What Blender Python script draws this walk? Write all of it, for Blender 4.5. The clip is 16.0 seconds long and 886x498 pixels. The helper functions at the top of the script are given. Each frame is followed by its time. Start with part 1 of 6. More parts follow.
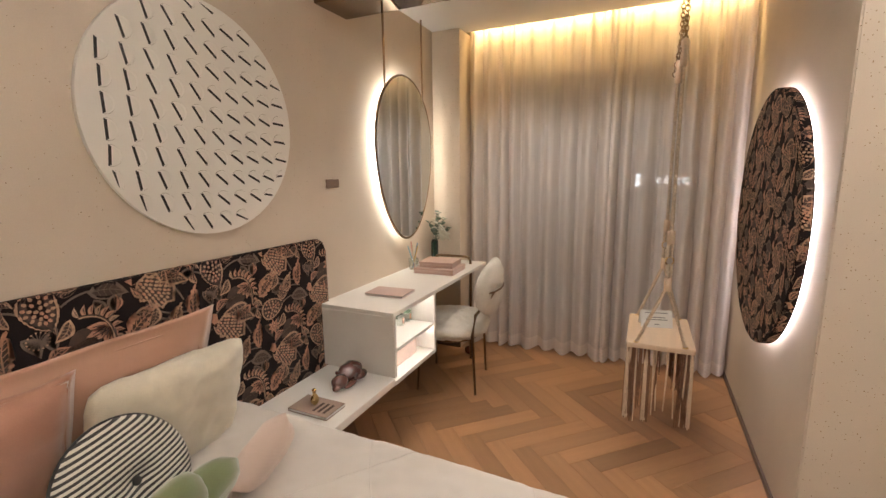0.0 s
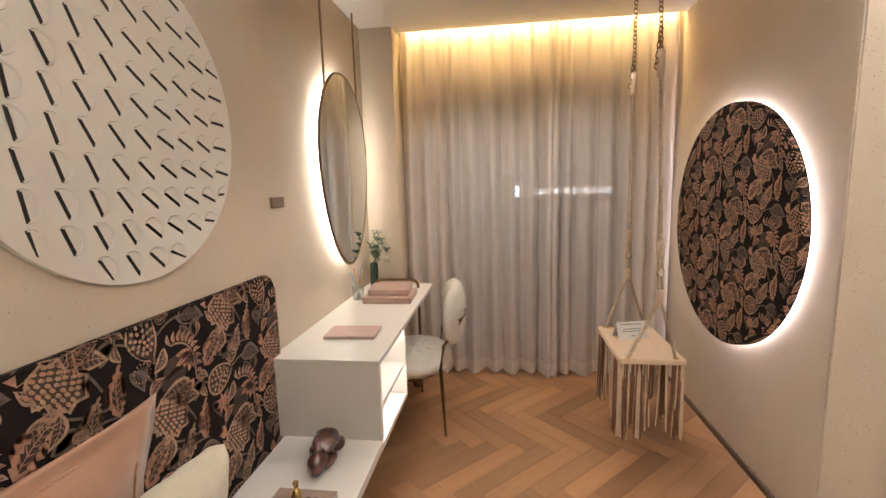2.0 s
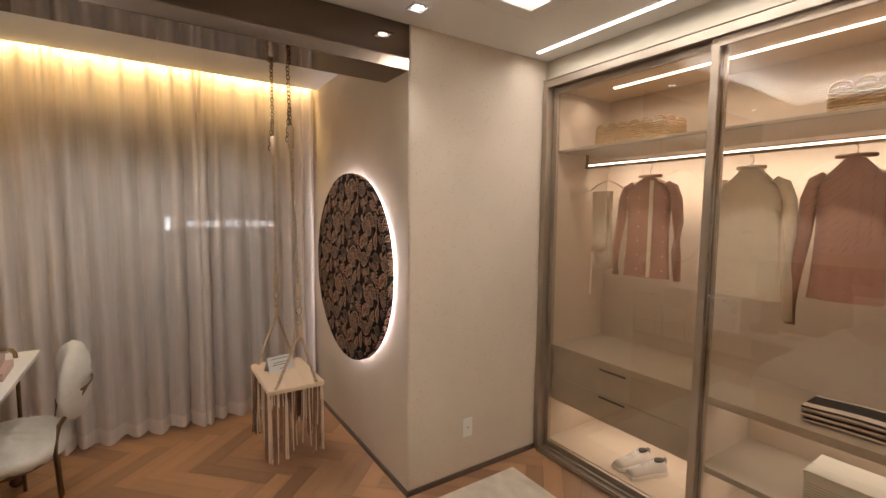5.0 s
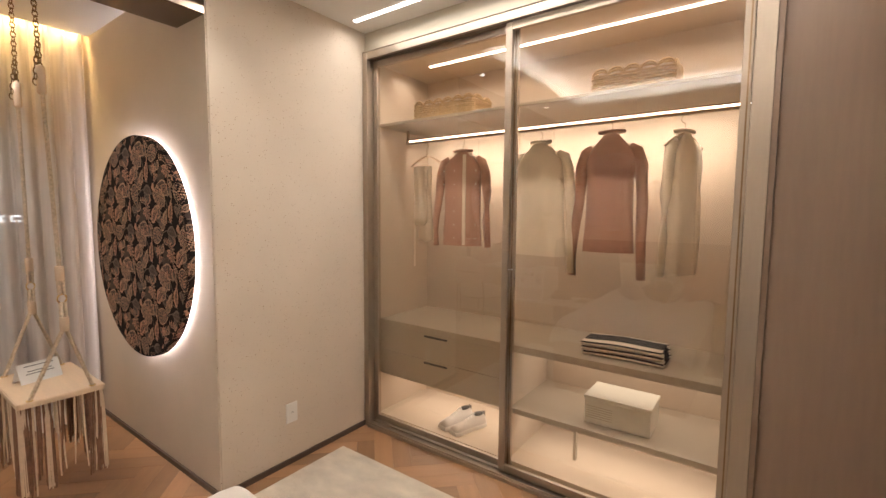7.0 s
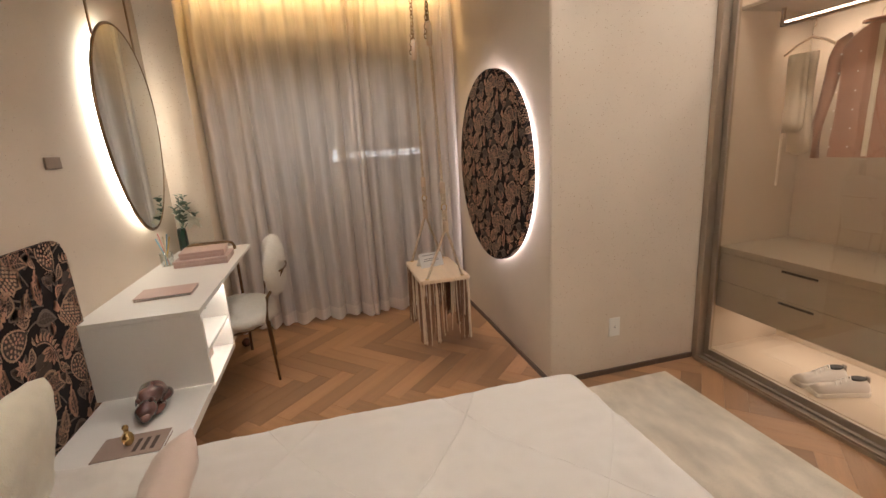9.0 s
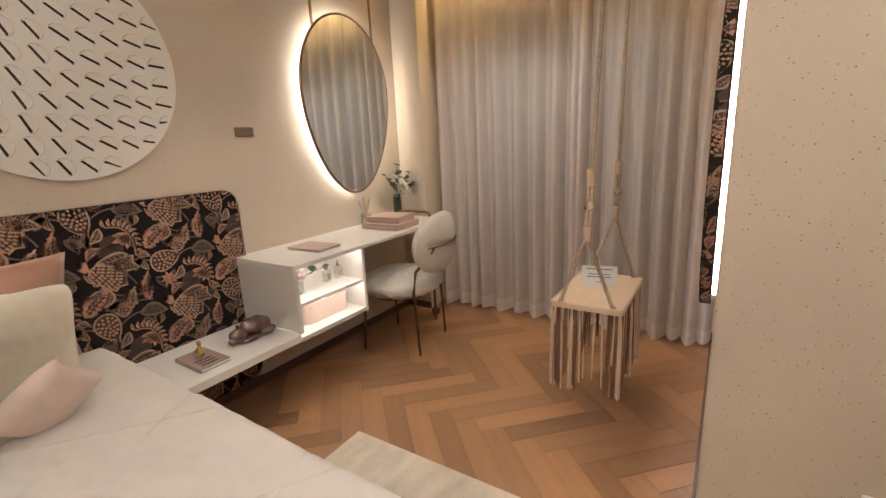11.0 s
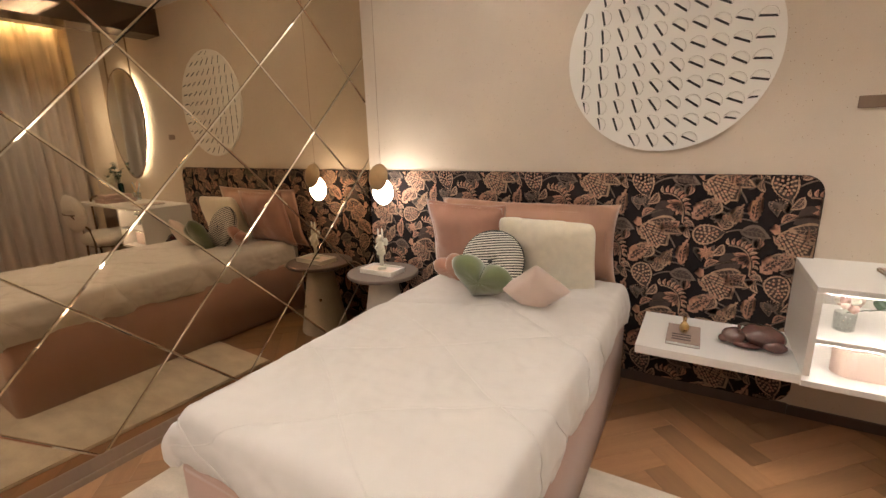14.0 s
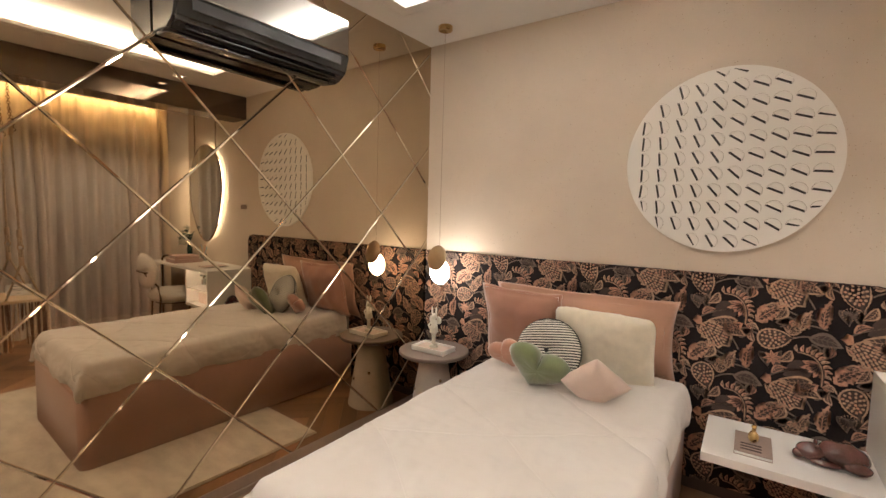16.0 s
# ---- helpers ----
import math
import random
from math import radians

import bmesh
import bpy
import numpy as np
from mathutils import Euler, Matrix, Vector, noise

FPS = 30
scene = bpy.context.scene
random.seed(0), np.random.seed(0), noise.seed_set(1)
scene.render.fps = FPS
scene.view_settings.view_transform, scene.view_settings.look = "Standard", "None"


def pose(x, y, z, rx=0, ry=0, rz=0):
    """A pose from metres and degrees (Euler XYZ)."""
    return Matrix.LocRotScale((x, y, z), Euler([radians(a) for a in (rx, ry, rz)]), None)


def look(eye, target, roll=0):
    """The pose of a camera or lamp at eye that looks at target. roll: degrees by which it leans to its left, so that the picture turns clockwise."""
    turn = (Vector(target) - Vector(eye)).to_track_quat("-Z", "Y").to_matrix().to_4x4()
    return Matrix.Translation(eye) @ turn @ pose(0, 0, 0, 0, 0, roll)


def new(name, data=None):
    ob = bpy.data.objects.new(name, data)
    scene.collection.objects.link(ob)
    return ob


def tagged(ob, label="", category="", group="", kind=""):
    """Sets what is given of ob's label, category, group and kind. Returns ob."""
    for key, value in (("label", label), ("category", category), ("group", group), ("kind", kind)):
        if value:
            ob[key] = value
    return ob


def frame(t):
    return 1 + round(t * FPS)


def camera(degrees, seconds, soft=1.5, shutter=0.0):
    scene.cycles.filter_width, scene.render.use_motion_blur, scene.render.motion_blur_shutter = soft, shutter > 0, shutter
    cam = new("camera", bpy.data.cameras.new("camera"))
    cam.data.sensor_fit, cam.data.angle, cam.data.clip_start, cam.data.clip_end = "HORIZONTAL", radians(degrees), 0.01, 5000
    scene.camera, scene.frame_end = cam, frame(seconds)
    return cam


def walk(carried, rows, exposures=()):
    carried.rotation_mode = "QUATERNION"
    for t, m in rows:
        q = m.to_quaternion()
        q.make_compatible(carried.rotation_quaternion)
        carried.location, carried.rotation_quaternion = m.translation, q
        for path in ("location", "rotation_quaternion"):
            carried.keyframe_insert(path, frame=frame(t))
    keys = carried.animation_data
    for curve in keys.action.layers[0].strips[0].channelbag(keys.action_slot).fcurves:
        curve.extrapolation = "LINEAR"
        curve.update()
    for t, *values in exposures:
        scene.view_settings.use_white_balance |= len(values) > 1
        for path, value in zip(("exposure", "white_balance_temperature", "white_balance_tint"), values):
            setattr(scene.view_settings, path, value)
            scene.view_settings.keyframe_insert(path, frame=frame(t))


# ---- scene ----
cam = camera(90.2, 16.0)
METRES, EYE, TILT, LEAN, TURN = 4.8, 1.49, 0.0, 0.0, 27.2
PATH = [
    (0, (-0.115, -0.068, 1.485), (-0.935, 1.725, 1.151), -0.7),
    (0.5, (-0.366, 0.02, 1.492), (-1.043, 1.874, 1.166), -0.6),
    (1, (-0.553, 0.026, 1.499), (-1.056, 1.936, 1.185), -0.2),
    (1.5, (-0.687, 0.018, 1.499), (-1.027, 1.966, 1.199), 0.2),
    (2, (-0.745, 0.119, 1.496), (-1.011, 2.081, 1.21), -1.6),
    (2.5, (-0.782, 0.131, 1.498), (-0.939, 2.105, 1.215), -1.7),
    (3, (-0.82, 0.08, 1.515), (-0.878, 2.06, 1.237), -1.4),
    (3.5, (-0.853, 0.026, 1.527), (-0.832, 2.009, 1.267), -1.1),
    (4, (-0.878, -0.026, 1.533), (-0.772, 1.956, 1.288), -1.2),
    (4.5, (-0.821, -0.098, 1.563), (-0.344, 1.83, 1.33), -0.4),
    (5, (-0.68, -0.203, 1.623), (0.421, 1.458, 1.456), 0.6),
    (7.3, (-0.583, -0.267, 1.449), (1.034, 0.898, 1.281), 0.5),
    (7.4, (-0.583, -0.292, 1.449), (1.006, 0.905, 1.251), 0.0),
    (7.5, (-0.59, -0.285, 1.451), (0.973, 0.941, 1.213), -0.3),
    (8, (-0.639, -0.286, 1.447), (0.568, 1.268, 1.092), -1.0),
    (8.5, (-0.724, -0.259, 1.443), (0.075, 1.523, 1.011), -1.4),
    (9, (-0.657, -0.23, 1.425), (-0.18, 1.657, 0.96), -3.5),
    (9.2, (-0.702, -0.166, 1.425), (-0.353, 1.729, 0.891), -1.1),
    (9.8, (-0.30, -0.19, 1.415), (-0.35, 1.70, 0.86), -1.5),
    (10.5, (0.30, 0.00, 1.385), (-0.50, 1.90, 0.83), -2.0),
    (11.3, (0.596, 0.798, 1.32), (-0.645, 2.292, 0.843), -3.0),
    (11.5, (0.662, 0.991, 1.352), (-0.72, 2.342, 0.839), -3.0),
    (12, (0.656, 1.238, 1.307), (-1.024, 2.211, 0.825), -3.8),
    (12.5, (0.557, 1.345, 1.285), (-1.273, 2.005, 0.831), -2.3),
    (13, (0.502, 1.453, 1.28), (-1.444, 1.523, 0.826), -1.2),
    (13.5, (0.578, 1.466, 1.319), (-1.284, 0.909, 0.846), -0.6),
    (14, (0.733, 1.401, 1.328), (-0.943, 0.415, 0.856), -1.5),
    (14.5, (0.782, 1.388, 1.334), (-0.858, 0.347, 0.858), -0.7),
    (15, (0.834, 1.42, 1.28), (-0.785, 0.415, 0.67), 0.6),
    (15.5, (0.836, 1.428, 1.304), (-0.784, 0.412, 0.718), 0.6),
    (16, (0.874, 1.329, 1.408), (-0.763, 0.19, 1.253), 1.4),
]
STOPS = [(0.0, -0.15), (1.5, -0.05), (4.0, 0.0), (4.5, -0.12), (5.0, -0.40), (7.5, 0.0), (8.0, 0.0), (8.5, -0.25), (9.0, -0.30), (11.5, -0.1), (12.5, 0.0), (16.0, 0.0)]
walk(cam, [(t, look(eye, target, roll)) for t, eye, target, roll in PATH], STOPS)

# ---------------------------------------------------------------- small helpers
def srgb(r, g, b):
    return tuple(((c / 255) / 12.92 if c / 255 <= 0.04045 else ((c / 255 + 0.055) / 1.055) ** 2.4) for c in (r, g, b)) + (1,)


def mat(name, color, rough=0.5, metal=0.0, vary=0.12, scale=8.0, fine=120.0, bump=0.15, dist=0.002, spec=0.5, sheen=0.0, rand=0.0, stretch=(1, 1, 1), coat=0.0):
    """A surface with its colour varied at two scales, fine relief and uneven gloss."""
    m = bpy.data.materials.new(name)
    m.use_nodes = True
    nt = m.node_tree
    b = nt.nodes["Principled BSDF"]
    co = nt.nodes.new("ShaderNodeTexCoord")
    mp = nt.nodes.new("ShaderNodeMapping")
    mp.inputs["Scale"].default_value = stretch
    nt.links.new(co.outputs["Object"], mp.inputs["Vector"])
    n1 = nt.nodes.new("ShaderNodeTexNoise")
    n1.inputs["Scale"].default_value, n1.inputs["Detail"].default_value = scale, 4
    n2 = nt.nodes.new("ShaderNodeTexNoise")
    n2.inputs["Scale"].default_value, n2.inputs["Detail"].default_value = fine, 2
    for n in (n1, n2):
        nt.links.new(mp.outputs[0], n.inputs["Vector"])
    add = nt.nodes.new("ShaderNodeMath")
    add.operation = "ADD"
    half = nt.nodes.new("ShaderNodeMath")
    half.operation, half.inputs[1].default_value = "MULTIPLY", 0.5
    nt.links.new(n2.outputs["Fac"], half.inputs[0])
    nt.links.new(n1.outputs["Fac"], add.inputs[0])
    nt.links.new(half.outputs[0], add.inputs[1])
    ramp = nt.nodes.new("ShaderNodeMapRange")
    ramp.inputs["From Min"].default_value, ramp.inputs["From Max"].default_value = 0.45, 1.05
    ramp.inputs["To Min"].default_value, ramp.inputs["To Max"].default_value = 1 - vary, 1 + vary
    nt.links.new(add.outputs[0], ramp.inputs["Value"])
    last = ramp.outputs[0]
    if rand:
        oi = nt.nodes.new("ShaderNodeObjectInfo")
        r2 = nt.nodes.new("ShaderNodeMapRange")
        r2.inputs["To Min"].default_value, r2.inputs["To Max"].default_value = 1 - rand, 1 + rand
        nt.links.new(oi.outputs["Random"], r2.inputs["Value"])
        mu = nt.nodes.new("ShaderNodeMath")
        mu.operation = "MULTIPLY"
        nt.links.new(last, mu.inputs[0])
        nt.links.new(r2.outputs[0], mu.inputs[1])
        last = mu.outputs[0]
    vm = nt.nodes.new("ShaderNodeVectorMath")
    vm.operation = "SCALE"
    vm.inputs[0].default_value = color[:3]
    nt.links.new(last, vm.inputs["Scale"])
    nt.links.new(vm.outputs[0], b.inputs["Base Color"])
    b.inputs["Metallic"].default_value = metal
    b.inputs["Specular IOR Level"].default_value = spec
    b.inputs["Sheen Weight"].default_value = sheen
    b.inputs["Coat Weight"].default_value = coat
    rr = nt.nodes.new("ShaderNodeMapRange")
    rr.inputs["To Min"].default_value, rr.inputs["To Max"].default_value = max(rough - 0.08, 0.01), min(rough + 0.08, 1)
    nt.links.new(n1.outputs["Fac"], rr.inputs["Value"])
    nt.links.new(rr.outputs[0], b.inputs["Roughness"])
    if bump:
        bp = nt.nodes.new("ShaderNodeBump")
        bp.inputs["Strength"].default_value, bp.inputs["Distance"].default_value = bump, dist
        nt.links.new(n2.outputs["Fac"], bp.inputs["Height"])
        nt.links.new(bp.outputs[0], b.inputs["Normal"])
    return m


def plain(name, color, rough, metal=0.0, glass=0.0, ior=1.45):
    m = bpy.data.materials.new(name)
    m.use_nodes = True
    b = m.node_tree.nodes["Principled BSDF"]
    b.inputs["Base Color"].default_value = color
    b.inputs["Roughness"].default_value, b.inputs["Metallic"].default_value = rough, metal
    b.inputs["Transmission Weight"].default_value, b.inputs["IOR"].default_value = glass, ior
    return m


def glow(name, color, strength):
    m = bpy.data.materials.new(name)
    m.use_nodes = True
    nt = m.node_tree
    nt.nodes.clear()
    e, o = nt.nodes.new("ShaderNodeEmission"), nt.nodes.new("ShaderNodeOutputMaterial")
    e.inputs[0].default_value, e.inputs[1].default_value = color, strength
    nt.links.new(e.outputs[0], o.inputs[0])
    return m


def thing(name, label="", category="", group="", at=(0, 0, 0), kind=""):
    ob = new(name)
    ob.location = at
    ob.empty_display_size = 0.05
    return tagged(ob, label, category, group, kind)


def part(name, bm, material, parent=None, label="", smooth=False, kind=""):
    me = bpy.data.meshes.new(name)
    bmesh.ops.recalc_face_normals(bm, faces=bm.faces)
    bm.to_mesh(me)
    bm.free()
    for m in (material if isinstance(material, (list, tuple)) else (material,)):
        me.materials.append(m)
    if smooth:
        me.shade_smooth()
    ob = new(name, me)
    if parent:
        ob.parent = parent
    return tagged(ob, label, kind=kind)


def structure(name, bm, material, label="", smooth=False):
    return tagged(part(name, bm, material, None, label, smooth), kind="structure")


def box(bm, x0, x1, y0, y1, z0, z1, bevel=0.0, seg=1):
    vs = [bm.verts.new(p) for p in ((x0, y0, z0), (x1, y0, z0), (x1, y1, z0), (x0, y1, z0), (x0, y0, z1), (x1, y0, z1), (x1, y1, z1), (x0, y1, z1))]
    fs = [bm.faces.new([vs[i] for i in q]) for q in ((3, 2, 1, 0), (4, 5, 6, 7), (0, 1, 5, 4), (1, 2, 6, 5), (2, 3, 7, 6), (3, 0, 4, 7))]
    if bevel:
        es = list({e for f in fs for e in f.edges})
        bmesh.ops.bevel(bm, geom=es, offset=bevel, segments=seg, affect="EDGES", profile=0.5)
    return bm


def boxes(*specs, bevel=0.0, seg=1):
    bm = bmesh.new()
    for s in specs:
        box(bm, *s, bevel=bevel, seg=seg)
    return bm


def tube(bm, pts, r, n=8, closed=False, taper=None):
    """A round tube along points."""
    pts = [Vector(p) for p in pts]
    rings = []
    m = len(pts)
    up = Vector((0, 0, 1))
    for i, p in enumerate(pts):
        a = pts[(i - 1) % m] if closed or i else p
        b = pts[(i + 1) % m] if closed or i < m - 1 else p
        d = (b - a).normalized()
        s = d.cross(up)
        if s.length < 0.05:
            s = d.cross(Vector((1, 0, 0)))
        s.normalize()
        u = s.cross(d).normalized()
        rr = r if taper is None else r * taper[i]
        rings.append([bm.verts.new(p + (s * math.cos(t) + u * math.sin(t)) * rr) for t in (2 * math.pi * k / n for k in range(n))])
    for i in range(m if closed else m - 1):
        r0, r1 = rings[i], rings[(i + 1) % m]
        for k in range(n):
            bm.faces.new((r0[k], r0[(k + 1) % n], r1[(k + 1) % n], r1[k]))
    if not closed:
        bm.faces.new(rings[0][::-1])
        bm.faces.new(rings[-1])
    return bm


def lathe(bm, profile, n=32, at=(0, 0, 0), sx=1.0, sy=1.0):
    """Turned about z: profile is (radius, z), closed at both ends."""
    rings = []
    for r, z in profile:
        rings.append([bm.verts.new((at[0] + sx * r * math.cos(2 * math.pi * k / n), at[1] + sy * r * math.sin(2 * math.pi * k / n), at[2] + z)) for k in range(n)])
    for a, b in zip(rings, rings[1:]):
        for k in range(n):
            bm.faces.new((a[k], a[(k + 1) % n], b[(k + 1) % n], b[k]))
    if profile[0][0] > 0:
        bm.faces.new(rings[0][::-1])
    if profile[-1][0] > 0:
        bm.faces.new(rings[-1])
    return bm


def ball(bm, c, r, seg=20, rings=12, rough=0.0, freq=9.0, power=(1, 1, 1)):
    """An ellipsoid with an uneven skin; power under 1 makes it boxier."""
    c = Vector(c)
    r = (r, r, r) if isinstance(r, (int, float)) else r
    grid = []
    for i in range(1, rings):
        th = math.pi * i / rings
        row = []
        for k in range(seg):
            ph = 2 * math.pi * k / seg
            d = (math.sin(th) * math.cos(ph), math.sin(th) * math.sin(ph), math.cos(th))
            p = Vector([math.copysign(abs(q) ** w, q) * s for q, w, s in zip(d, power, r)])
            if rough:
                p += Vector(d) * noise.noise((p + c) * freq) * rough
            row.append(bm.verts.new(c + p))
        grid.append(row)
    top, bot = bm.verts.new(c + Vector((0, 0, r[2]))), bm.verts.new(c - Vector((0, 0, r[2])))
    for k in range(seg):
        q = (k + 1) % seg
        bm.faces.new((top, grid[0][k], grid[0][q]))
        bm.faces.new((bot, grid[-1][q], grid[-1][k]))
        for a, b in zip(grid, grid[1:]):
            bm.faces.new((a[k], b[k], b[q], a[q]))
    return bm


def prism(bm, outline, d0, d1, axis="x"):
    """A flat outline given thickness. axis x: outline is (y, z); z: (x, y); y: (x, z)."""
    def at(p, d):
        return {"x": (d, p[0], p[1]), "z": (p[0], p[1], d), "y": (p[0], d, p[1])}[axis]
    a = [bm.verts.new(at(p, d0)) for p in outline]
    b = [bm.verts.new(at(p, d1)) for p in outline]
    bm.faces.new(a)
    bm.faces.new(b[::-1])
    n = len(a)
    for i in range(n):
        bm.faces.new((a[i], a[(i + 1) % n], b[(i + 1) % n], b[i]))
    return bm


def rounded(x0, x1, y0, y1, r, n=6, corners=(1, 1, 1, 1)):
    """A rectangle with rounded corners, from the lower left on, against the clock."""
    pts = []
    for (cx, cy, a), on in zip(((x0, y0, 180), (x1, y0, 270), (x1, y1, 0), (x0, y1, 90)), corners):
        if not on:
            pts.append((cx, cy))
            continue
        ox, oy = (cx + r if cx == x0 else cx - r), (cy + r if cy == y0 else cy - r)
        pts += [(ox + r * math.cos(radians(a + 90 * k / n)), oy + r * math.sin(radians(a + 90 * k / n))) for k in range(n + 1)]
    return pts


# ---------------------------------------------------------------- world
world = bpy.data.worlds.new("world")
scene.world = world
world.use_nodes = True
world.node_tree.nodes["Background"].inputs[0].default_value = (0.05, 0.045, 0.045, 1)
world.node_tree.nodes["Background"].inputs[1].default_value = 0.3

# ---------------------------------------------------------------- plan, in metres
XW, XR, XC = -1.735, 1.50, 0.49        # bed wall, wardrobe front, wall of the oval panel
YM, YC, YB = -0.63, 1.90, 3.46         # mirror wall, corner, edge of the curtain slot
ZC = 2.60                              # ceiling

# ---------------------------------------------------------------- lights
WARM, NEUT, AMBER, PINK = (1.0, 0.79, 0.60), (1.0, 0.945, 0.885), (1.0, 0.70, 0.30), (1.0, 0.885, 0.80)
LEVEL = 2.1


def area(name, at, aim, sx, sy, watts, color, spread=160):
    d = bpy.data.lights.new(name, "AREA")
    d.shape, d.size, d.size_y, d.energy, d.color, d.spread = "RECTANGLE", sx, sy, watts * LEVEL, color, radians(spread)
    ob = new(name, d)
    ob.matrix_world = look(at, aim)
    return ob


def spot(name, at, aim, watts, color, angle=70, blend=0.6, size=0.04):
    d = bpy.data.lights.new(name, "SPOT")
    d.energy, d.color, d.spot_size, d.spot_blend, d.shadow_soft_size = watts * LEVEL, color, radians(angle), blend, size
    ob = new(name, d)
    ob.matrix_world = look(at, aim)
    return ob


# the glowing tray in the ceiling: its rim light and what its white bottom gives back
for n_, (x, y, sx, sy) in enumerate(((-1.20, 0.515, 0.05, 1.7), (0.93, 0.515, 0.05, 1.7), (-0.135, -0.43, 2.0, 0.05), (-0.135, 1.46, 2.0, 0.05))):
    ob = area("tray_cove_light", (x, y, 2.636), (x, y, 4), sx, sy, 14, NEUT, 180)
    ob.matrix_world = Matrix.Translation((x, y, 2.636)) @ pose(0, 0, 0, 180)
spot("downlight_bay", (0.43, 1.71, 2.58), (0.43, 1.60, 0), 6, NEUT, 80)
spot("downlight_foot", (0.43, -0.45, 2.58), (0.43, -0.45, 0), 7, NEUT, 80)
spot("downlight_head", (-1.0, 1.71, 2.58), (-1.1, 1.71, 0), 7, NEUT, 80)
area("ceiling_slot", (1.3375, 0.63, 2.594), (1.3275, 0.63, 0), 2.3, 0.025, 7, NEUT)
area("curtain_cove", (-0.5, 3.475, 2.64), (-0.5, 3.50, 0), 1.9, 0.03, 7.5, AMBER)
spot("downlight_bay_left", (-1.0, 2.75, 2.58), (-1.05, 2.9, 0), 15, NEUT, 110)
spot("downlight_bay_right", (-0.25, 2.75, 2.58), (-0.25, 2.95, 0), 13, NEUT, 110)

# ---------------------------------------------------------------- materials
PLASTER = mat("plaster", (0.61, 0.518, 0.422, 1), 0.75, vary=0.07, scale=2.2, fine=260, bump=0.25, dist=0.0012, spec=0.3)
nt = PLASTER.node_tree                      # small brown and ochre flecks in the plaster
bs = nt.nodes["Principled BSDF"]
base = bs.inputs["Base Color"].links[0].from_socket
tc = nt.nodes.new("ShaderNodeTexCoord")
vo = nt.nodes.new("ShaderNodeTexVoronoi")
vo.inputs["Scale"].default_value, vo.inputs["Randomness"].default_value = 95, 1
wob = nt.nodes.new("ShaderNodeTexNoise")
wob.inputs["Scale"].default_value = 150
nt.links.new(tc.outputs["Object"], wob.inputs["Vector"])
nt.links.new(tc.outputs["Object"], vo.inputs["Vector"])
sep = nt.nodes.new("ShaderNodeSeparateColor")
nt.links.new(vo.outputs["Color"], sep.inputs[0])
size = nt.nodes.new("ShaderNodeMapRange")
size.inputs["From Min"].default_value, size.inputs["From Max"].default_value = 0.45, 1.0
size.inputs["To Min"].default_value, size.inputs["To Max"].default_value = 0.0, 0.25
nt.links.new(sep.outputs[0], size.inputs["Value"])
less = nt.nodes.new("ShaderNodeMath")
less.operation = "LESS_THAN"
nt.links.new(vo.outputs["Distance"], less.inputs[0])
nt.links.new(size.outputs[0], less.inputs[1])
tint = nt.nodes.new("ShaderNodeValToRGB")
tint.color_ramp.elements[0].color, tint.color_ramp.elements[1].color = (0.14, 0.07, 0.03, 1), (0.45, 0.30, 0.14, 1)
nt.links.new(sep.outputs[1], tint.inputs[0])
fade = nt.nodes.new("ShaderNodeMath")
fade.operation, fade.inputs[1].default_value = "MULTIPLY", 0.75
nt.links.new(less.outputs[0], fade.inputs[0])
mixc = nt.nodes.new("ShaderNodeMix")
mixc.data_type = "RGBA"
nt.links.new(fade.outputs[0], mixc.inputs[0])
nt.links.new(base, mixc.inputs[6])
nt.links.new(tint.outputs[0], mixc.inputs[7])
nt.links.new(mixc.outputs[2], bs.inputs["Base Color"])

CEIL = mat("ceiling_paint", (0.78, 0.765, 0.74, 1), 0.8, vary=0.02, scale=1.5, bump=0.05, spec=0.3)
LACQUER = mat("white_lacquer", (0.78, 0.75, 0.71, 1), 0.32, vary=0.025, scale=3, fine=60, bump=0.02, coat=0.2)
WHITE = mat("white_relief", (0.80, 0.77, 0.72, 1), 0.55, vary=0.02, scale=6, bump=0.05)
BLACK = mat("black_slot", (0.012, 0.010, 0.009, 1), 0.6, bump=0)
BRONZE = mat("aged_bronze", (0.23, 0.15, 0.085, 1), 0.33, 0.95, vary=0.2, scale=30, fine=200, bump=0.05)
GOLD = mat("brushed_gold", (0.62, 0.42, 0.18, 1), 0.28, 1.0, vary=0.1, scale=20, bump=0.05)
FRAME = mat("champagne_aluminium", (0.40, 0.33, 0.265, 1), 0.42, 0.85, vary=0.05, scale=4, fine=90, bump=0.04, stretch=(1, 1, 0.1))
SMOKED = plain("bronze_mirror", (0.20, 0.155, 0.125, 1), 0.03, 1.0)
TINTED = plain("tinted_mirror", (0.52, 0.42, 0.30, 1), 0.015, 1.0)
BEVELED = plain("bevelled_glass", (0.62, 0.52, 0.39, 1), 0.05, 1.0)
SILVER = plain("silver_mirror", (0.83, 0.89, 0.92, 1), 0.01, 1.0)
OAK = mat("oak_plank", (0.300, 0.157, 0.076, 1), 0.36, vary=0.16, scale=5, fine=70, bump=0.12, dist=0.0008, rand=0.28, stretch=(0.35, 5, 5))
JOINT = mat("joint", (0.17, 0.09, 0.047, 1), 0.8, bump=0)
SKIRT = mat("dark_skirting", (0.085, 0.055, 0.04, 1), 0.4, bump=0.05)
RUG = mat("rug_pile", (0.60, 0.52, 0.42, 1), 0.95, vary=0.26, scale=11, fine=300, bump=0.7, dist=0.004, sheen=0.4, stretch=(1, 0.5, 1))
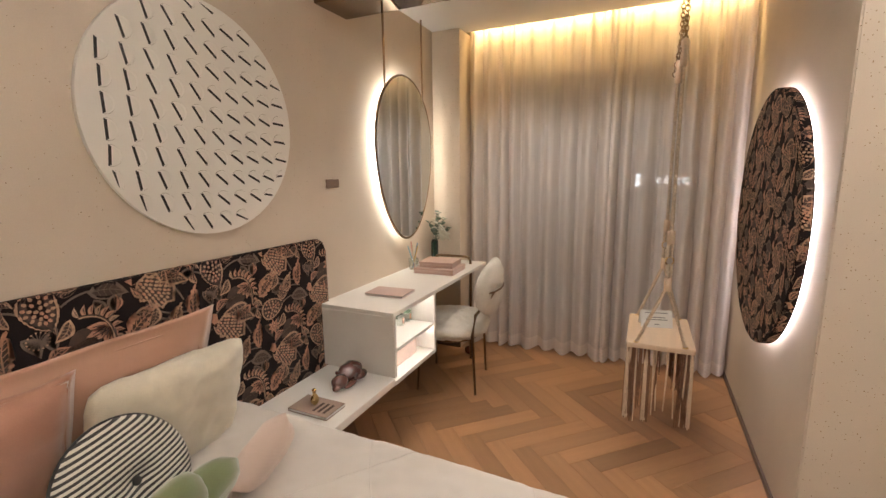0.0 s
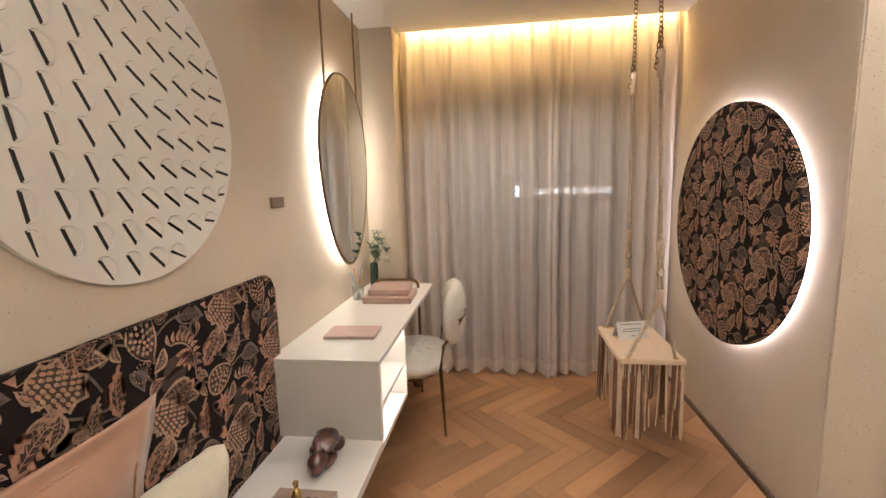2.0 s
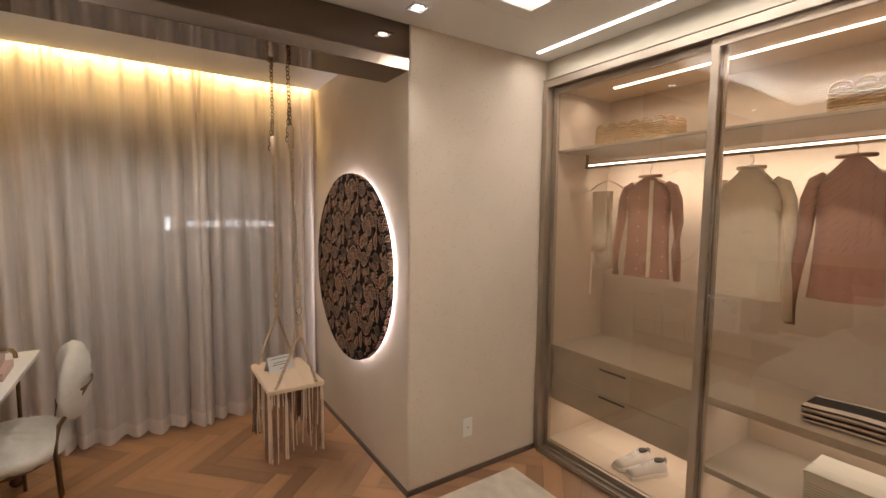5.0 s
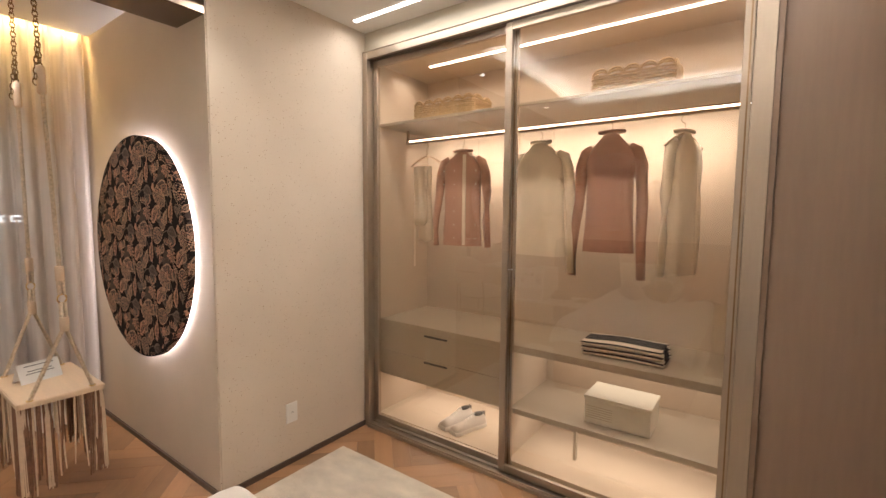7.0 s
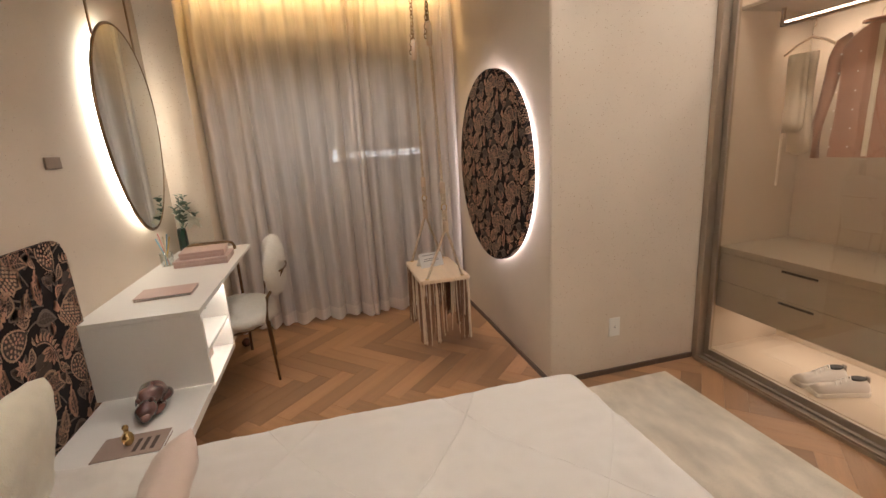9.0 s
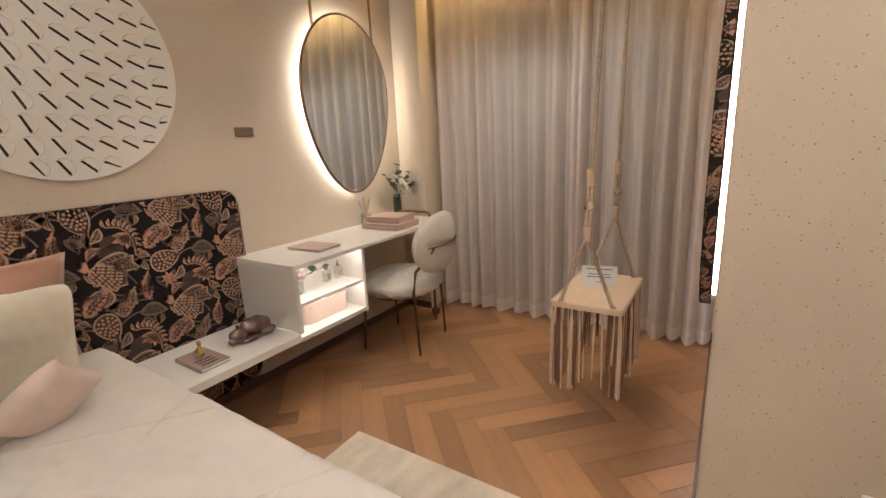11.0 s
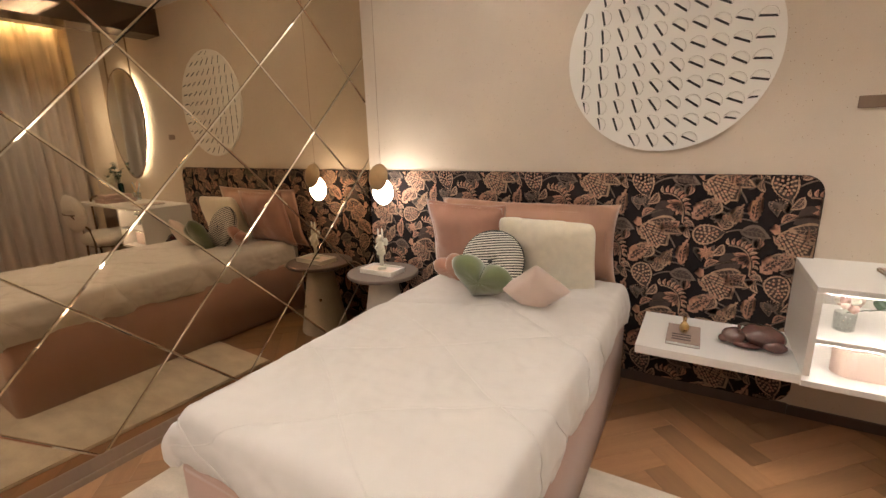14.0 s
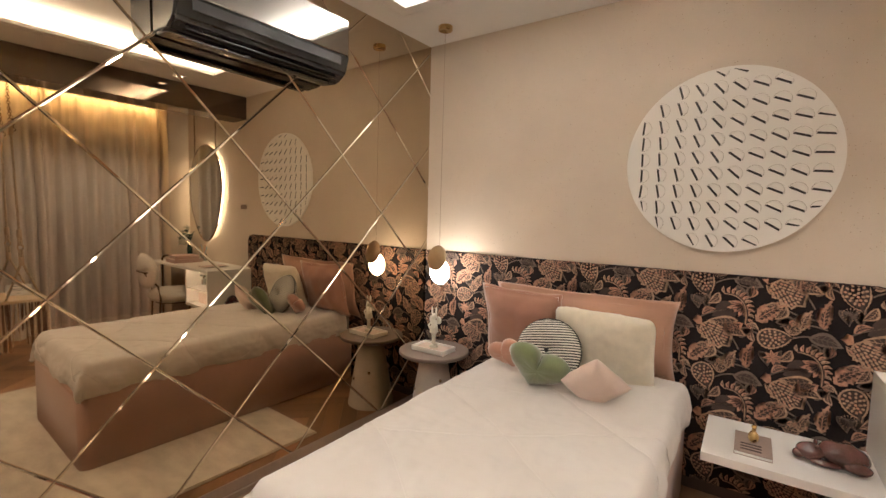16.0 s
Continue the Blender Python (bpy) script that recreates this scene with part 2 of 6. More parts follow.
LINEN = mat("white_duvet", (0.65, 0.60, 0.555, 1), 0.85, vary=0.04, scale=4, fine=450, bump=0.2, dist=0.001, sheen=0.3)
PINKBASE = mat("pink_upholstery", (0.46, 0.285, 0.22, 1), 0.8, vary=0.06, scale=5, fine=500, bump=0.25, dist=0.001, sheen=0.3)
TERRA = mat("terracotta_velvet", (0.38, 0.185, 0.122, 1), 0.8, vary=0.10, scale=7, fine=300, bump=0.2, dist=0.001, sheen=0.6)
SALMON = mat("salmon_linen", (0.44, 0.245, 0.165, 1), 0.8, vary=0.08, scale=7, fine=400, bump=0.25, dist=0.001, sheen=0.4)
CREAMFUR = mat("cream_plush", (0.86, 0.785, 0.63, 1), 0.95, vary=0.08, scale=25, fine=350, bump=0.9, dist=0.005, sheen=0.6)
BOUCLE = mat("boucle", (0.74, 0.69, 0.61, 1), 0.95, vary=0.08, scale=40, fine=260, bump=1.0, dist=0.007, sheen=0.5)
GREEN = mat("green_velvet", (0.105, 0.125, 0.048, 1), 0.8, vary=0.2, scale=12, fine=300, bump=0.25, dist=0.001, sheen=0.7)
BLUSH = mat("blush_cotton", (0.64, 0.50, 0.43, 1), 0.85, vary=0.05, scale=8, fine=400, bump=0.2, dist=0.001, sheen=0.3)
GREYFAB = mat("grey_fabric", (0.32, 0.27, 0.24, 1), 0.9, fine=500, bump=0.3, dist=0.001)
FABRIC = mat("black_cotton", (0.013, 0.009, 0.009, 1), 0.9, vary=0.3, scale=9, fine=700, bump=0.2, dist=0.0006, spec=0.15)
P_TAN = mat("print_tan", (0.37, 0.228, 0.150, 1), 0.85, vary=0.42, scale=60, fine=700, bump=0.3, dist=0.0008)
P_PEACH = mat("print_peach", (0.42, 0.215, 0.140, 1), 0.85, vary=0.42, scale=60, fine=700, bump=0.3, dist=0.0008)
P_BROWN = mat("print_brown", (0.055, 0.032, 0.024, 1), 0.85, vary=0.3, scale=60, fine=700, bump=0.3, dist=0.0008)
P_STEM = mat("print_stem", (0.13, 0.092, 0.07, 1), 0.85, vary=0.25, scale=60, fine=700, bump=0.3, dist=0.0008)
P_DARK = mat("print_dark", (0.028, 0.02, 0.017, 1), 0.85, vary=0.3, scale=60, fine=700, bump=0.3, dist=0.0008)
TAUPE = mat("taupe_lacquer", (0.37, 0.305, 0.23, 1), 0.5, vary=0.04, scale=3, fine=300, bump=0.08, dist=0.0006)
TAUPE_DARK = mat("taupe_wood", (0.20, 0.132, 0.09, 1), 0.5, vary=0.10, scale=3, fine=60, bump=0.06, stretch=(1, 1, 0.1))
CLOSETIN = mat("closet_lining", (0.56, 0.46, 0.36, 1), 0.65, vary=0.04, scale=4, fine=200, bump=0.08)
GREIGE = mat("greige_header", (0.42, 0.37, 0.29, 1), 0.6, vary=0.03, scale=3, bump=0.03)
LEATHER = mat("pink_leatherette", (0.50, 0.345, 0.30, 1), 0.45, vary=0.08, scale=12, fine=250, bump=0.15, dist=0.0008)
ROPE = mat("cotton_rope", (0.62, 0.50, 0.37, 1), 0.9, vary=0.35, scale=90, fine=500, bump=0.6, dist=0.001)
SEATWOOD = mat("pale_ash", (0.66, 0.50, 0.36, 1), 0.45, vary=0.08, scale=8, fine=60, bump=0.05, stretch=(4, 0.4, 1))
COCOA = mat("cocoa_fringe", (0.22, 0.115, 0.07, 1), 0.7, vary=0.35, scale=30, bump=0.3)
LACE = mat("cream_lace", (0.66, 0.53, 0.40, 1), 0.8, vary=0.1, scale=40, bump=0.3)
PAPER = mat("paper", (0.78, 0.77, 0.75, 1), 0.7, vary=0.02, bump=0.03)
INK = plain("ink", (0.18, 0.18, 0.18, 1), 0.8)
SCULPT = mat("brown_glazed_resin", (0.095, 0.036, 0.028, 1), 0.12, vary=0.3, scale=25, bump=0.05, coat=0.6)
GREENGLASS = mat("bottle_glass", (0.012, 0.035, 0.022, 1), 0.06, bump=0, coat=0.5)
LEAF = mat("eucalyptus", (0.09, 0.13, 0.09, 1), 0.6, vary=0.3, scale=30, rand=0.0)
PETAL = mat("white_petal", (0.74, 0.72, 0.62, 1), 0.7, vary=0.08, scale=30, sheen=0.2)
PINKPETAL = mat("dusty_petal", (0.52, 0.36, 0.31, 1), 0.7, vary=0.2, scale=30)
CONCRETE = mat("pale_concrete", (0.50, 0.45, 0.39, 1), 0.7, vary=0.08, scale=10, fine=90, bump=0.2)
ASHTOP = mat("grey_oak_top", (0.16, 0.12, 0.10, 1), 0.4, vary=0.2, scale=4, fine=60, bump=0.06, stretch=(1, 6, 1))
PLASTIC = mat("white_plastic", (0.74, 0.72, 0.68, 1), 0.35, vary=0.01, bump=0)
DARKPLASTIC = mat("black_gloss_plastic", (0.018, 0.017, 0.016, 1), 0.10, vary=0.1, bump=0.0)
ACMIRROR = plain("ac_mirror_front", (0.36, 0.34, 0.32, 1), 0.05, 1.0)
WICKER = mat("wicker", (0.50, 0.35, 0.19, 1), 0.8, vary=0.25, scale=50, fine=250, bump=0.6, dist=0.002)
KNIT_PINK = mat("pink_knit", (0.43, 0.225, 0.155, 1), 0.9, vary=0.08, scale=12, fine=500, bump=0.5, dist=0.001, sheen=0.3)
KNIT_ROSE = mat("rose_knit", (0.36, 0.185, 0.13, 1), 0.9, vary=0.08, scale=12, fine=500, bump=0.5, dist=0.001, sheen=0.3, stretch=(1, 4, 0.3))
KNIT_CREAM = mat("cream_knit", (0.72, 0.62, 0.49, 1), 0.9, vary=0.06, scale=12, fine=500, bump=0.4, dist=0.001, sheen=0.3)
PEARL = mat("pearl", (0.8, 0.74, 0.66, 1), 0.2, bump=0)
LED = glow("led", (1.0, 0.93, 0.86, 1), 9)
LED_PINK = glow("led_rose", (1.0, 0.84, 0.76, 1), 9)
COVE = glow("tray_led", (1.0, 0.86, 0.62, 1), 2.6)
HALO = glow("mirror_led", (1.0, 0.94, 0.82, 1), 24)
HALO_PINK = glow("panel_led", (1.0, 0.895, 0.92, 1), 105)
NICHE = glow("niche_led", (1.0, 0.90, 0.80, 1), 52)
BULB = glow("pendant_globe", (1.0, 0.93, 0.84, 1), 38)
LENS = glow("downlight_lens", (1.0, 0.95, 0.90, 1), 14)
NIGHT = glow("outside_lamp", (0.9, 0.93, 1.0, 1), 3.0)
SIGN = glow("far_sign", (1.0, 0.97, 0.92, 1), 7)


def sheer(name, color, opacity):
    """Thin woven voile: part of the light passes straight through, the rest is scattered on both sides."""
    m = bpy.data.materials.new(name)
    m.use_nodes = True
    nt = m.node_tree
    nt.nodes.clear()
    out, mix, mix2 = nt.nodes.new("ShaderNodeOutputMaterial"), nt.nodes.new("ShaderNodeMixShader"), nt.nodes.new("ShaderNodeMixShader")
    tr, di, tl = nt.nodes.new("ShaderNodeBsdfTransparent"), nt.nodes.new("ShaderNodeBsdfDiffuse"), nt.nodes.new("ShaderNodeBsdfTranslucent")
    co, wv = nt.nodes.new("ShaderNodeTexCoord"), nt.nodes.new("ShaderNodeTexNoise")
    wv.inputs["Scale"].default_value = 6
    mp = nt.nodes.new("ShaderNodeMapping")
    mp.inputs["Scale"].default_value = (8, 8, 0.4)
    nt.links.new(co.outputs["Object"], mp.inputs[0])
    nt.links.new(mp.outputs[0], wv.inputs["Vector"])
    mr = nt.nodes.new("ShaderNodeMapRange")
    mr.inputs["To Min"].default_value, mr.inputs["To Max"].default_value = opacity - 0.10, opacity + 0.10
    nt.links.new(wv.outputs["Fac"], mr.inputs["Value"])
    for s in (di, tl):
        s.inputs["Color"].default_value = color
    mix2.inputs[0].default_value = 0.30
    nt.links.new(di.outputs[0], mix2.inputs[1])
    nt.links.new(tl.outputs[0], mix2.inputs[2])
    nt.links.new(mr.outputs[0], mix.inputs[0])
    nt.links.new(tr.outputs[0], mix.inputs[1])
    nt.links.new(mix2.outputs[0], mix.inputs[2])
    nt.links.new(mix.outputs[0], out.inputs[0])
    return m


VOILE = sheer("voile", (0.95, 0.885, 0.84, 1), 0.78)
VOILE_HEM = sheer("voile_double", (0.94, 0.875, 0.82, 1), 0.93)


def pane(name, tint, keep):
    """Thin glass: mostly clear, with a mirror image that grows at a slant."""
    m = bpy.data.materials.new(name)
    m.use_nodes = True
    nt = m.node_tree
    nt.nodes.clear()
    out, mix = nt.nodes.new("ShaderNodeOutputMaterial"), nt.nodes.new("ShaderNodeMixShader")
    tr, gl, lw = nt.nodes.new("ShaderNodeBsdfTransparent"), nt.nodes.new("ShaderNodeBsdfGlossy"), nt.nodes.new("ShaderNodeLayerWeight")
    pw, fr = nt.nodes.new("ShaderNodeMath"), nt.nodes.new("ShaderNodeMapRange")
    lw.inputs[0].default_value = 0.5
    pw.operation, pw.inputs[1].default_value = "POWER", 4.0
    nt.links.new(lw.outputs["Facing"], pw.inputs[0])
    nt.links.new(pw.outputs[0], fr.inputs["Value"])
    fr.inputs["To Min"].default_value, fr.inputs["To Max"].default_value = keep, 0.95
    tr.inputs[0].default_value = tint
    gl.inputs["Roughness"].default_value = 0.01
    nt.links.new(fr.outputs[0], mix.inputs[0])
    nt.links.new(tr.outputs[0], mix.inputs[1])
    nt.links.new(gl.outputs[0], mix.inputs[2])
    nt.links.new(mix.outputs[0], out.inputs[0])
    return m


CLOSETGLASS = pane("closet_glass", (0.90, 0.835, 0.74, 1), 0.11)
CLEAR = pane("thin_glass", (0.93, 0.95, 0.94, 1), 0.08)
WINDOWGLASS = pane("window_glass", (0.75, 0.78, 0.82, 1), 0.09)

# ---------------------------------------------------------------- shell
T = 0.15
structure("floor", boxes((XW - T, 2.4, YM - T, 3.75, -0.12, -0.006)), JOINT, "oak floor laid in herringbone")
structure("wall_west", boxes((XW - T, XW, YM - 0.25, 3.75, -0.1, 2.9)), PLASTER, "beige flecked plaster wall behind the bed")
structure("wall_south", boxes((XW, 2.4, YM - 0.2, YM - 0.012, -0.1, 2.9)), TAUPE_DARK, "wall that carries the bronze mirror")
bm = boxes((XC, 2.4, YC, 3.75, -0.1, 2.9))
bmesh.ops.bevel(bm, geom=[e for e in bm.edges if abs(e.verts[0].co.x - XC) < 1e-3 and abs(e.verts[1].co.x - XC) < 1e-3 and abs(e.verts[0].co.y - YC) < 1e-3 and abs(e.verts[1].co.y - YC) < 1e-3], offset=0.006, segments=2, affect="EDGES")
structure("wall_east", bm, PLASTER, "beige flecked plaster wall with a corner")
structure("wall_return", boxes((XW, -1.50, 3.31, 3.75, -0.1, 2.598)), PLASTER, "narrow plaster pier beside the curtain")
structure("wall_closet", boxes((2.16, 2.4, YM, YC, -0.1, 2.9)), TAUPE_DARK, "wall behind the wardrobe")
# outer wall with the window behind the curtain
WX0, WX1, WZ0, WZ1 = -1.25, 0.25, 0.12, 2.30
structure("wall_north", boxes((XW - T, WX0, 3.75, 3.90, -0.1, 2.9), (WX1, 2.4, 3.75, 3.90, -0.1, 2.9), (WX0, WX1, 3.75, 3.90, WZ1, 2.9), (WX0, WX1, 3.75, 3.90, -0.1, WZ0)), PLASTER, "outer wall around the window")
win = tagged(structure("window_1", boxes((WX0, WX1, 3.79, 3.795, WZ0, WZ1)), WINDOWGLASS, "dark window behind the voile curtain"), category="window")
part("window_frame", boxes((WX0, WX0 + 0.05, 3.77, 3.82, WZ0, WZ1), (WX1 - 0.05, WX1, 3.77, 3.82, WZ0, WZ1), (WX0 + 0.05, WX1 - 0.05, 3.77, 3.82, WZ1 - 0.05, WZ1), (WX0 + 0.05, WX1 - 0.05, 3.77, 3.82, WZ0, WZ0 + 0.05), (-0.53, -0.48, 3.771, 3.819, WZ0 + 0.05, WZ1 - 0.05), bevel=0.003), TAUPE_DARK, win, "dark aluminium window frame")

# ceiling with its raised tray, the dropped mirror beam and the curtain slot
TX0, TX1, TY0, TY1 = -1.25, 0.98, -0.48, 1.51
bm = boxes((XW, TX0, YM - 0.15, 1.90, ZC, 2.9), (TX1, 2.16, YM - 0.15, YC, ZC, 2.9), (TX0, TX1, YM - 0.15, TY0, ZC, 2.9), (TX0, TX1, TY1, 1.90, ZC, 2.9), (TX0, TX1, TY0, TY1, 2.74, 2.9),
           (XW, XC, 1.90, YB, ZC + 0.002, 2.9), (XW, XC, YB, 3.75, 2.75, 2.9))
structure("ceiling", bm, CEIL, "white plasterboard ceiling with a lit tray")
w = 0.075
structure("tray_lip", boxes((TX0 - 0.0, TX0 + w, TY0, TY1, 2.602, 2.625), (TX1 - w, TX1, TY0, TY1, 2.602, 2.625), (TX0 + w, TX1 - w, TY0, TY0 + w, 2.602, 2.625), (TX0 + w, TX1 - w, TY1 - w, TY1, 2.602, 2.625)), CEIL, "white lip of the ceiling tray")
tray = thing("tray_strip", "warm white light strips hidden in the ceiling tray", "light", at=(0, 0, 0))
for a, b, c, d in ((TX0 + 0.01, TX0 + 0.05, TY0 + 0.06, TY1 - 0.06), (TX1 - 0.05, TX1 - 0.01, TY0 + 0.06, TY1 - 0.06), (TX0 + 0.06, TX1 - 0.06, TY0 + 0.01, TY0 + 0.05), (TX0 + 0.06, TX1 - 0.06, TY1 - 0.05, TY1 - 0.01)):
    part("light_strip", boxes((a, b, c, d, 2.626, 2.634)), COVE, tray)
structure("beam", boxes((XW, XC, 1.902, 2.18, 2.365, 2.599), bevel=0.002), SMOKED, "dropped beam clad in dark bronze mirror")
slit = thing("ceiling_light_slot", "narrow white light slot in the ceiling before the wardrobe", "light")
part("diffuser", boxes((1.325, 1.35, -0.55, 1.81, 2.595, 2.602)), LED, slit)
for n, (x, y) in enumerate(((0.43, 1.71), (0.43, -0.45 + 0.0), (-1.0, 1.71), (-1.0, 2.75), (-0.25, 2.75))):
    d = thing("downlight", "small square recessed ceiling spotlight", "light", "recessed ceiling spotlights", (x, y, 2.6))
    part("trim", boxes((-0.045, 0.045, 0.035, 0.045, -0.006, 0.0), (-0.045, 0.045, -0.045, -0.035, -0.006, 0.0), (-0.045, -0.035, -0.035, 0.035, -0.006, 0.0), (0.035, 0.045, -0.035, 0.035, -0.006, 0.0)), PLASTIC, d)
    part("lens", lathe(bmesh.new(), [(0.026, -0.004), (0.026, -0.001)], 20), LENS, d)
cove = thing("curtain_light", "amber light strip hidden above the curtain", "light")
part("light_strip", boxes((-1.45, 0.45, 3.47, 3.485, 2.70, 2.71)), glow("amber_led", (1.0, 0.62, 0.20, 1), 6), cove)

# thin dark skirting
structure("baseboard", boxes((XW, XW + 0.012, YM + 0.01, 1.859, 0, 0.056), (XW, XW + 0.012, 1.86, 3.31, 0, 0.05), (XW, -1.50, 3.298, 3.31, 0, 0.05), (XC - 0.012, XC, YC, 3.6, 0, 0.03), (XC - 0.012, XR - 0.02, YC - 0.012, YC, 0, 0.03), (XR - 0.012, XR, YM + 0.04, -0.25, 0, 0.03)), SKIRT, "thin dark metal skirting")

# ---------------------------------------------------------------- printed cotton
def blob(cx, cy, pts, ang=0.0, s=1.0):
    c, n = math.cos(ang), math.sin(ang)
    return [(cx + s * (x * c - y * n), cy + s * (x * n + y * c)) for x, y in pts]


def almond(l, w, n=9, skew=0.0):
    up = [(l * k / n, w * math.sin(math.pi * (k / n) ** 0.8) + skew * math.sin(math.pi * k / n)) for k in range(n + 1)]
    dn = [(l * k / n, -w * math.sin(math.pi * (k / n) ** 0.8) + skew * math.sin(math.pi * k / n)) for k in range(n - 1, 0, -1)]
    return up + dn


def toothed(l, w, n=7, skew=0.0):
    """A leaf with a saw edge."""
    def half(s):
        out = []
        for k in range(n):
            a, b = k / n, (k + 0.72) / n
            wa = w * math.sin(math.pi * min(a + 0.04, 1) ** 0.75)
            wb = w * math.sin(math.pi * min(b, 1) ** 0.75)
            out += [(l * a, s * wa * 0.62 + skew * math.sin(math.pi * a)), (l * b, s * (wb + 0.12 * w) + skew * math.sin(math.pi * b))]
        return out
    return [(0, 0)] + half(1)[1:] + [(l, 0)] + half(-1)[1:][::-1]


def ribbon(p, w):
    a, b = [], []
    for i, q in enumerate(p):
        u = p[max(i - 1, 0)]
        v = p[min(i + 1, len(p) - 1)]
        dx, dy = v[0] - u[0], v[1] - u[1]
        m = math.hypot(dx, dy) or 1
        a.append((q[0] - dy / m * w, q[1] + dx / m * w))
        b.append((q[0] + dy / m * w, q[1] - dx / m * w))
    return a + b[::-1]


TAN, PEACH, BROWN, STEM, DARK = 0, 1, 2, 3, 4


def m_leaf(x, y, a, l, w, outer=TAN, inner=BROWN, skew=0.012):
    out = [(outer, 1, blob(x, y, almond(l, w, skew=skew), a)), (inner, 2, blob(x, y, blob(l * 0.10, 0, almond(l * 0.80, w * 0.62, skew=skew * 0.9)), a))]
    out.append((outer, 3, blob(x, y, ribbon([(l * k / 8, skew * math.sin(math.pi * k / 8)) for k in range(9)], 0.0011), a)))
    for k in range(1, 6):
        for s in (1, -1):
            x0 = l * (0.08 + 0.14 * k)
            y0 = skew * math.sin(math.pi * x0 / l)
            out.append((outer, 3, blob(x, y, ribbon([(x0, y0), (x0 + l * 0.10, y0 + s * w * 0.62 * math.sin(math.pi * min(x0 / l + 0.1, 1)))], 0.0008), a)))
    return out


def m_tooth(x, y, a, l, w, outer=PEACH, inner=BROWN, skew=0.01):
    out = [(outer, 1, blob(x, y, toothed(l, w, 7, skew), a)), (inner, 2, blob(x, y, blob(l * 0.10, 0, toothed(l * 0.72, w * 0.50, 6, skew * 0.8)), a))]
    out.append((outer, 3, blob(x, y, ribbon([(l * k / 6, skew * math.sin(math.pi * k / 6)) for k in range(7)], 0.0014), a)))
    for k in range(1, 6):
        for s in (1, -1):
            x0 = l * (0.06 + 0.13 * k)
            out.append((outer, 3, blob(x, y, ribbon([(x0, skew * 0.7), (x0 + l * 0.11, skew * 0.7 + s * w * 0.5)], 0.0011), a)))
    return out


def m_fern(x, y, a, s=1.0):
    """A curled frond: a comb of short fingers round a peach petal."""
    out = []
    arc = [(-0.050 + 0.0105 * k, 0.020 - 0.00115 * (k - 4.0) ** 2) for k in range(12)]
    for i, (px, py) in enumerate(arc):
        t = math.radians(138 - 13.5 * i)
        l = 0.030 - 0.0009 * abs(i - 4)
        out.append((PEACH if i % 3 else TAN, 1, blob(x, y, blob(px, py, almond(l, 0.0052, 5, 0.004), t), a, s)))
        out.append((BROWN, 2, blob(x, y, blob(px, py, [(0.004, 0.0), (l * 0.55, 0.0036), (l * 0.8, 0.0028), (l * 0.5, 0.0008)], t), a, s)))
    out.append((BROWN, 3, blob(x, y, ribbon([(px, py) for px, py in arc], 0.0042), a, s)))
    out.append((TAN, 4, blob(x, y, ribbon([(px, py - 0.001) for px, py in arc], 0.0014), a, s)))
    for k in range(5):
        t = math.radians(-150 + 27 * k)
        bx, by = 0.016, 0.012
        l = 0.046 + 0.007 * math.sin(k * 2.1)
        out.append((PEACH, 1, blob(x, y, blob(bx, by, almond(l, 0.0115, 6, 0.003), t), a, s)))
        out.append((BROWN, 3, blob(x, y, blob(bx, by, ribbon([(0.008, 0), (l * 0.72, 0.002)], 0.0012), t), a, s)))
        out.append((BROWN, 2, blob(x, y, blob(bx, by, ribbon([(0.010, 0.0105), (l * 0.8, 0.0075)], 0.0010), t), a, s)))
    out.append((BROWN, 0, blob(x, y, blob(0.005, -0.004, almond(0.088, 0.034, 8), -1.9), a, s)))
    return out


def m_pod(x, y, a, s=1.0):
    """A drop-shaped seed pod full of pale seeds inside a frilled rim."""
    rim = []
    for k in range(48):
        t = 2 * math.pi * k / 48
        w = 0.040 * (1 - 0.28 * math.cos(t)) * (1.0 + 0.06 * (k % 2))
        rim.append((0.056 * math.cos(t) * (1.0 + 0.03 * (k % 2)), w * math.sin(t)))
    rim[0] = (0.074, 0.0)
    out = [(TAN, 1, blob(x, y, rim, a, s)), (DARK, 2, blob(x, y, [(px * .90, py * .88) for px, py in rim[::2]], a, s)), (BROWN, 3, blob(x, y, [(px * .80, py * .77) for px, py in rim[::2]], a, s))]
    for rr, n in ((0.66, 13), (0.40, 8), (0.14, 3)):
        for k in range(n):
            t = 2 * math.pi * (k + rr) / n
            cx, cy = 0.054 * rr * math.cos(t) - 0.003, 0.044 * rr * math.sin(t) * (1 - 0.25 * math.cos(t))
            out.append((TAN if k % 4 else PEACH, 4, blob(x, y, blob(cx, cy, [(-0.0055, 0), (-0.002, 0.0045), (0.004, 0.0036), (0.0068, 0), (0.004, -0.0036), (-0.002, -0.0045)], t), a, s)))
    return out


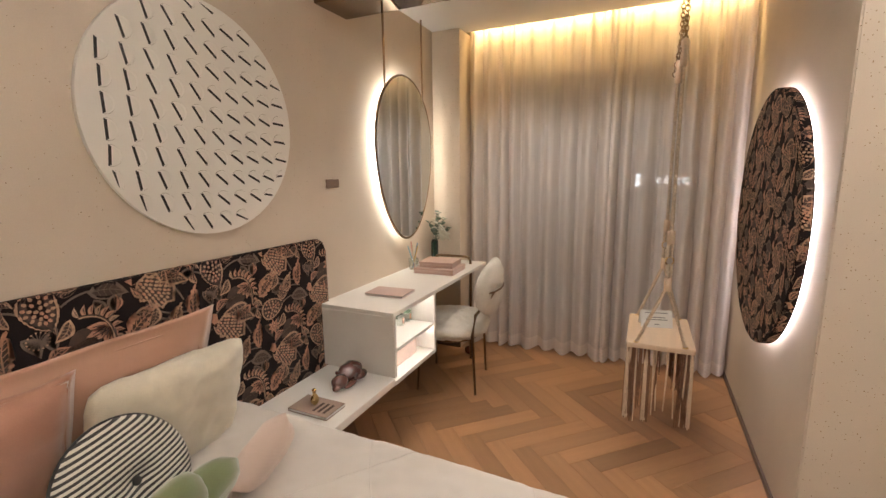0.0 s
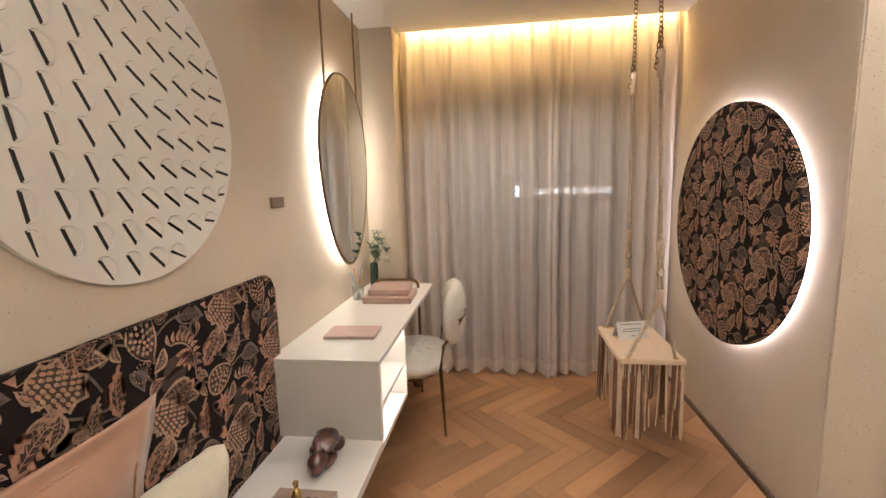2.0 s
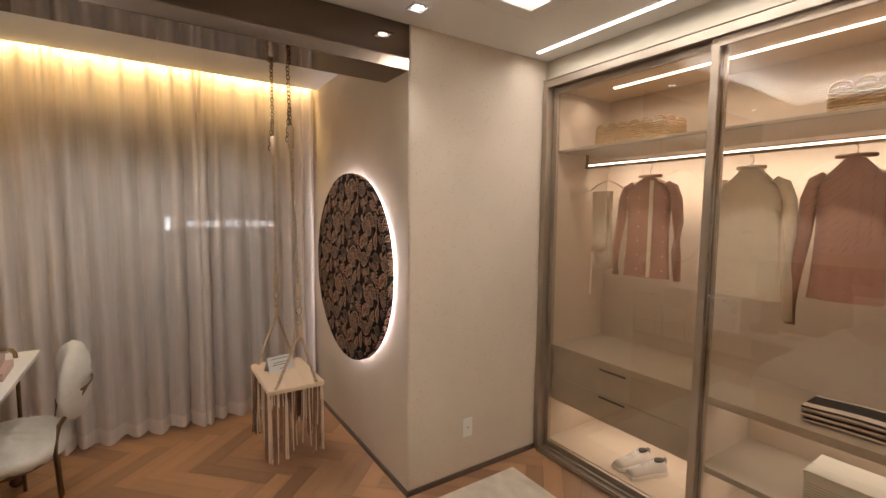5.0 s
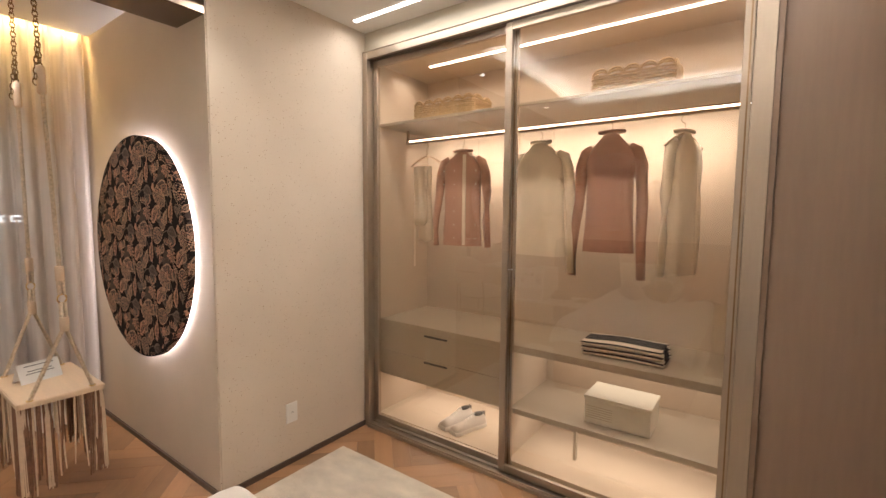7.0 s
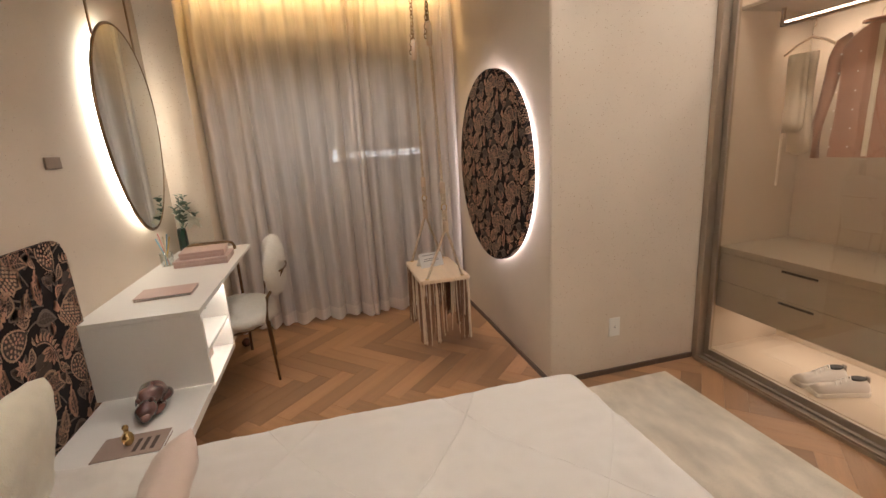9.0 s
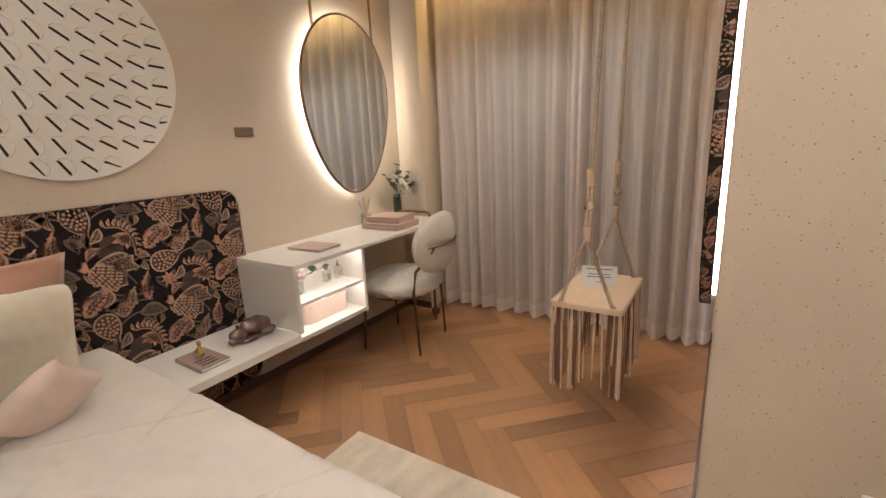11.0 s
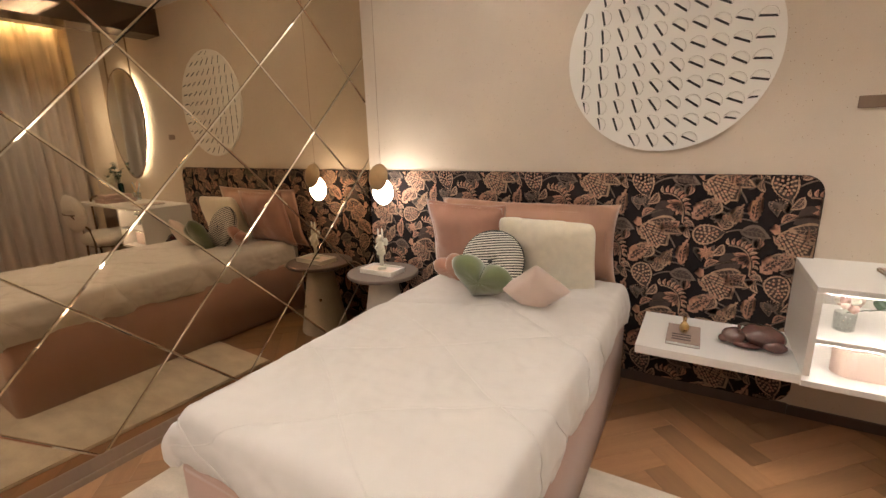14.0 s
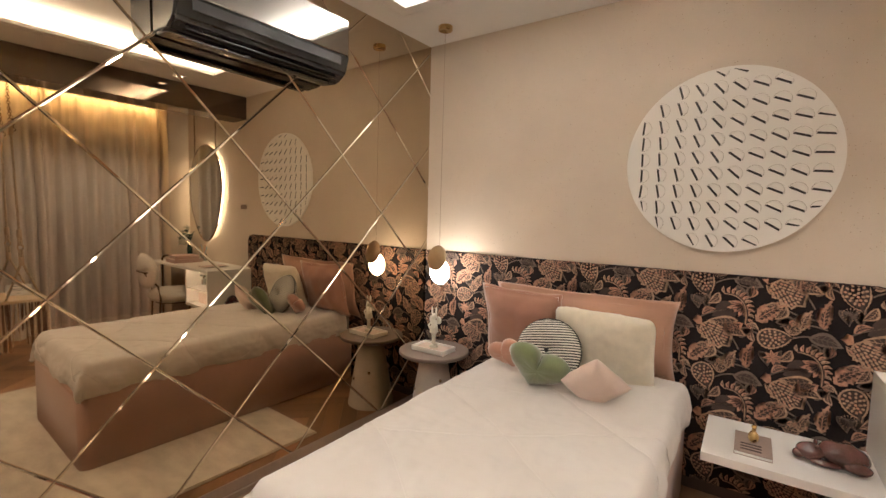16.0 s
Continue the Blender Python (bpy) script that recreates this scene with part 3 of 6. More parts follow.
def m_thistle(x, y, a, s=1.0):
    """A broad spiked flower head with dark branching seams and seeds."""
    tips = ((0.118, 0.0), (0.095, 0.040), (0.060, 0.052), (0.022, 0.050), (-0.006, 0.030))
    notch = ((0.098, 0.017), (0.074, 0.034), (0.040, 0.037), (0.008, 0.031))
    up = []
    for k, p in enumerate(tips):
        if k:
            up.append(notch[k - 1])
        up.append(p)
    out_ = up + [(-0.016, 0.0)] + [(px, -py * 0.92) for px, py in up[::-1][:-1]]
    out = [(TAN, 1, blob(x, y, out_, a, s)), (BROWN, 2, blob(x, y, [(0.034 + (px - 0.034) * 0.88, py * 0.85) for px, py in out_], a, s))]
    out.append((PEACH, 1, blob(x, y, [(-0.012, 0), (-0.034, 0.020), (-0.050, 0.016), (-0.034, 0.003), (-0.048, -0.012), (-0.022, -0.014)], a, s)))
    for r in range(7):
        for c in range(-4, 5):
            cx, cy = 0.0155 * r - 0.004 - 0.0035 * abs(c), 0.0105 * (c + 0.5 * (r % 2))
            if abs(cy) > 0.042 * math.sin(math.pi * min(max((cx + 0.03) / 0.145, 0), 1)) ** 0.8 or cx > 0.095:
                continue
            t = 0.55 * cy / 0.04
            out.append((PEACH if (r * 3 + c) % 4 == 0 else TAN, 3, blob(x, y, blob(cx, cy, [(-0.0066, 0), (-0.003, 0.0040), (0.004, 0.0034), (0.0078, 0), (0.004, -0.0034), (-0.003, -0.0040)], t), a, s)))
    return out


def m_sprig(x, y, a, s=1.0):
    """A feathery sprig of small paired leaves."""
    out = [(STEM, 1, blob(x, y, ribbon([(0.1 * k / 6, 0.006 * math.sin(k * 0.6)) for k in range(7)], 0.0014), a, s))]
    for k in range(7):
        for sg in (1, -1):
            out.append((TAN if k % 2 else PEACH, 2, blob(x, y, blob(0.006 + 0.0135 * k, 0.003, almond(0.026 - 0.0016 * k, 0.0052, 4), sg * 0.75), a, s)))
            out.append((BROWN, 3, blob(x, y, blob(0.010 + 0.0135 * k, 0.003 + sg * 0.003, ribbon([(0, 0), (0.013, 0)], 0.0009), sg * 0.75), a, s)))
    return out


def m_star(x, y, s=1.0):
    out = []
    for k in range(8):
        t = 2 * math.pi * k / 8 + 0.2
        out.append((PEACH, 1 + k % 2, blob(x, y, blob(0, 0, almond(0.045, 0.009, 5), t), 0, s)))
        out.append((BROWN, 3, blob(x, y, blob(0, 0, ribbon([(0.006, 0), (0.032, 0)], 0.0011), t), 0, s)))
    return out


def m_burst(x, y, s=1.0):
    out = []
    for k in range(15):
        t = 2 * math.pi * k / 15
        out.append((STEM, 1, blob(x, y, ribbon([(0, 0), (0.034 * math.cos(t), 0.030 * math.sin(t))], 0.0012), 0, s)))
        cx, cy = 0.036 * math.cos(t), 0.032 * math.sin(t)
        out.append((TAN, 2, blob(x, y, [(cx + .0036 * math.cos(q), cy + .0036 * math.sin(q)) for q in (2 * math.pi * j / 6 for j in range(6))], 0, s)))
    return out


def m_stem(pts, s=1.0):
    (x0, y0), (x1, y1), (x2, y2) = pts
    line = [((1 - t) ** 2 * x0 + 2 * t * (1 - t) * x1 + t * t * x2, (1 - t) ** 2 * y0 + 2 * t * (1 - t) * y1 + t * t * y2) for t in (k / 9 for k in range(10))]
    return [(STEM, 0, ribbon(line, 0.0034))]


def cell(odd):
    R = radians
    c = []
    c += m_stem(((0.05, 0.0), (0.13, 0.06), (0.22, 0.00)))
    c += m_stem(((0.22, 0.0), (0.20, -0.06), (0.12, -0.14)))
    c += m_stem(((-0.03, -0.20), (0.05, -0.12), (0.18, -0.12)))
    c += m_stem(((0.30, -0.06), (0.36, -0.13), (0.47, -0.13)))
    c += m_stem(((0.42, 0.0), (0.48, 0.04), (0.53, 0.0)))
    c += m_stem(((0.02, 0.06), (0.10, 0.10), (0.19, 0.07)))
    c += m_stem(((0.33, 0.05), (0.40, 0.01), (0.44, -0.08)))
    for x, y, a, l in ((0.05, 0.065, 20, .09), (0.34, 0.03, -20, .09), (0.19, -0.06, 60, .08), (0.30, -0.16, 5, .09), (0.44, -0.02, 45, .08), (0.02, -0.13, 80, .08), (0.14, 0.0, -80, .07), (0.52, -0.07, -60, .08)):
        c += [(q if q != TAN else STEM, 0, p) for q, _, p in m_leaf(x, y, R(a), l, l * 0.27, STEM, DARK)[:2]]
    c += m_pod(0, 0, R(-70 if odd else 12), 1.17)
    c += m_thistle(0.292, 0.014, R(-38), 1.22)
    c += m_fern(0.145, -0.092, R(-38), 1.40)
    c += m_tooth(0.225, -0.165, R(38), 0.147, 0.037)
    c += m_tooth(0.395, -0.185, R(70), 0.105, 0.026, TAN, BROWN)
    c += m_leaf(0.155, -0.175, R(186), 0.125, 0.034, TAN, BROWN)
    c += m_leaf(0.175, -0.185, R(206), 0.115, 0.027, PEACH, BROWN)
    c += m_tooth(0.475, -0.165, R(82), 0.136, 0.027, PEACH, BROWN)
    c += m_sprig(0.045, 0.085, R(-8), 0.85)
    c += m_leaf(0.125, 0.025, R(-12), 0.125, 0.034, STEM, BROWN)
    c += m_leaf(0.375, 0.005, R(-8), 0.094, 0.025, TAN, BROWN)
    c += m_leaf(0.335, -0.075, R(-118), 0.083, 0.022, TAN, BROWN)
    c += m_leaf(0.07, -0.045, R(-128), 0.077, 0.021, TAN, BROWN)
    c += m_leaf(0.375, 0.055, R(-95), 0.071, 0.019, PEACH, BROWN)
    c += m_leaf(0.255, -0.085, R(-20), 0.071, 0.019, TAN, BROWN)
    for x, y, a, l, q in ((0.055, 0.03, 60, .07, TAN), (0.205, 0.0, -100, .06, PEACH), (0.31, -0.02, 150, .065, TAN), (0.43, 0.055, -150, .07, TAN), (0.0, -0.165, 30, .07, PEACH), (0.50, -0.03, 100, .06, TAN), (0.185, -0.19, -20, .06, TAN), (0.40, -0.19, 170, .07, TAN), (0.285, -0.115, 60, .06, PEACH)):
        c += [(p0, p1 - 1 if p1 else 0, p2) for p0, p1, p2 in m_leaf(x, y, R(a), l, l * 0.24, q, BROWN)]
    c += (m_burst(-0.015, -0.085, 0.8) if odd else m_star(0.0, -0.092, 0.85))
    return c


def print_mesh(inside, clampf, u0, u1, v0, v1, origin, at, s=1.0):
    """The print as thin inked shapes over the cloth, kept inside its outline."""
    bm = bmesh.new()
    cells = (cell(True), cell(False))
    for j in range(-8, 9):
        for i in range(-9, 10):
            ox, oy = origin[0] + s * (0.575 * i + 0.30 * j), origin[1] - s * 0.238 * j
            if ox < u0 - 0.7 * s or ox > u1 + 0.2 * s or oy < v0 - 0.2 * s or oy > v1 + 0.3 * s:
                continue
            for slot, layer, poly in cells[j % 2]:
                q = [(ox + s * px, oy + s * py) for px, py in poly]
                n_in = sum(inside(*p) for p in q)
                if not n_in:
                    continue
                if n_in < len(q):
                    q = [p if inside(*p) else clampf(*p) for p in q]
                area2 = sum(q[k][0] * q[(k + 1) % len(q)][1] - q[(k + 1) % len(q)][0] * q[k][1] for k in range(len(q)))
                if abs(area2) < 1e-6:
                    continue
                f = bm.faces.new([bm.verts.new(at(p[0], p[1], 0.0005 + 0.00022 * layer)) for p in q])
                f.material_index = slot
    bmesh.ops.triangulate(bm, faces=[f for f in bm.faces if len(f.verts) > 4])
    return bm


def print_part(bm, parent):
    me = bpy.data.meshes.new("printed_pattern")
    bm.to_mesh(me)
    bm.free()
    for m in (P_TAN, P_PEACH, P_BROWN, P_STEM, P_DARK):
        me.materials.append(m)
    ob = new("printed_pattern", me)
    ob.parent = parent
    return tagged(ob, "tan and peach botanical print of leaves and seed pods", kind="stuff")


# headboard
HB0, HB1, HZ0, HZ1, HR = YM + 0.003, 1.86, 0.06, 1.148, 0.075
hb = thing("headboard", "wide headboard in black cotton with tan leaf print behind the bed", "headboard", at=(XW, 0.6, HZ0))
bm = prism(bmesh.new(), rounded(HB0, HB1, HZ0, HZ1, HR, 8, (0, 1, 1, 0)), XW, XW + 0.022)
bmesh.ops.bevel(bm, geom=[e for e in bm.edges if all(v.co.x > XW + 0.02 for v in e.verts)], offset=0.007, segments=2, affect="EDGES")
bmesh.ops.translate(bm, verts=bm.verts, vec=(-XW, -0.6, -HZ0))
part("padded_panel", bm, FABRIC, hb)


def hb_in(u, v):
    if not (HB0 + .002 < u < HB1 - .003 and HZ0 + .003 < v < HZ1 + .018):
        return False
    for cz in (HZ0 + HR, HZ1 - HR):
        if u > HB1 - HR and ((v > cz) == (cz > 0.6)) and math.hypot(u - (HB1 - HR), v - cz) > HR - 0.003:
            return False
    return True


def hb_clamp(u, v):
    u, v = min(max(u, HB0 + .002), HB1 - .003), min(max(v, HZ0 + .003), HZ1 + .018)
    for cz in (HZ0 + HR, HZ1 - HR):
        if u > HB1 - HR and ((v > cz) == (cz > 0.6)):
            d = math.hypot(u - (HB1 - HR), v - cz)
            if d > HR - 0.003:
                k = (HR - 0.003) / d
                u, v = HB1 - HR + (u - (HB1 - HR)) * k, cz + (v - cz) * k
    return u, v


print_part(print_mesh(hb_in, hb_clamp, HB0, HB1, HZ0, HZ1, (1.150, 1.100), lambda u, v, d: (0.022 + d, u - 0.6, v - HZ0) if v < HZ1 else (0.022 - (v - HZ1), u - 0.6, HZ1 - HZ0 + d)), hb)

# round panel on the east wall, lit from behind
OY, OZ, OA, OB = 2.668, 1.243, 0.627, 0.632
op = thing("wall_panel", "large round wall panel in dark leaf-print cotton, lit from behind", "wall panel", at=(XC, OY, OZ))
bm = prism(bmesh.new(), [(OA * math.cos(t), OB * math.sin(t)) for t in (2 * math.pi * k / 72 for k in range(72))], -0.016, -0.055)
bmesh.ops.bevel(bm, geom=[e for e in bm.edges if all(v.co.x < -0.054 for v in e.verts)], offset=0.004, segments=2, affect="EDGES")
part("padded_panel", bm, FABRIC, op)
part("back_box", prism(bmesh.new(), [(OA * .92 * math.cos(t), OB * .92 * math.sin(t)) for t in (2 * math.pi * k / 48 for k in range(48))], 0.0, -0.0155), PLASTIC, op)


def band(a, b, x0, x1, n=72, egg=None):
    """A strip that runs round an outline and looks outwards."""
    bm = bmesh.new()
    f = egg or (lambda t, a, b: (a * math.cos(t), b * math.sin(t)))
    r0 = [bm.verts.new((x0, *f(2 * math.pi * k / n, a, b))) for k in range(n)]
    r1 = [bm.verts.new((x1, *f(2 * math.pi * k / n, a, b))) for k in range(n)]
    for k in range(n):
        bm.faces.new((r0[k], r0[(k + 1) % n], r1[(k + 1) % n], r1[k]))
    return bm


def ring(a0, b0, a1, b1, x, n=72, egg=None):
    bm = bmesh.new()
    f = egg or (lambda t, a, b: (a * math.cos(t), b * math.sin(t)))
    r0 = [bm.verts.new((x, *f(2 * math.pi * k / n, a0, b0))) for k in range(n)]
    r1 = [bm.verts.new((x, *f(2 * math.pi * k / n, a1, b1))) for k in range(n)]
    for k in range(n):
        bm.faces.new((r0[k], r0[(k + 1) % n], r1[(k + 1) % n], r1[k]))
    return bm


part("light_strip", band(OA * .94, OB * .94, -0.003, -0.014), HALO_PINK, op, "white light strip")
RIM = 1.055
o_in = lambda u, v: math.hypot(u / OA, v / OB) < RIM


def o_clamp(u, v):
    k = math.hypot(u / OA, v / OB) / (RIM - 0.001)
    return u / k, v / k


def o_at(u, v, d):
    """On the face inside the outline; past it the cloth folds back over the rim."""
    k = math.hypot(u / OA, v / OB)
    if k <= 1:
        return -0.055 - d, -u, v
    return -0.055 + (k - 1) * OA, -u / k * (1 + d / OA), v / k * (1 + d / OA)


print_part(print_mesh(o_in, o_clamp, -OA - 0.04, OA + 0.04, -OB - 0.04, OB + 0.04, (0.02, 0.30), o_at, 0.92), op)

# round relief on the bed wall
DY, DZ, DR = 1.198, 1.708, 0.451
disc = thing("wall_disc", "round white wall relief with rows of half-moon cuts and black slots", "wall art", at=(XW, DY, DZ))
part("plate", (lambda b: (bmesh.ops.bevel(b, geom=[e for e in b.edges if all(v.co.x > 0.017 for v in e.verts)], offset=0.003, segments=2, affect="EDGES"), b)[1])(prism(bmesh.new(), [(DR * math.cos(t), DR * math.sin(t)) for t in (2 * math.pi * k / 96 for k in range(96))], 0.0, 0.018)), WHITE, disc)
slots, moons, gap_shades = bmesh.new(), bmesh.new(), bmesh.new()
KX = [-0.85, -0.65, -0.46, -0.28, -0.09, 0.09, 0.28, 0.46, 0.64, 0.85]
KA = [-4, 8, 19, 25, 36, 50, 60, 62, 66, 84]
for i in range(-6, 7):
    for j in range(-6, 7):
        u, v = 0.043 + 0.0835 * i, 0.018 + 0.0835 * j
        t = radians(float(np.interp(u / DR + 0.06 * v / DR, KX, KA)) + 4 * math.sin(i * 2.1 + j * 1.3))
        d, nrm = (math.sin(t), -math.cos(t)), (math.cos(t), math.sin(t))
        L, W2 = 0.035, 0.0050
        q = [(u + d[0] * a + nrm[0] * b, v + d[1] * a + nrm[1] * b) for a, b in ((-L, -W2), (L, -W2), (L, W2), (-L, W2))]
        if math.hypot(u, v) > DR - 0.004:
            continue
        lim = DR - 0.012
        q = [p if math.hypot(*p) < lim else (p[0] * lim / math.hypot(*p), p[1] * lim / math.hypot(*p)) for p in q]
        slots.faces.new([slots.verts.new((0.0186, *p)) for p in q])
        arc = [(u + d[0] * 0.036 * math.cos(s) + nrm[0] * 0.036 * math.sin(s), v + d[1] * 0.036 * math.cos(s) + nrm[1] * 0.036 * math.sin(s)) for s in (math.pi * k / 14 for k in range(15))]
        arc = [p for p in arc if math.hypot(*p) < lim]
        if len(arc) > 3:                      # a tilted half-moon flap: its outer edge stands proud
            inner = [(p[0] * 0.86 + u * 0.14, p[1] * 0.86 + v * 0.14) for p in arc]
            a = [moons.verts.new((0.0205, *p)) for p in arc]
            b = [moons.verts.new((0.0182, *p)) for p in inner]
            c = [moons.verts.new((0.0180, *p)) for p in arc]
            # flat brown strip outside the arc: painted shade of the cut, the plate stays whole
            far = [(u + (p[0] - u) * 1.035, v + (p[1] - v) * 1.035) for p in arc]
            e0, e1 = [gap_shades.verts.new((0.0184, *p)) for p in arc], [gap_shades.verts.new((0.0184, *p)) for p in far]
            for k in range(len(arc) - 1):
                gap_shades.faces.new((e0[k], e0[k + 1], e1[k + 1], e1[k]))
            for k in range(len(arc) - 1):
                moons.faces.new((a[k], a[k + 1], b[k + 1], b[k]))
                moons.faces.new((a[k], a[k + 1], c[k + 1], c[k]))
part("slot_pattern", slots, BLACK, disc, "black slots cut through the disc", kind="stuff")
part("half_moon_relief", moons, WHITE, disc, "raised half-moon edges", kind="stuff")
part("half_moon_gap", gap_shades, mat("cut_shade", (0.30, 0.25, 0.20, 1), 0.8, bump=0), disc, "thin brown strips painted as the shade in the half-moon cuts", kind="stuff")

# hanging egg-shaped mirror with a lit back
MY, MZ = 2.745, 1.685


def egg(t, a, b):
    y, z = math.cos(t), math.sin(t)
    return (a * y * (1.0 - (0.10 * (-z) ** 1.5 if z < 0 else 0.0)), (b * z if z > 0 else b * 1.39 * z))


mir = thing("hanging_mirror", "tall egg-shaped mirror in a thin dark bronze frame, lit from behind", "mirror", at=(XW, MY, MZ))
EA, EB = 0.400, 0.478
def egg_prism(k, d0, d1, n=96):
    return prism(bmesh.new(), [egg(2 * math.pi * i / n, EA * k, EB * k) for i in range(n)], d0, d1)
part("mirror_glass", egg_prism(0.972, 0.045, 0.060), SILVER, mir)
part("back_box", egg_prism(0.86, 0.0, 0.044), PLASTIC, mir)
part("frame", tube(bmesh.new(), [(0.055, *egg(2 * math.pi * i / 96, EA - 0.006, EB - 0.006)) for i in range(96)], 0.0085, 8, True), BRONZE, mir, smooth=True)
part("light_strip", band(EA * .875, EB * .875, 0.012, 0.040, 96, egg), HALO, mir, "white light strip")
for dy in (-0.25, 0.28):
    z0 = EB * math.sqrt(max(0, 1 - (dy / EA) ** 2)) - 0.01
    part("strap", boxes((0.045, 0.052, dy - 0.008, dy + 0.008, z0, ZC - MZ - 0.001)), BRONZE, mir, "dark leather hanging strap")

# small plates
for nm, lab, ob_at, dims in (("switch_plate", "small taupe cable outlet plate on the bed wall", (XW, 1.972, 1.441), (0.0, 0.008, -0.056, 0.056, -0.024, 0.024)), ("wall_plate", "small taupe plate beside the oval panel", (XC, 3.30, 1.36), (-0.008, 0.0, -0.04, 0.04, -0.025, 0.025))):
    th = thing(nm, lab, "wall plate", at=ob_at)
    part("cover", boxes(dims, bevel=0.002), TAUPE_DARK, th)
so = thing("wall_socket", "white square wall socket near the floor", "socket", at=(0.905, YC, 0.30))
part("cover", boxes((-0.037, 0.037, -0.008, 0, -0.058, 0.058), bevel=0.003, seg=2), PLASTIC, so)
part("socket_face", lathe(bmesh.new(), [(0.019, 0), (0.019, 0.002)], 6), PLASTIC, so).matrix_basis = pose(0, -0.008, 0, 90)
part("pin_holes", boxes((-0.006, -0.003, -0.0115, -0.0105, -0.002, 0.002), (0.003, 0.006, -0.0115, -0.0105, -0.002, 0.002), (-0.0015, 0.0015, -0.0115, -0.0105, 0.004, 0.008)), BLACK, so)

# ---------------------------------------------------------------- mirror wall in diamond panes
mw = tagged(structure("mirror_wall", boxes((XW, 1.20, YM - 0.011, YM - 0.005, 0.09, ZC - 0.001)), SKIRT, "bronze mirror wall cut into bevelled diamonds"), category="mirror")


def clip(poly, x0, x1, z0, z1):
    for axis, lim, keep in ((0, x0, 1), (0, x1, -1), (1, z0, 1), (1, z1, -1)):
        out = []
        for a, b in zip(poly, poly[1:] + poly[:1]):
            ia, ib = (a[axis] - lim) * keep >= 0, (b[axis] - lim) * keep >= 0
            if ia:
                out.append(a)
            if ia != ib:
                k = (lim - a[axis]) / (b[axis] - a[axis])
                out.append((a[0] + k * (b[0] - a[0]), a[1] + k * (b[1] - a[1])))
        poly = out
        if len(poly) < 3:
            return []
    return poly


HD = 0.333
for i in range(-7, 6):
    for j in range(-5, 6):
        if (i + j) % 2:
            continue
        cx, cz = 0.08 + HD * i, 1.408 + HD * (j + 1)
        g = 0.0008
        big = clip([(cx - HD + g, cz), (cx, cz - HD + g), (cx + HD - g, cz), (cx, cz + HD - g)], XW + 0.001, 1.20, 0.09, ZC - 0.003)
        e = 0.009
        small = clip([(cx - HD + e, cz), (cx, cz - HD + e), (cx + HD - e, cz), (cx, cz + HD - e)], XW + 0.001, 1.20, 0.09, ZC - 0.003)
        if not big or len(big) != len(small):
            big = small
        if not big:
            continue
        bm = bmesh.new()
        o = [bm.verts.new((p[0], YM - 0.0042, p[1])) for p in big]
        f = bm.faces.new([bm.verts.new((p[0], YM, p[1])) for p in small])
        fv = list(f.verts)
        if big is not small:
            for k in range(len(o)):
                q = bm.faces.new((o[k], o[(k + 1) % len(o)], fv[(k + 1) % len(o)], fv[k]))
                q.material_index = 1
        part("mirror_pane", bm, (TINTED, BEVELED), mw)
structure("mirror_trim", boxes((XW, 1.20, YM - 0.012, YM + 0.012, 0.0, 0.03), (XW, 1.20, YM - 0.012, YM + 0.004, 0.03, 0.088), bevel=0.002), TAUPE_DARK, "dark metal rail at the foot of the mirror")

# the mirror wall stands a touch off square
TURNED = Matrix.Translation((XW, YM, 0)) @ pose(0, 0, 0, 0, 0, -1.3) @ Matrix.Translation((-XW, -YM, 0))
for nm in ("mirror_wall", "mirror_trim", "wall_south"):
    bpy.data.objects[nm].matrix_basis = TURNED

# split air conditioner high on the mirror wall
ac = thing("air_conditioner", "black split air conditioner with a mirrored front", "air conditioner", at=(-0.36, YM, 2.14))
pr = [(0.0, -0.15), (0.13, -0.16), (0.19, -0.12), (0.215, -0.05), (0.215, 0.13), (0.20, 0.155), (0.0, 0.155)]
bm = bmesh.new()
a = [bm.verts.new((-0.42, y, z)) for y, z in pr]
b = [bm.verts.new((0.42, y, z)) for y, z in pr]
bm.faces.new(a); bm.faces.new(b[::-1])
for k in range(len(a)):
    bm.faces.new((a[k], a[(k + 1) % len(a)], b[(k + 1) % len(a)], b[k]))
bmesh.ops.bevel(bm, geom=list(bm.edges), offset=0.012, segments=3, affect="EDGES")
part("housing", bm, DARKPLASTIC, ac)
part("front_panel", boxes((-0.405, 0.405, 0.2155, 0.222, -0.035, 0.145), bevel=0.003), ACMIRROR, ac, "mirrored front panel")
bm = bmesh.new()
for k in range(2):
    box(bm, -0.37, 0.37, 0.10 + 0.045 * k, 0.135 + 0.045 * k, -0.172 + 0.022 * k, -0.166 + 0.022 * k, 0.002)
part("air_flap", bm, DARKPLASTIC, ac)
ac.matrix_basis = TURNED @ Matrix.Translation((-0.36, YM, 2.243))
part("air_slot", boxes((-0.36, 0.36, 0.212, 0.2175, -0.085, -0.045)), BLACK, ac)

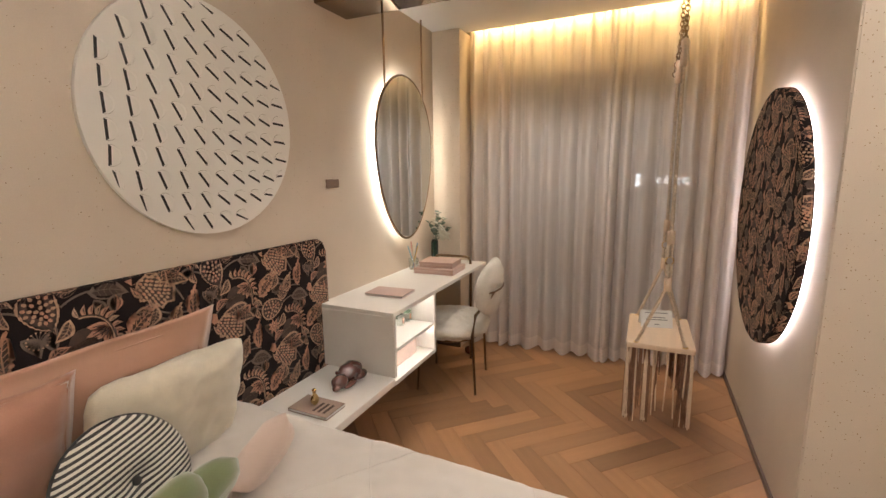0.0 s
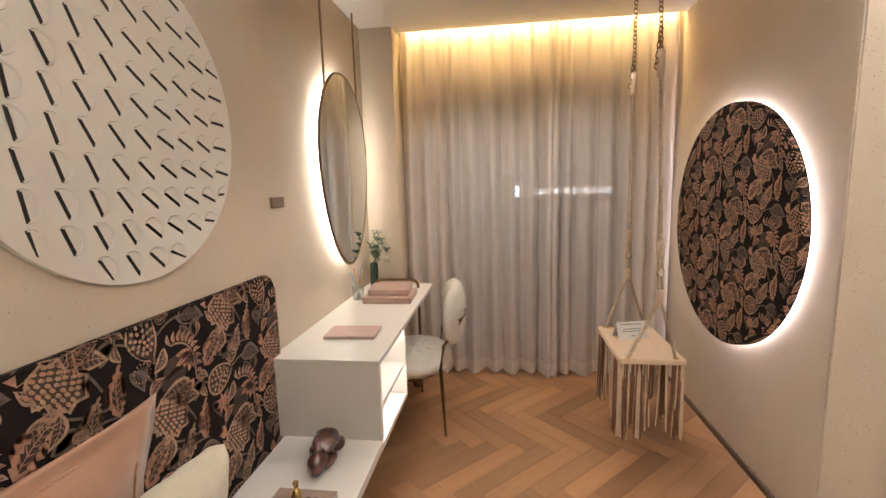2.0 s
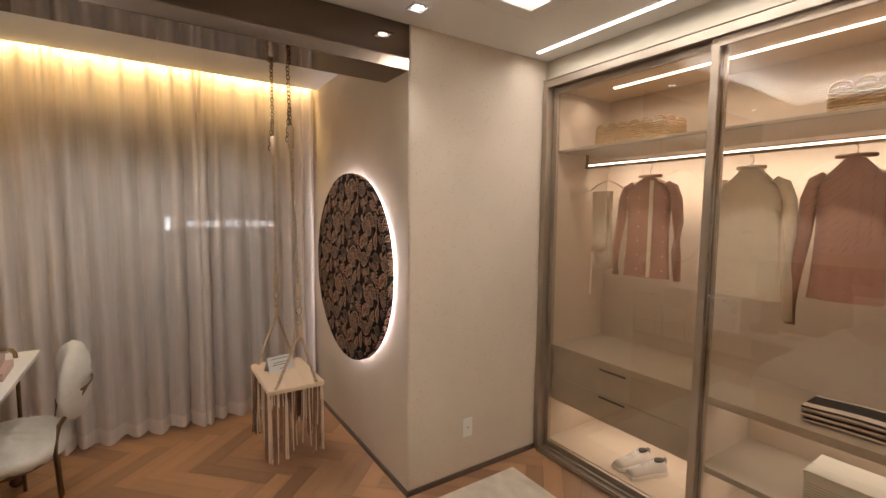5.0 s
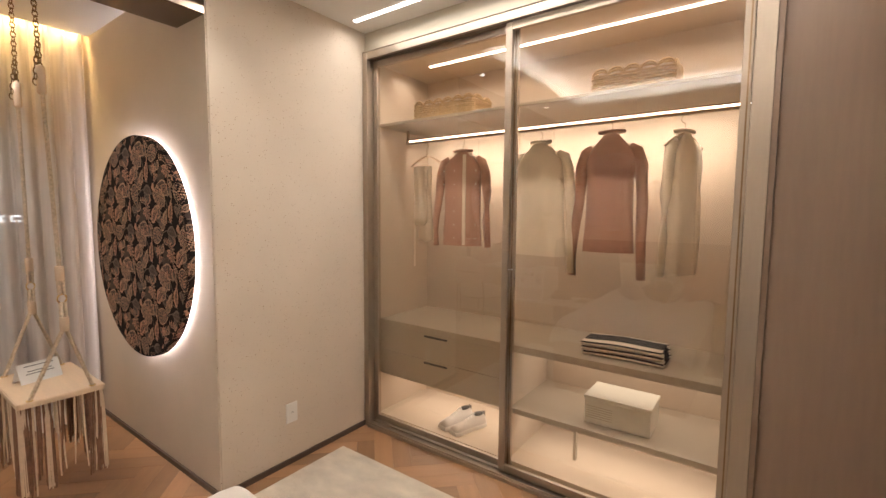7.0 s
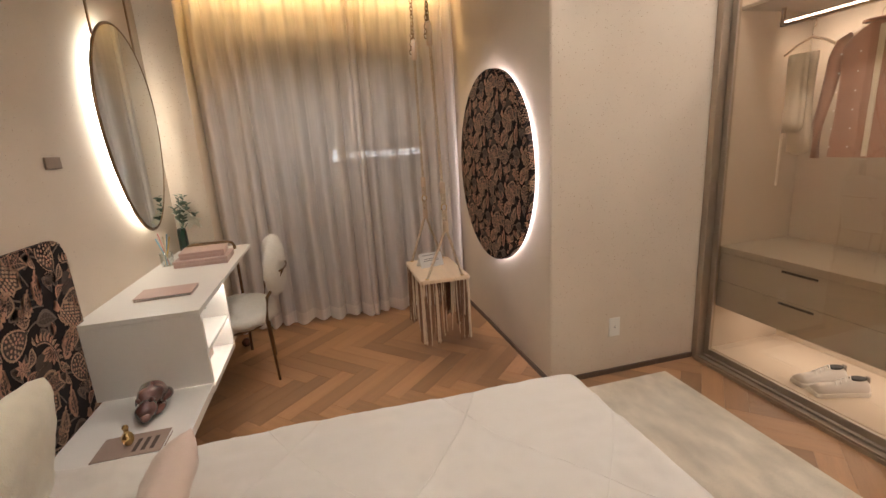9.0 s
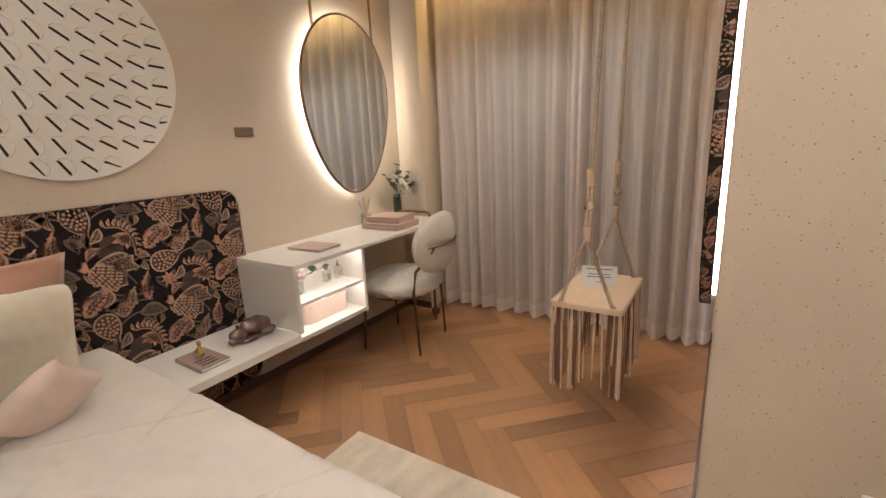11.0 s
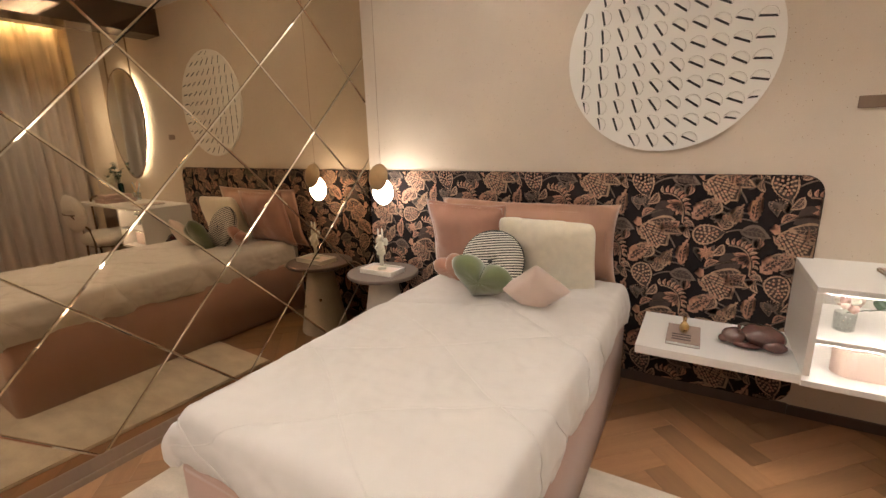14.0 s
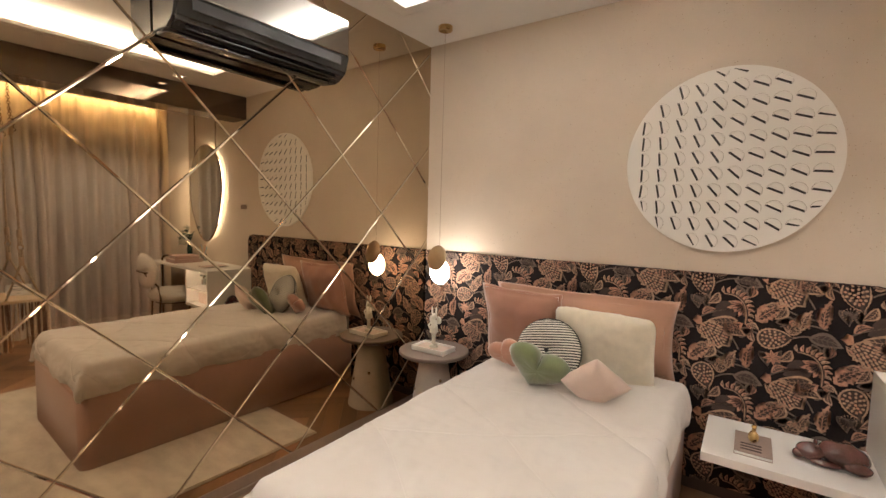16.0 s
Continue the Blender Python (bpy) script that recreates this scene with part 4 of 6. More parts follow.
# ---------------------------------------------------------------- bed
BX0, BX1, BY0, BY1, BTOP = -1.69, 0.165, 0.115, 1.115, 0.590
bed = thing("bed", "single bed with pink upholstered base and white pin-tucked duvet", "bed", at=(-0.75, 0.58, 0))
bm = bmesh.new()
NX = 30
prism(bm, rounded(BX0 + 0.75, BX1 + 0.75, BY0 - 0.58, BY1 - 0.58, 0.05, 6), 0.012, 0.42, "z")
bmesh.ops.bevel(bm, geom=[e for e in bm.edges if all(v.co.z > 0.4 for v in e.verts)], offset=0.02, segments=3, affect="EDGES")
part("base", bm, PINKBASE, bed, smooth=True)
bm = bmesh.new()
prism(bm, rounded(BX0 + 0.75, BX1 + 0.72, BY0 - 0.56, BY1 - 0.60, 0.07, 6), 0.421, 0.55, "z")
bmesh.ops.bevel(bm, geom=[e for e in bm.edges if all(v.co.z > 0.53 for v in e.verts)], offset=0.03, segments=3, affect="EDGES")
part("mattress", bm, GREYFAB, bed, smooth=True)


DX0, DX1, DY0, DY1, DOVER = -1.60, 0.150, 0.115, 1.125, 0.215


def duvet_point(s, t):
    """A point of the cloth: s along the bed, t across; past the mattress edge it hangs down and tucks in."""
    y1 = DY1 - 0.025 * max(0.0, (min(s, DX1) + 0.9) / 1.05)
    over_x, over_y = max(s - DX1, 0), max(DY0 - t, t - y1, 0)
    x, y, z = min(s, DX1), min(max(t, DY0), y1), BTOP
    side = 1 if t > y1 else -1
    R = 0.05
    for e in (DX1 - s, min(t - DY0, y1 - t)):
        if 0 <= e < R:
            z -= R - math.sqrt(R * R - (R - e) ** 2)
    n = Vector((0, 0, 1))
    if over_x or over_y:
        drop = max(over_x, over_y) if not (over_x and over_y) else math.hypot(over_x, over_y)
        f = min(drop / 0.1, 1)
        bulge = 0.018 * (0.25 + 0.75 * min(max((min(s, DX1) + 1.5) / 1.0, 0), 1)) * math.sin(math.pi * min(drop / DOVER, 1))
        wave = (0.005 * math.sin(15 * (t if over_x else s)) + 0.004 * math.sin(31 * (t if over_x else s) + 1)) * f
        z = BTOP - R - drop * 0.66 + 0.005 * math.sin(9 * (t if over_x else s) + 1.0) * f
        n = Vector((over_x, side * over_y, 0)).normalized()
        if over_x and over_y:
            drop = min(drop, DOVER)
            z = BTOP - R - drop * 0.66
            fold = 2 * over_x * over_y / (over_x ** 2 + over_y ** 2)
            bulge += 0.030 * fold * drop / DOVER
        x += n.x * (bulge + wave)
        y += n.y * (bulge + wave)
    puff = 0.011 * noise.noise(Vector((s * 2.2, t * 2.2, 0.3))) + 0.006 * noise.noise(Vector((s * 6, t * 6, 1.7))) + 0.0042 * noise.noise(Vector((s * 15, t * 21, 4))) + 0.0022 * noise.noise(Vector((s * 34, t * 30, 9)))
    return Vector((x, y, z)) + n * puff, n


def tuck_lines():
    """Long pin-tucks that cross in loose diamonds, in cloth coordinates."""
    lines = []
    for k in range(-3, 9):
        for d in (1, -1):
            pts = []
            for q in range(121):
                t = DY0 - DOVER + (DY1 - DY0 + 2 * DOVER) * q / 120
                s = -1.62 + 0.52 * k + d * (0.62 * (t - 0.59) + 0.035 * math.sin(6 * t + k)) 
                if -1.15 < s < DX1 + DOVER - 0.01 and not (s > DX1 and not DY0 < t < DY1):
                    pts.append((s, t))
            if len(pts) > 8:
                lines.append(pts)
    return lines


TUCKS = tuck_lines()
cells_ = {}
for ln in TUCKS:
    for p in ln:
        cells_.setdefault((int(p[0] // 0.1), int(p[1] // 0.1)), []).append(p)


def tuck_near(s, t):
    best = 1.0
    i, j = int(s // 0.1), int(t // 0.1)
    for a in (i - 1, i, i + 1):
        for b in (j - 1, j, j + 1):
            for p in cells_.get((a, b), ()):
                best = min(best, (p[0] - s) ** 2 + (p[1] - t) ** 2)
    return math.sqrt(best)


bm = bmesh.new()
NXD, NYD = 190, 130
rows = []
for i in range(NXD + 1):
    row = []
    for j in range(NYD + 1):
        s_ = DX0 + (DX1 + DOVER - DX0) * i / NXD
        t_ = DY0 - DOVER + (DY1 - DY0 + 2 * DOVER) * j / NYD
        p, nn = duvet_point(s_, t_)
        p = p - nn * 0.0055 * math.exp(-(tuck_near(s_, t_) / 0.022) ** 2)
        row.append(bm.verts.new((p.x + 0.75, p.y - 0.58, p.z)))
    rows.append(row)
for i in range(NXD):
    for j in range(NYD):
        bm.faces.new((rows[i][j], rows[i + 1][j], rows[i + 1][j + 1], rows[i][j + 1]))
me = bpy.data.meshes.new("duvet")
bm.to_mesh(me)
bm.free()
me.shade_smooth()
me.materials.append(LINEN)
dob = new("duvet", me)
sol = dob.modifiers.new("thick", "SOLIDIFY")
sol.thickness, sol.offset = 0.012, -1
tagged(dob, "white pin-tucked duvet spread over the bed", "duvet")
dob.location = (-0.75, 0.58, 0)
for ln in TUCKS:
    pts = []
    for s_, t_ in ln:
        p, nn = duvet_point(s_, t_)
        pts.append((p.x + 0.75 - nn.x * 0.0025, p.y - 0.58 - nn.y * 0.0025, p.z - nn.z * 0.0050))
    part("pin_tuck", tube(bmesh.new(), pts, 0.0018, 5), LINEN, dob, "sewn pin-tuck", smooth=True)


# ---------------------------------------------------------------- pillows
def cushion(name, label, w, h, d, material, m, corner=0.25, flange=0.0, wrinkle=0.006, n=26, seed=0.0):
    """A stuffed square cushion standing in its own x-z plane."""
    bm = bmesh.new()
    th = thing(name, label, "pillow")
    w, h, bw, bh = w + 2 * flange, h + 2 * flange, w / (w + 2 * flange), h / (h + 2 * flange)
    for side in (1, -1):
        grid = []
        for i in range(n + 1):
            row = []
            for j in range(n + 1):
                u, v = 2 * i / n - 1, 2 * j / n - 1
                pull = 1 - 0.06 * (1 - u * u) * abs(v) ** 3 - 0.0
                pull2 = 1 - 0.06 * (1 - v * v) * abs(u) ** 3
                f = max(0.0, (1 - min(abs(u) / bw, 1) ** 3.2) * (1 - min(abs(v) / bh, 1) ** 3.2)) ** (0.7 if flange else 0.55)
                x, z = u * w / 2 * pull2, v * h / 2 * pull
                if material is CREAMFUR:
                    q = 1 - 0.10 * (abs(u) * abs(v)) ** 5
                    x, z = x * q, z * q
                wr = wrinkle * noise.noise(Vector((u * 3 + seed, v * 3, side * 2.0))) + wrinkle * 0.5 * noise.noise(Vector((u * 9 + seed, v * 9, side)))
                row.append(bm.verts.new((x, side * (d / 2 * f + (wr if f > 0.05 else 0)) + (0.002 * side * (max(abs(u), abs(v)) < 0.999) + 0.006 * math.sin(7 * u + 5 * v + seed) * (1 - f) if flange else 0), z)))
            grid.append(row)
        for i in range(n):
            for j in range(n):
                bm.faces.new((grid[i][j], grid[i + 1][j], grid[i + 1][j + 1], grid[i][j + 1]))
    bmesh.ops.remove_doubles(bm, verts=bm.verts, dist=0.0008)
    part("cushion_cover", bm, material, th, smooth=True)
    if flange:
        loop = []
        for k in range(64):
            s_, r_ = int(k / 16), (k % 16) / 16
            u, v = [(-1 + 2 * r_, -1), (1, -1 + 2 * r_), (1 - 2 * r_, 1), (-1, 1 - 2 * r_)][s_]
            u, v = u * bw, v * bh
            loop.append((u * w / 2 * (1 - 0.06 * (1 - v * v) * abs(u) ** 3), -0.004, v * h / 2 * (1 - 0.06 * (1 - u * u) * abs(v) ** 3)))
        part("border_seam", tube(bmesh.new(), loop, 0.0028, 5, True), material, th, "stitched seam inside the flat border", smooth=True)
    th.matrix_basis = m
    return th


# x is the axis away from the wall: cushions lean back against the headboard
def lean(x, y, z, back, turn=0.0, spin=0.0):
    return Matrix.Translation((x, y, z)) @ pose(0, 0, 0, 0, 0, 90 + turn) @ pose(0, 0, 0, back, 0, 0) @ pose(0, 0, 0, 0, spin, 0)


cushion("pillow_sham", "salmon linen pillow sham with a flat border against the headboard", 0.93, 0.37, 0.12, SALMON, lean(-1.645, 0.548, 0.768, 9), flange=0.05, wrinkle=0.010, seed=1)
cushion("square_pillow", "terracotta velvet pillow leaning on the bed", 0.47, 0.41, 0.13, TERRA, lean(-1.495, 0.262, 0.780, 13, -3, 1), flange=0.02, wrinkle=0.009, seed=2)
cushion("plush_pillow", "cream plush square pillow", 0.515, 0.44, 0.15, CREAMFUR, lean(-1.435, 0.742, 0.740, 17, 0, 1), wrinkle=0.012, seed=3)
cushion("small_pillow", "small blush cushion with pointed corners", 0.235, 0.215, 0.10, BLUSH, lean(-1.108, 0.795, 0.668, 30, 12, -44), wrinkle=0.004, seed=5)


def round_cushion():
    th = thing("round_pillow", "round pillow with fine black and white stripes", "pillow")
    w, b = bmesh.new(), bmesh.new()
    n = 72
    R, D = 0.165, 0.060
    def pt(u, v, side):
        r = math.hypot(u, v) / R
        f = max(0.0, 1 - r ** 3.5) ** 0.5
        dim = 0.030 * math.exp(-(r / 0.16) ** 2)
        return (u, side * (D * f - dim), v)
    rows = 50
    for side in (1, -1):
        for i in range(rows):
            v0, v1 = -R + 2 * R * i / rows, -R + 2 * R * (i + 1) / rows
            bm = w if i % 2 else b
            c0, c1 = math.sqrt(max(0, R * R - v0 * v0)), math.sqrt(max(0, R * R - v1 * v1))
            prev = None
            for k in range(25):
                s = -1 + 2 * k / 24
                s = math.sin(s * math.pi / 2)
                cur = (bm.verts.new(pt(s * c0, v0, side)), bm.verts.new(pt(s * c1, v1, side)))
                if prev:
                    try:
                        bm.faces.new((prev[0], cur[0], cur[1], prev[1]))
                    except ValueError:
                        pass
                prev = cur
    for bm in (w, b):
        bmesh.ops.remove_doubles(bm, verts=bm.verts, dist=0.00002)
    part("white_stripes", w, mat("stripe_white", (0.72, 0.68, 0.60, 1), 0.85, bump=0.1), th, "white woven stripes", smooth=True)
    part("black_stripes", b, mat("stripe_black", (0.035, 0.03, 0.03, 1), 0.85, bump=0.1), th, "black woven stripes", smooth=True)
    part("button", ball(bmesh.new(), (0, 0.040, 0), (0.012, 0.006, 0.012), 12, 8), BLACK, th, "black covered button")
    part("piping", tube(bmesh.new(), [(R * math.cos(2 * math.pi * k / 48), 0, R * math.sin(2 * math.pi * k / 48)) for k in range(48)], 0.005, 6, True), BLACK, th, smooth=True)
    return th


# cushions look away from the wall along +x, which is their own -y
rp = round_cushion()
rp.matrix_basis = Matrix.Translation((-1.270, 0.512, 0.722)) @ pose(0, 0, 0, 0, 0, -84) @ pose(0, 0, 0, 22, 0, 0) @ pose(0, 0, 0, 0, 8, 0)


def heart(name, label, s, d, material, m):
    th = thing(name, label, "pillow")
    bm = bmesh.new()
    out = []
    N = 44
    for k in range(N):
        t = 2 * math.pi * k / N
        out.append((0.0625 * 8 * math.sin(t) ** 3 * s, (0.5 * (13 * math.cos(t) - 5 * math.cos(2 * t) - 2 * math.cos(3 * t) - math.cos(4 * t)) / 16 + 0.02) * s))
    c = (0, 0.06 * s)
    for side in (1, -1):
        rings = []
        for r in range(9):
            q = r / 8
            f = math.sqrt(max(0, 1 - q ** 2.6))
            rings.append([bm.verts.new((c[0] + (x - c[0]) * q, side * (d / 2 * f + (0.004 * noise.noise(Vector((x * 30, z * 30, q * 3))) if q < 1 else 0)), c[1] + (z - c[1]) * q)) for x, z in out])
        for a, b in zip(rings, rings[1:]):
            for k in range(N):
                bm.faces.new((a[k], a[(k + 1) % N], b[(k + 1) % N], b[k]))
    bmesh.ops.remove_doubles(bm, verts=bm.verts, dist=0.0008)
    part("cushion_cover", bm, material, th, smooth=True)
    th.matrix_basis = m
    return th


heart("heart_pillow", "green velvet heart-shaped pillow", 0.31, 0.10, GREEN, lean(-1.090, 0.530, 0.690, 30, 4, 24))
heart("heart_pillow", "small terracotta heart-shaped pillow", 0.20, 0.08, TERRA, lean(-1.25, 0.285, 0.672, 28, 6, -26))

# ---------------------------------------------------------------- rug
rug = bmesh.new()
prism(rug, [(-0.90, -0.44), (1.19, -0.44), (1.19, 1.785), (-0.90, 1.785)], 0.001, 0.014, "z")
bmesh.ops.bevel(rug, geom=[e for e in rug.edges if all(v.co.z > 0.01 for v in e.verts)], offset=0.006, segments=2, affect="EDGES")
tagged(part("rug", rug, RUG), "pale ivory low-pile rug under the bed", "rug")

# ---------------------------------------------------------------- desk with niches and bedside shelf
FX = -1.253
desk = thing("desk", "white wall-hung desk with lit niches and a low bedside shelf", "desk", at=(XW, 1.80, 0))
def dbox(*s, **k):
    return boxes(*[(a - XW, b - XW, c - 1.80, d - 1.80, e, f) for a, b, c, d, e, f in s], **k)
part("desktop", dbox((XW + 0.001, FX, 1.80, 3.25, 0.762, 0.785), bevel=0.0015), LACQUER, desk)
part("side_panel", dbox((XW + 0.001, FX, 1.80, 1.822, 0.431, 0.7615), bevel=0.001), LACQUER, desk)
part("side_panel", dbox((XW + 0.001, FX, 2.278, 2.300, 0.4125, 0.7615), bevel=0.001), LACQUER, desk)
part("bottom_shelf", dbox((XW + 0.04, FX, 1.212, 1.7995, 0.392, 0.430), (XW + 0.001, FX, 1.80, 2.300, 0.387, 0.412), bevel=0.0015), LACQUER, desk, "low white bedside shelf")
part("niche_shelf", dbox((XW + 0.02, FX - 0.004, 1.8225, 2.2775, 0.566, 0.584), bevel=0.001), LACQUER, desk)
part("back_panel", dbox((XW + 0.001, XW + 0.016, 1.8225, 2.2775, 0.4125, 0.7615)), LACQUER, desk)
for q in ((FX - 0.018, FX - 0.010, 1.83, 2.27, 0.7592, 0.7612), (FX - 0.018, FX - 0.010, 1.83, 2.27, 0.5637, 0.5657), (XW + 0.017, XW + 0.022, 1.83, 2.27, 0.757, 0.760), (XW + 0.021, XW + 0.026, 1.83, 2.27, 0.561, 0.564)):
    part("niche_light", dbox(q), NICHE, desk, "warm white light strip")
pts = [(-1.335, 3.12, 0.0), (-1.335, 3.12, 0.76), (-1.338, 3.12, 0.81), (-1.352, 3.12, 0.833), (-1.38, 3.12, 0.842), (-1.52, 3.12, 0.842), (-1.60, 3.12, 0.842), (-1.628, 3.12, 0.834), (-1.642, 3.12, 0.812), (-1.645, 3.12, 0.786)]
part("leg", tube(bmesh.new(), [(x - XW, y - 1.80, z) for x, y, z in pts], 0.010, 10), BRONZE, desk, "bent bronze tube leg that loops over the top", smooth=True)

# ---------------------------------------------------------------- chair
ch = thing("chair", "white boucle chair on slim bronze legs at the desk", "chair", at=(-1.333, 2.731, 0))
ch.rotation_euler = (0, 0, radians(8.6))
part("seat", ball(bmesh.new(), (0, 0, 0.435), (0.268, 0.275, 0.080), 64, 30, 0.016, 24, (0.86, 0.86, 0.75)), BOUCLE, ch, smooth=True)
bm = bmesh.new()
n = 56
ba, bb = 0.265, 0.195
for side in (1, -1):
    rings = []
    for r in range(20):
        q = r / 19
        f = max(0, 1 - q ** 3.0) ** 0.5
        row = []
        for k in range(n):
            t = 2 * math.pi * k / n
            y, z = ba * q * math.copysign(abs(math.cos(t)) ** 0.85, math.cos(t)), bb * q * math.copysign(abs(math.sin(t)) ** 0.9, math.sin(t))
            wr = 0.011 * noise.noise(Vector((y * 26, z * 26, side * 3.0)))
            crease = 0.016 * math.exp(-((z + 0.0 + 0.12 * y) / 0.012) ** 2) if side > 0 and abs(y) < 0.2 else 0
            row.append(bm.verts.new((0.305 + side * (0.058 * f + wr * f - crease) - 1.0 * y * y - 0.10 * (0.19 - z) ** 2, y + 0.025, 0.715 + z)))
        rings.append(row)
    for a, b in zip(rings, rings[1:]):
        for k in range(n):
            bm.faces.new((a[k], a[(k + 1) % n], b[(k + 1) % n], b[k]))
bmesh.ops.remove_doubles(bm, verts=bm.verts, dist=0.0008)
part("backrest", bm, BOUCLE, ch, smooth=True)
for y in (-0.20, 0.20):
    part("leg", tube(bmesh.new(), [(0.215, y, 0.0), (0.195, y, 0.42), (0.215, y * 0.98, 0.56), (0.305, y * 0.86 + 0.02, 0.675), (0.330, y * 0.84 + 0.025, 0.715)], 0.0105, 10, taper=[0.75, 1, 1, 0.9, 0.8]), BRONZE, ch, "slim bronze rear leg", smooth=True)
    part("leg", tube(bmesh.new(), [(-0.19, y * 1.12, 0.0), (-0.175, y * 0.95, 0.40)], 0.0105, 10, taper=[0.75, 1]), BRONZE, ch, "slim bronze front leg", smooth=True)
part("back_rod", tube(bmesh.new(), [(0.308, -0.190, 0.715), (0.333, -0.143, 0.715), (0.357, -0.055, 0.715), (0.364, 0.025, 0.715), (0.357, 0.105, 0.715), (0.333, 0.193, 0.715), (0.308, 0.240, 0.715)], 0.006, 8), BRONZE, ch, "thin rod across the back", smooth=True)
part("seat_ring", tube(bmesh.new(), [(0.20 * math.cos(t), 0.205 * math.sin(t), 0.365) for t in (2 * math.pi * k / 32 for k in range(32))], 0.008, 6, True), BRONZE, ch, smooth=True)
bl = thing("floor_ball", "small dark bronze ball on the floor under the desk", "ball", at=(-1.385, 3.20, 0.035))
part("sphere", ball(bmesh.new(), (0, 0, 0), 0.034, 20, 12), SCULPT, bl, smooth=True)

# ---------------------------------------------------------------- curtain
def drape(x0, x1, y0, z0, z1, seed, n, level=False):
    bm = bmesh.new()
    zs = [z0, z0 + 0.1, 0.7, 1.4, 2.0, z1 - 0.15, z1]
    rows = []
    rnd = random.Random(seed)
    ph, x, per = [], x0, 0
    phase = rnd.random() * 6
    marks = []
    while x < x1:
        marks.append((x, phase, rnd.uniform(0.55, 1.2)))
        w = rnd.uniform(0.080, 0.170)
        x += w
        phase += math.pi * 2
    xs = [m[0] for m in marks] + [x]
    ps = [m[1] for m in marks] + [phase]
    am = [m[2] for m in marks] + [1.0]
    for z in zs:
        row = []
        f = 1.0 - 0.35 * z / z1
        for k in range(n + 1):
            u = x0 + (x1 - x0) * k / n
            p = float(np.interp(u, xs, ps))
            a = float(np.interp(u, xs, am)) * 0.056 * f
            sway = 0.7 * math.sin(u * 5 + seed) * (1 - z / z1)
            y = y0 + a * math.sin(p + sway) + a * 0.35 * math.sin(2 * p + 1.3 + sway) + 0.012 * math.sin(u * 3.1)
            row.append(bm.verts.new((u + 0.018 * math.cos(p + sway) * f, y, z if z > z0 or level else z0 + 0.012 * math.sin(p * 0.5 + seed))))
        rows.append(row)
    for a, b in zip(rows, rows[1:]):
        for k in range(n):
            bm.faces.new((a[k], a[k + 1], b[k + 1], b[k]))
    return bm


for nm, a, b, sd in (("curtain", -1.495, -0.36, 3), ("curtain", -0.40, 0.485, 8)):
    c = thing(nm, "floor-length pale voile curtain before the dark window", "curtain", "curtain panels", (a, 3.51, 0))
    bm = drape(0, b - a, 0, 0.108, 2.74, sd, 620, True)
    part("voile", bm, VOILE, c, smooth=True)
    bm = bmesh.new()
    d2 = drape(0, b - a, 0, 0.012, 2.74, sd, 620)
    # the hem: the lowest strip, doubled cloth
    keep = {}
    for f in d2.faces:
        if all(v.co.z < 0.13 for v in f.verts):
            vs = []
            for v in f.verts:
                key = tuple(round(q, 6) for q in v.co)
                if key not in keep:
                    keep[key] = bm.verts.new(v.co)
                vs.append(keep[key])
            bm.faces.new(vs)
    d2.free()
    part("hem", bm, VOILE_HEM, c, "double-folded hem", smooth=True)

# ---------------------------------------------------------------- wardrobe
WY0, WY1, WYM = -0.245, 1.885, 0.845
wd = thing("wardrobe", "built-in wardrobe with bronze glass sliding doors and lit shelves", "wardrobe", at=(XR, WY0, 0))
def wbox(*s, **k):
    return boxes(*[(a - XR, b - XR, c - WY0, d - WY0, e, f) for a, b, c, d, e, f in s], **k)
part("header", wbox((XR + 0.005, XR + 0.06, WY0 + 0.0, WY1 + 0.012, 2.475, ZC - 0.001)), GREIGE, wd, "greige panel above the doors")
part("outer_frame", wbox((XR - 0.02, XR + 0.10, WY1 - 0.03, WY1 + 0.012, 0.0, 2.47), (XR - 0.02, XR + 0.10, WY0 - 0.01, WY0 + 0.057, 0.0, 2.47), (XR - 0.025, XR + 0.10, WY0 - 0.01, WY1 + 0.012, 2.4705, 2.4745), (XR - 0.02, XR + 0.0, WY0 + 0.035, WY1 - 0.03, 2.425, 2.47), bevel=0.002), FRAME, wd, "champagne aluminium frame")
part("top_track", wbox((XR + 0.004, XR + 0.09, WY0 + 0.036, WY1 - 0.031, 2.44, 2.469)), SKIRT, wd, "dark upper running track")
part("bottom_track", wbox((XR - 0.035, XR + 0.10, WY0 + 0.036, WY1 - 0.031, 0.0, 0.022), (XR - 0.03, XR - 0.022, WY0 + 0.036, WY1 - 0.031, 0.022, 0.034), (XR + 0.018, XR + 0.024, WY0 + 0.036, WY1 - 0.031, 0.022, 0.034), bevel=0.001), FRAME, wd, "metal floor track")


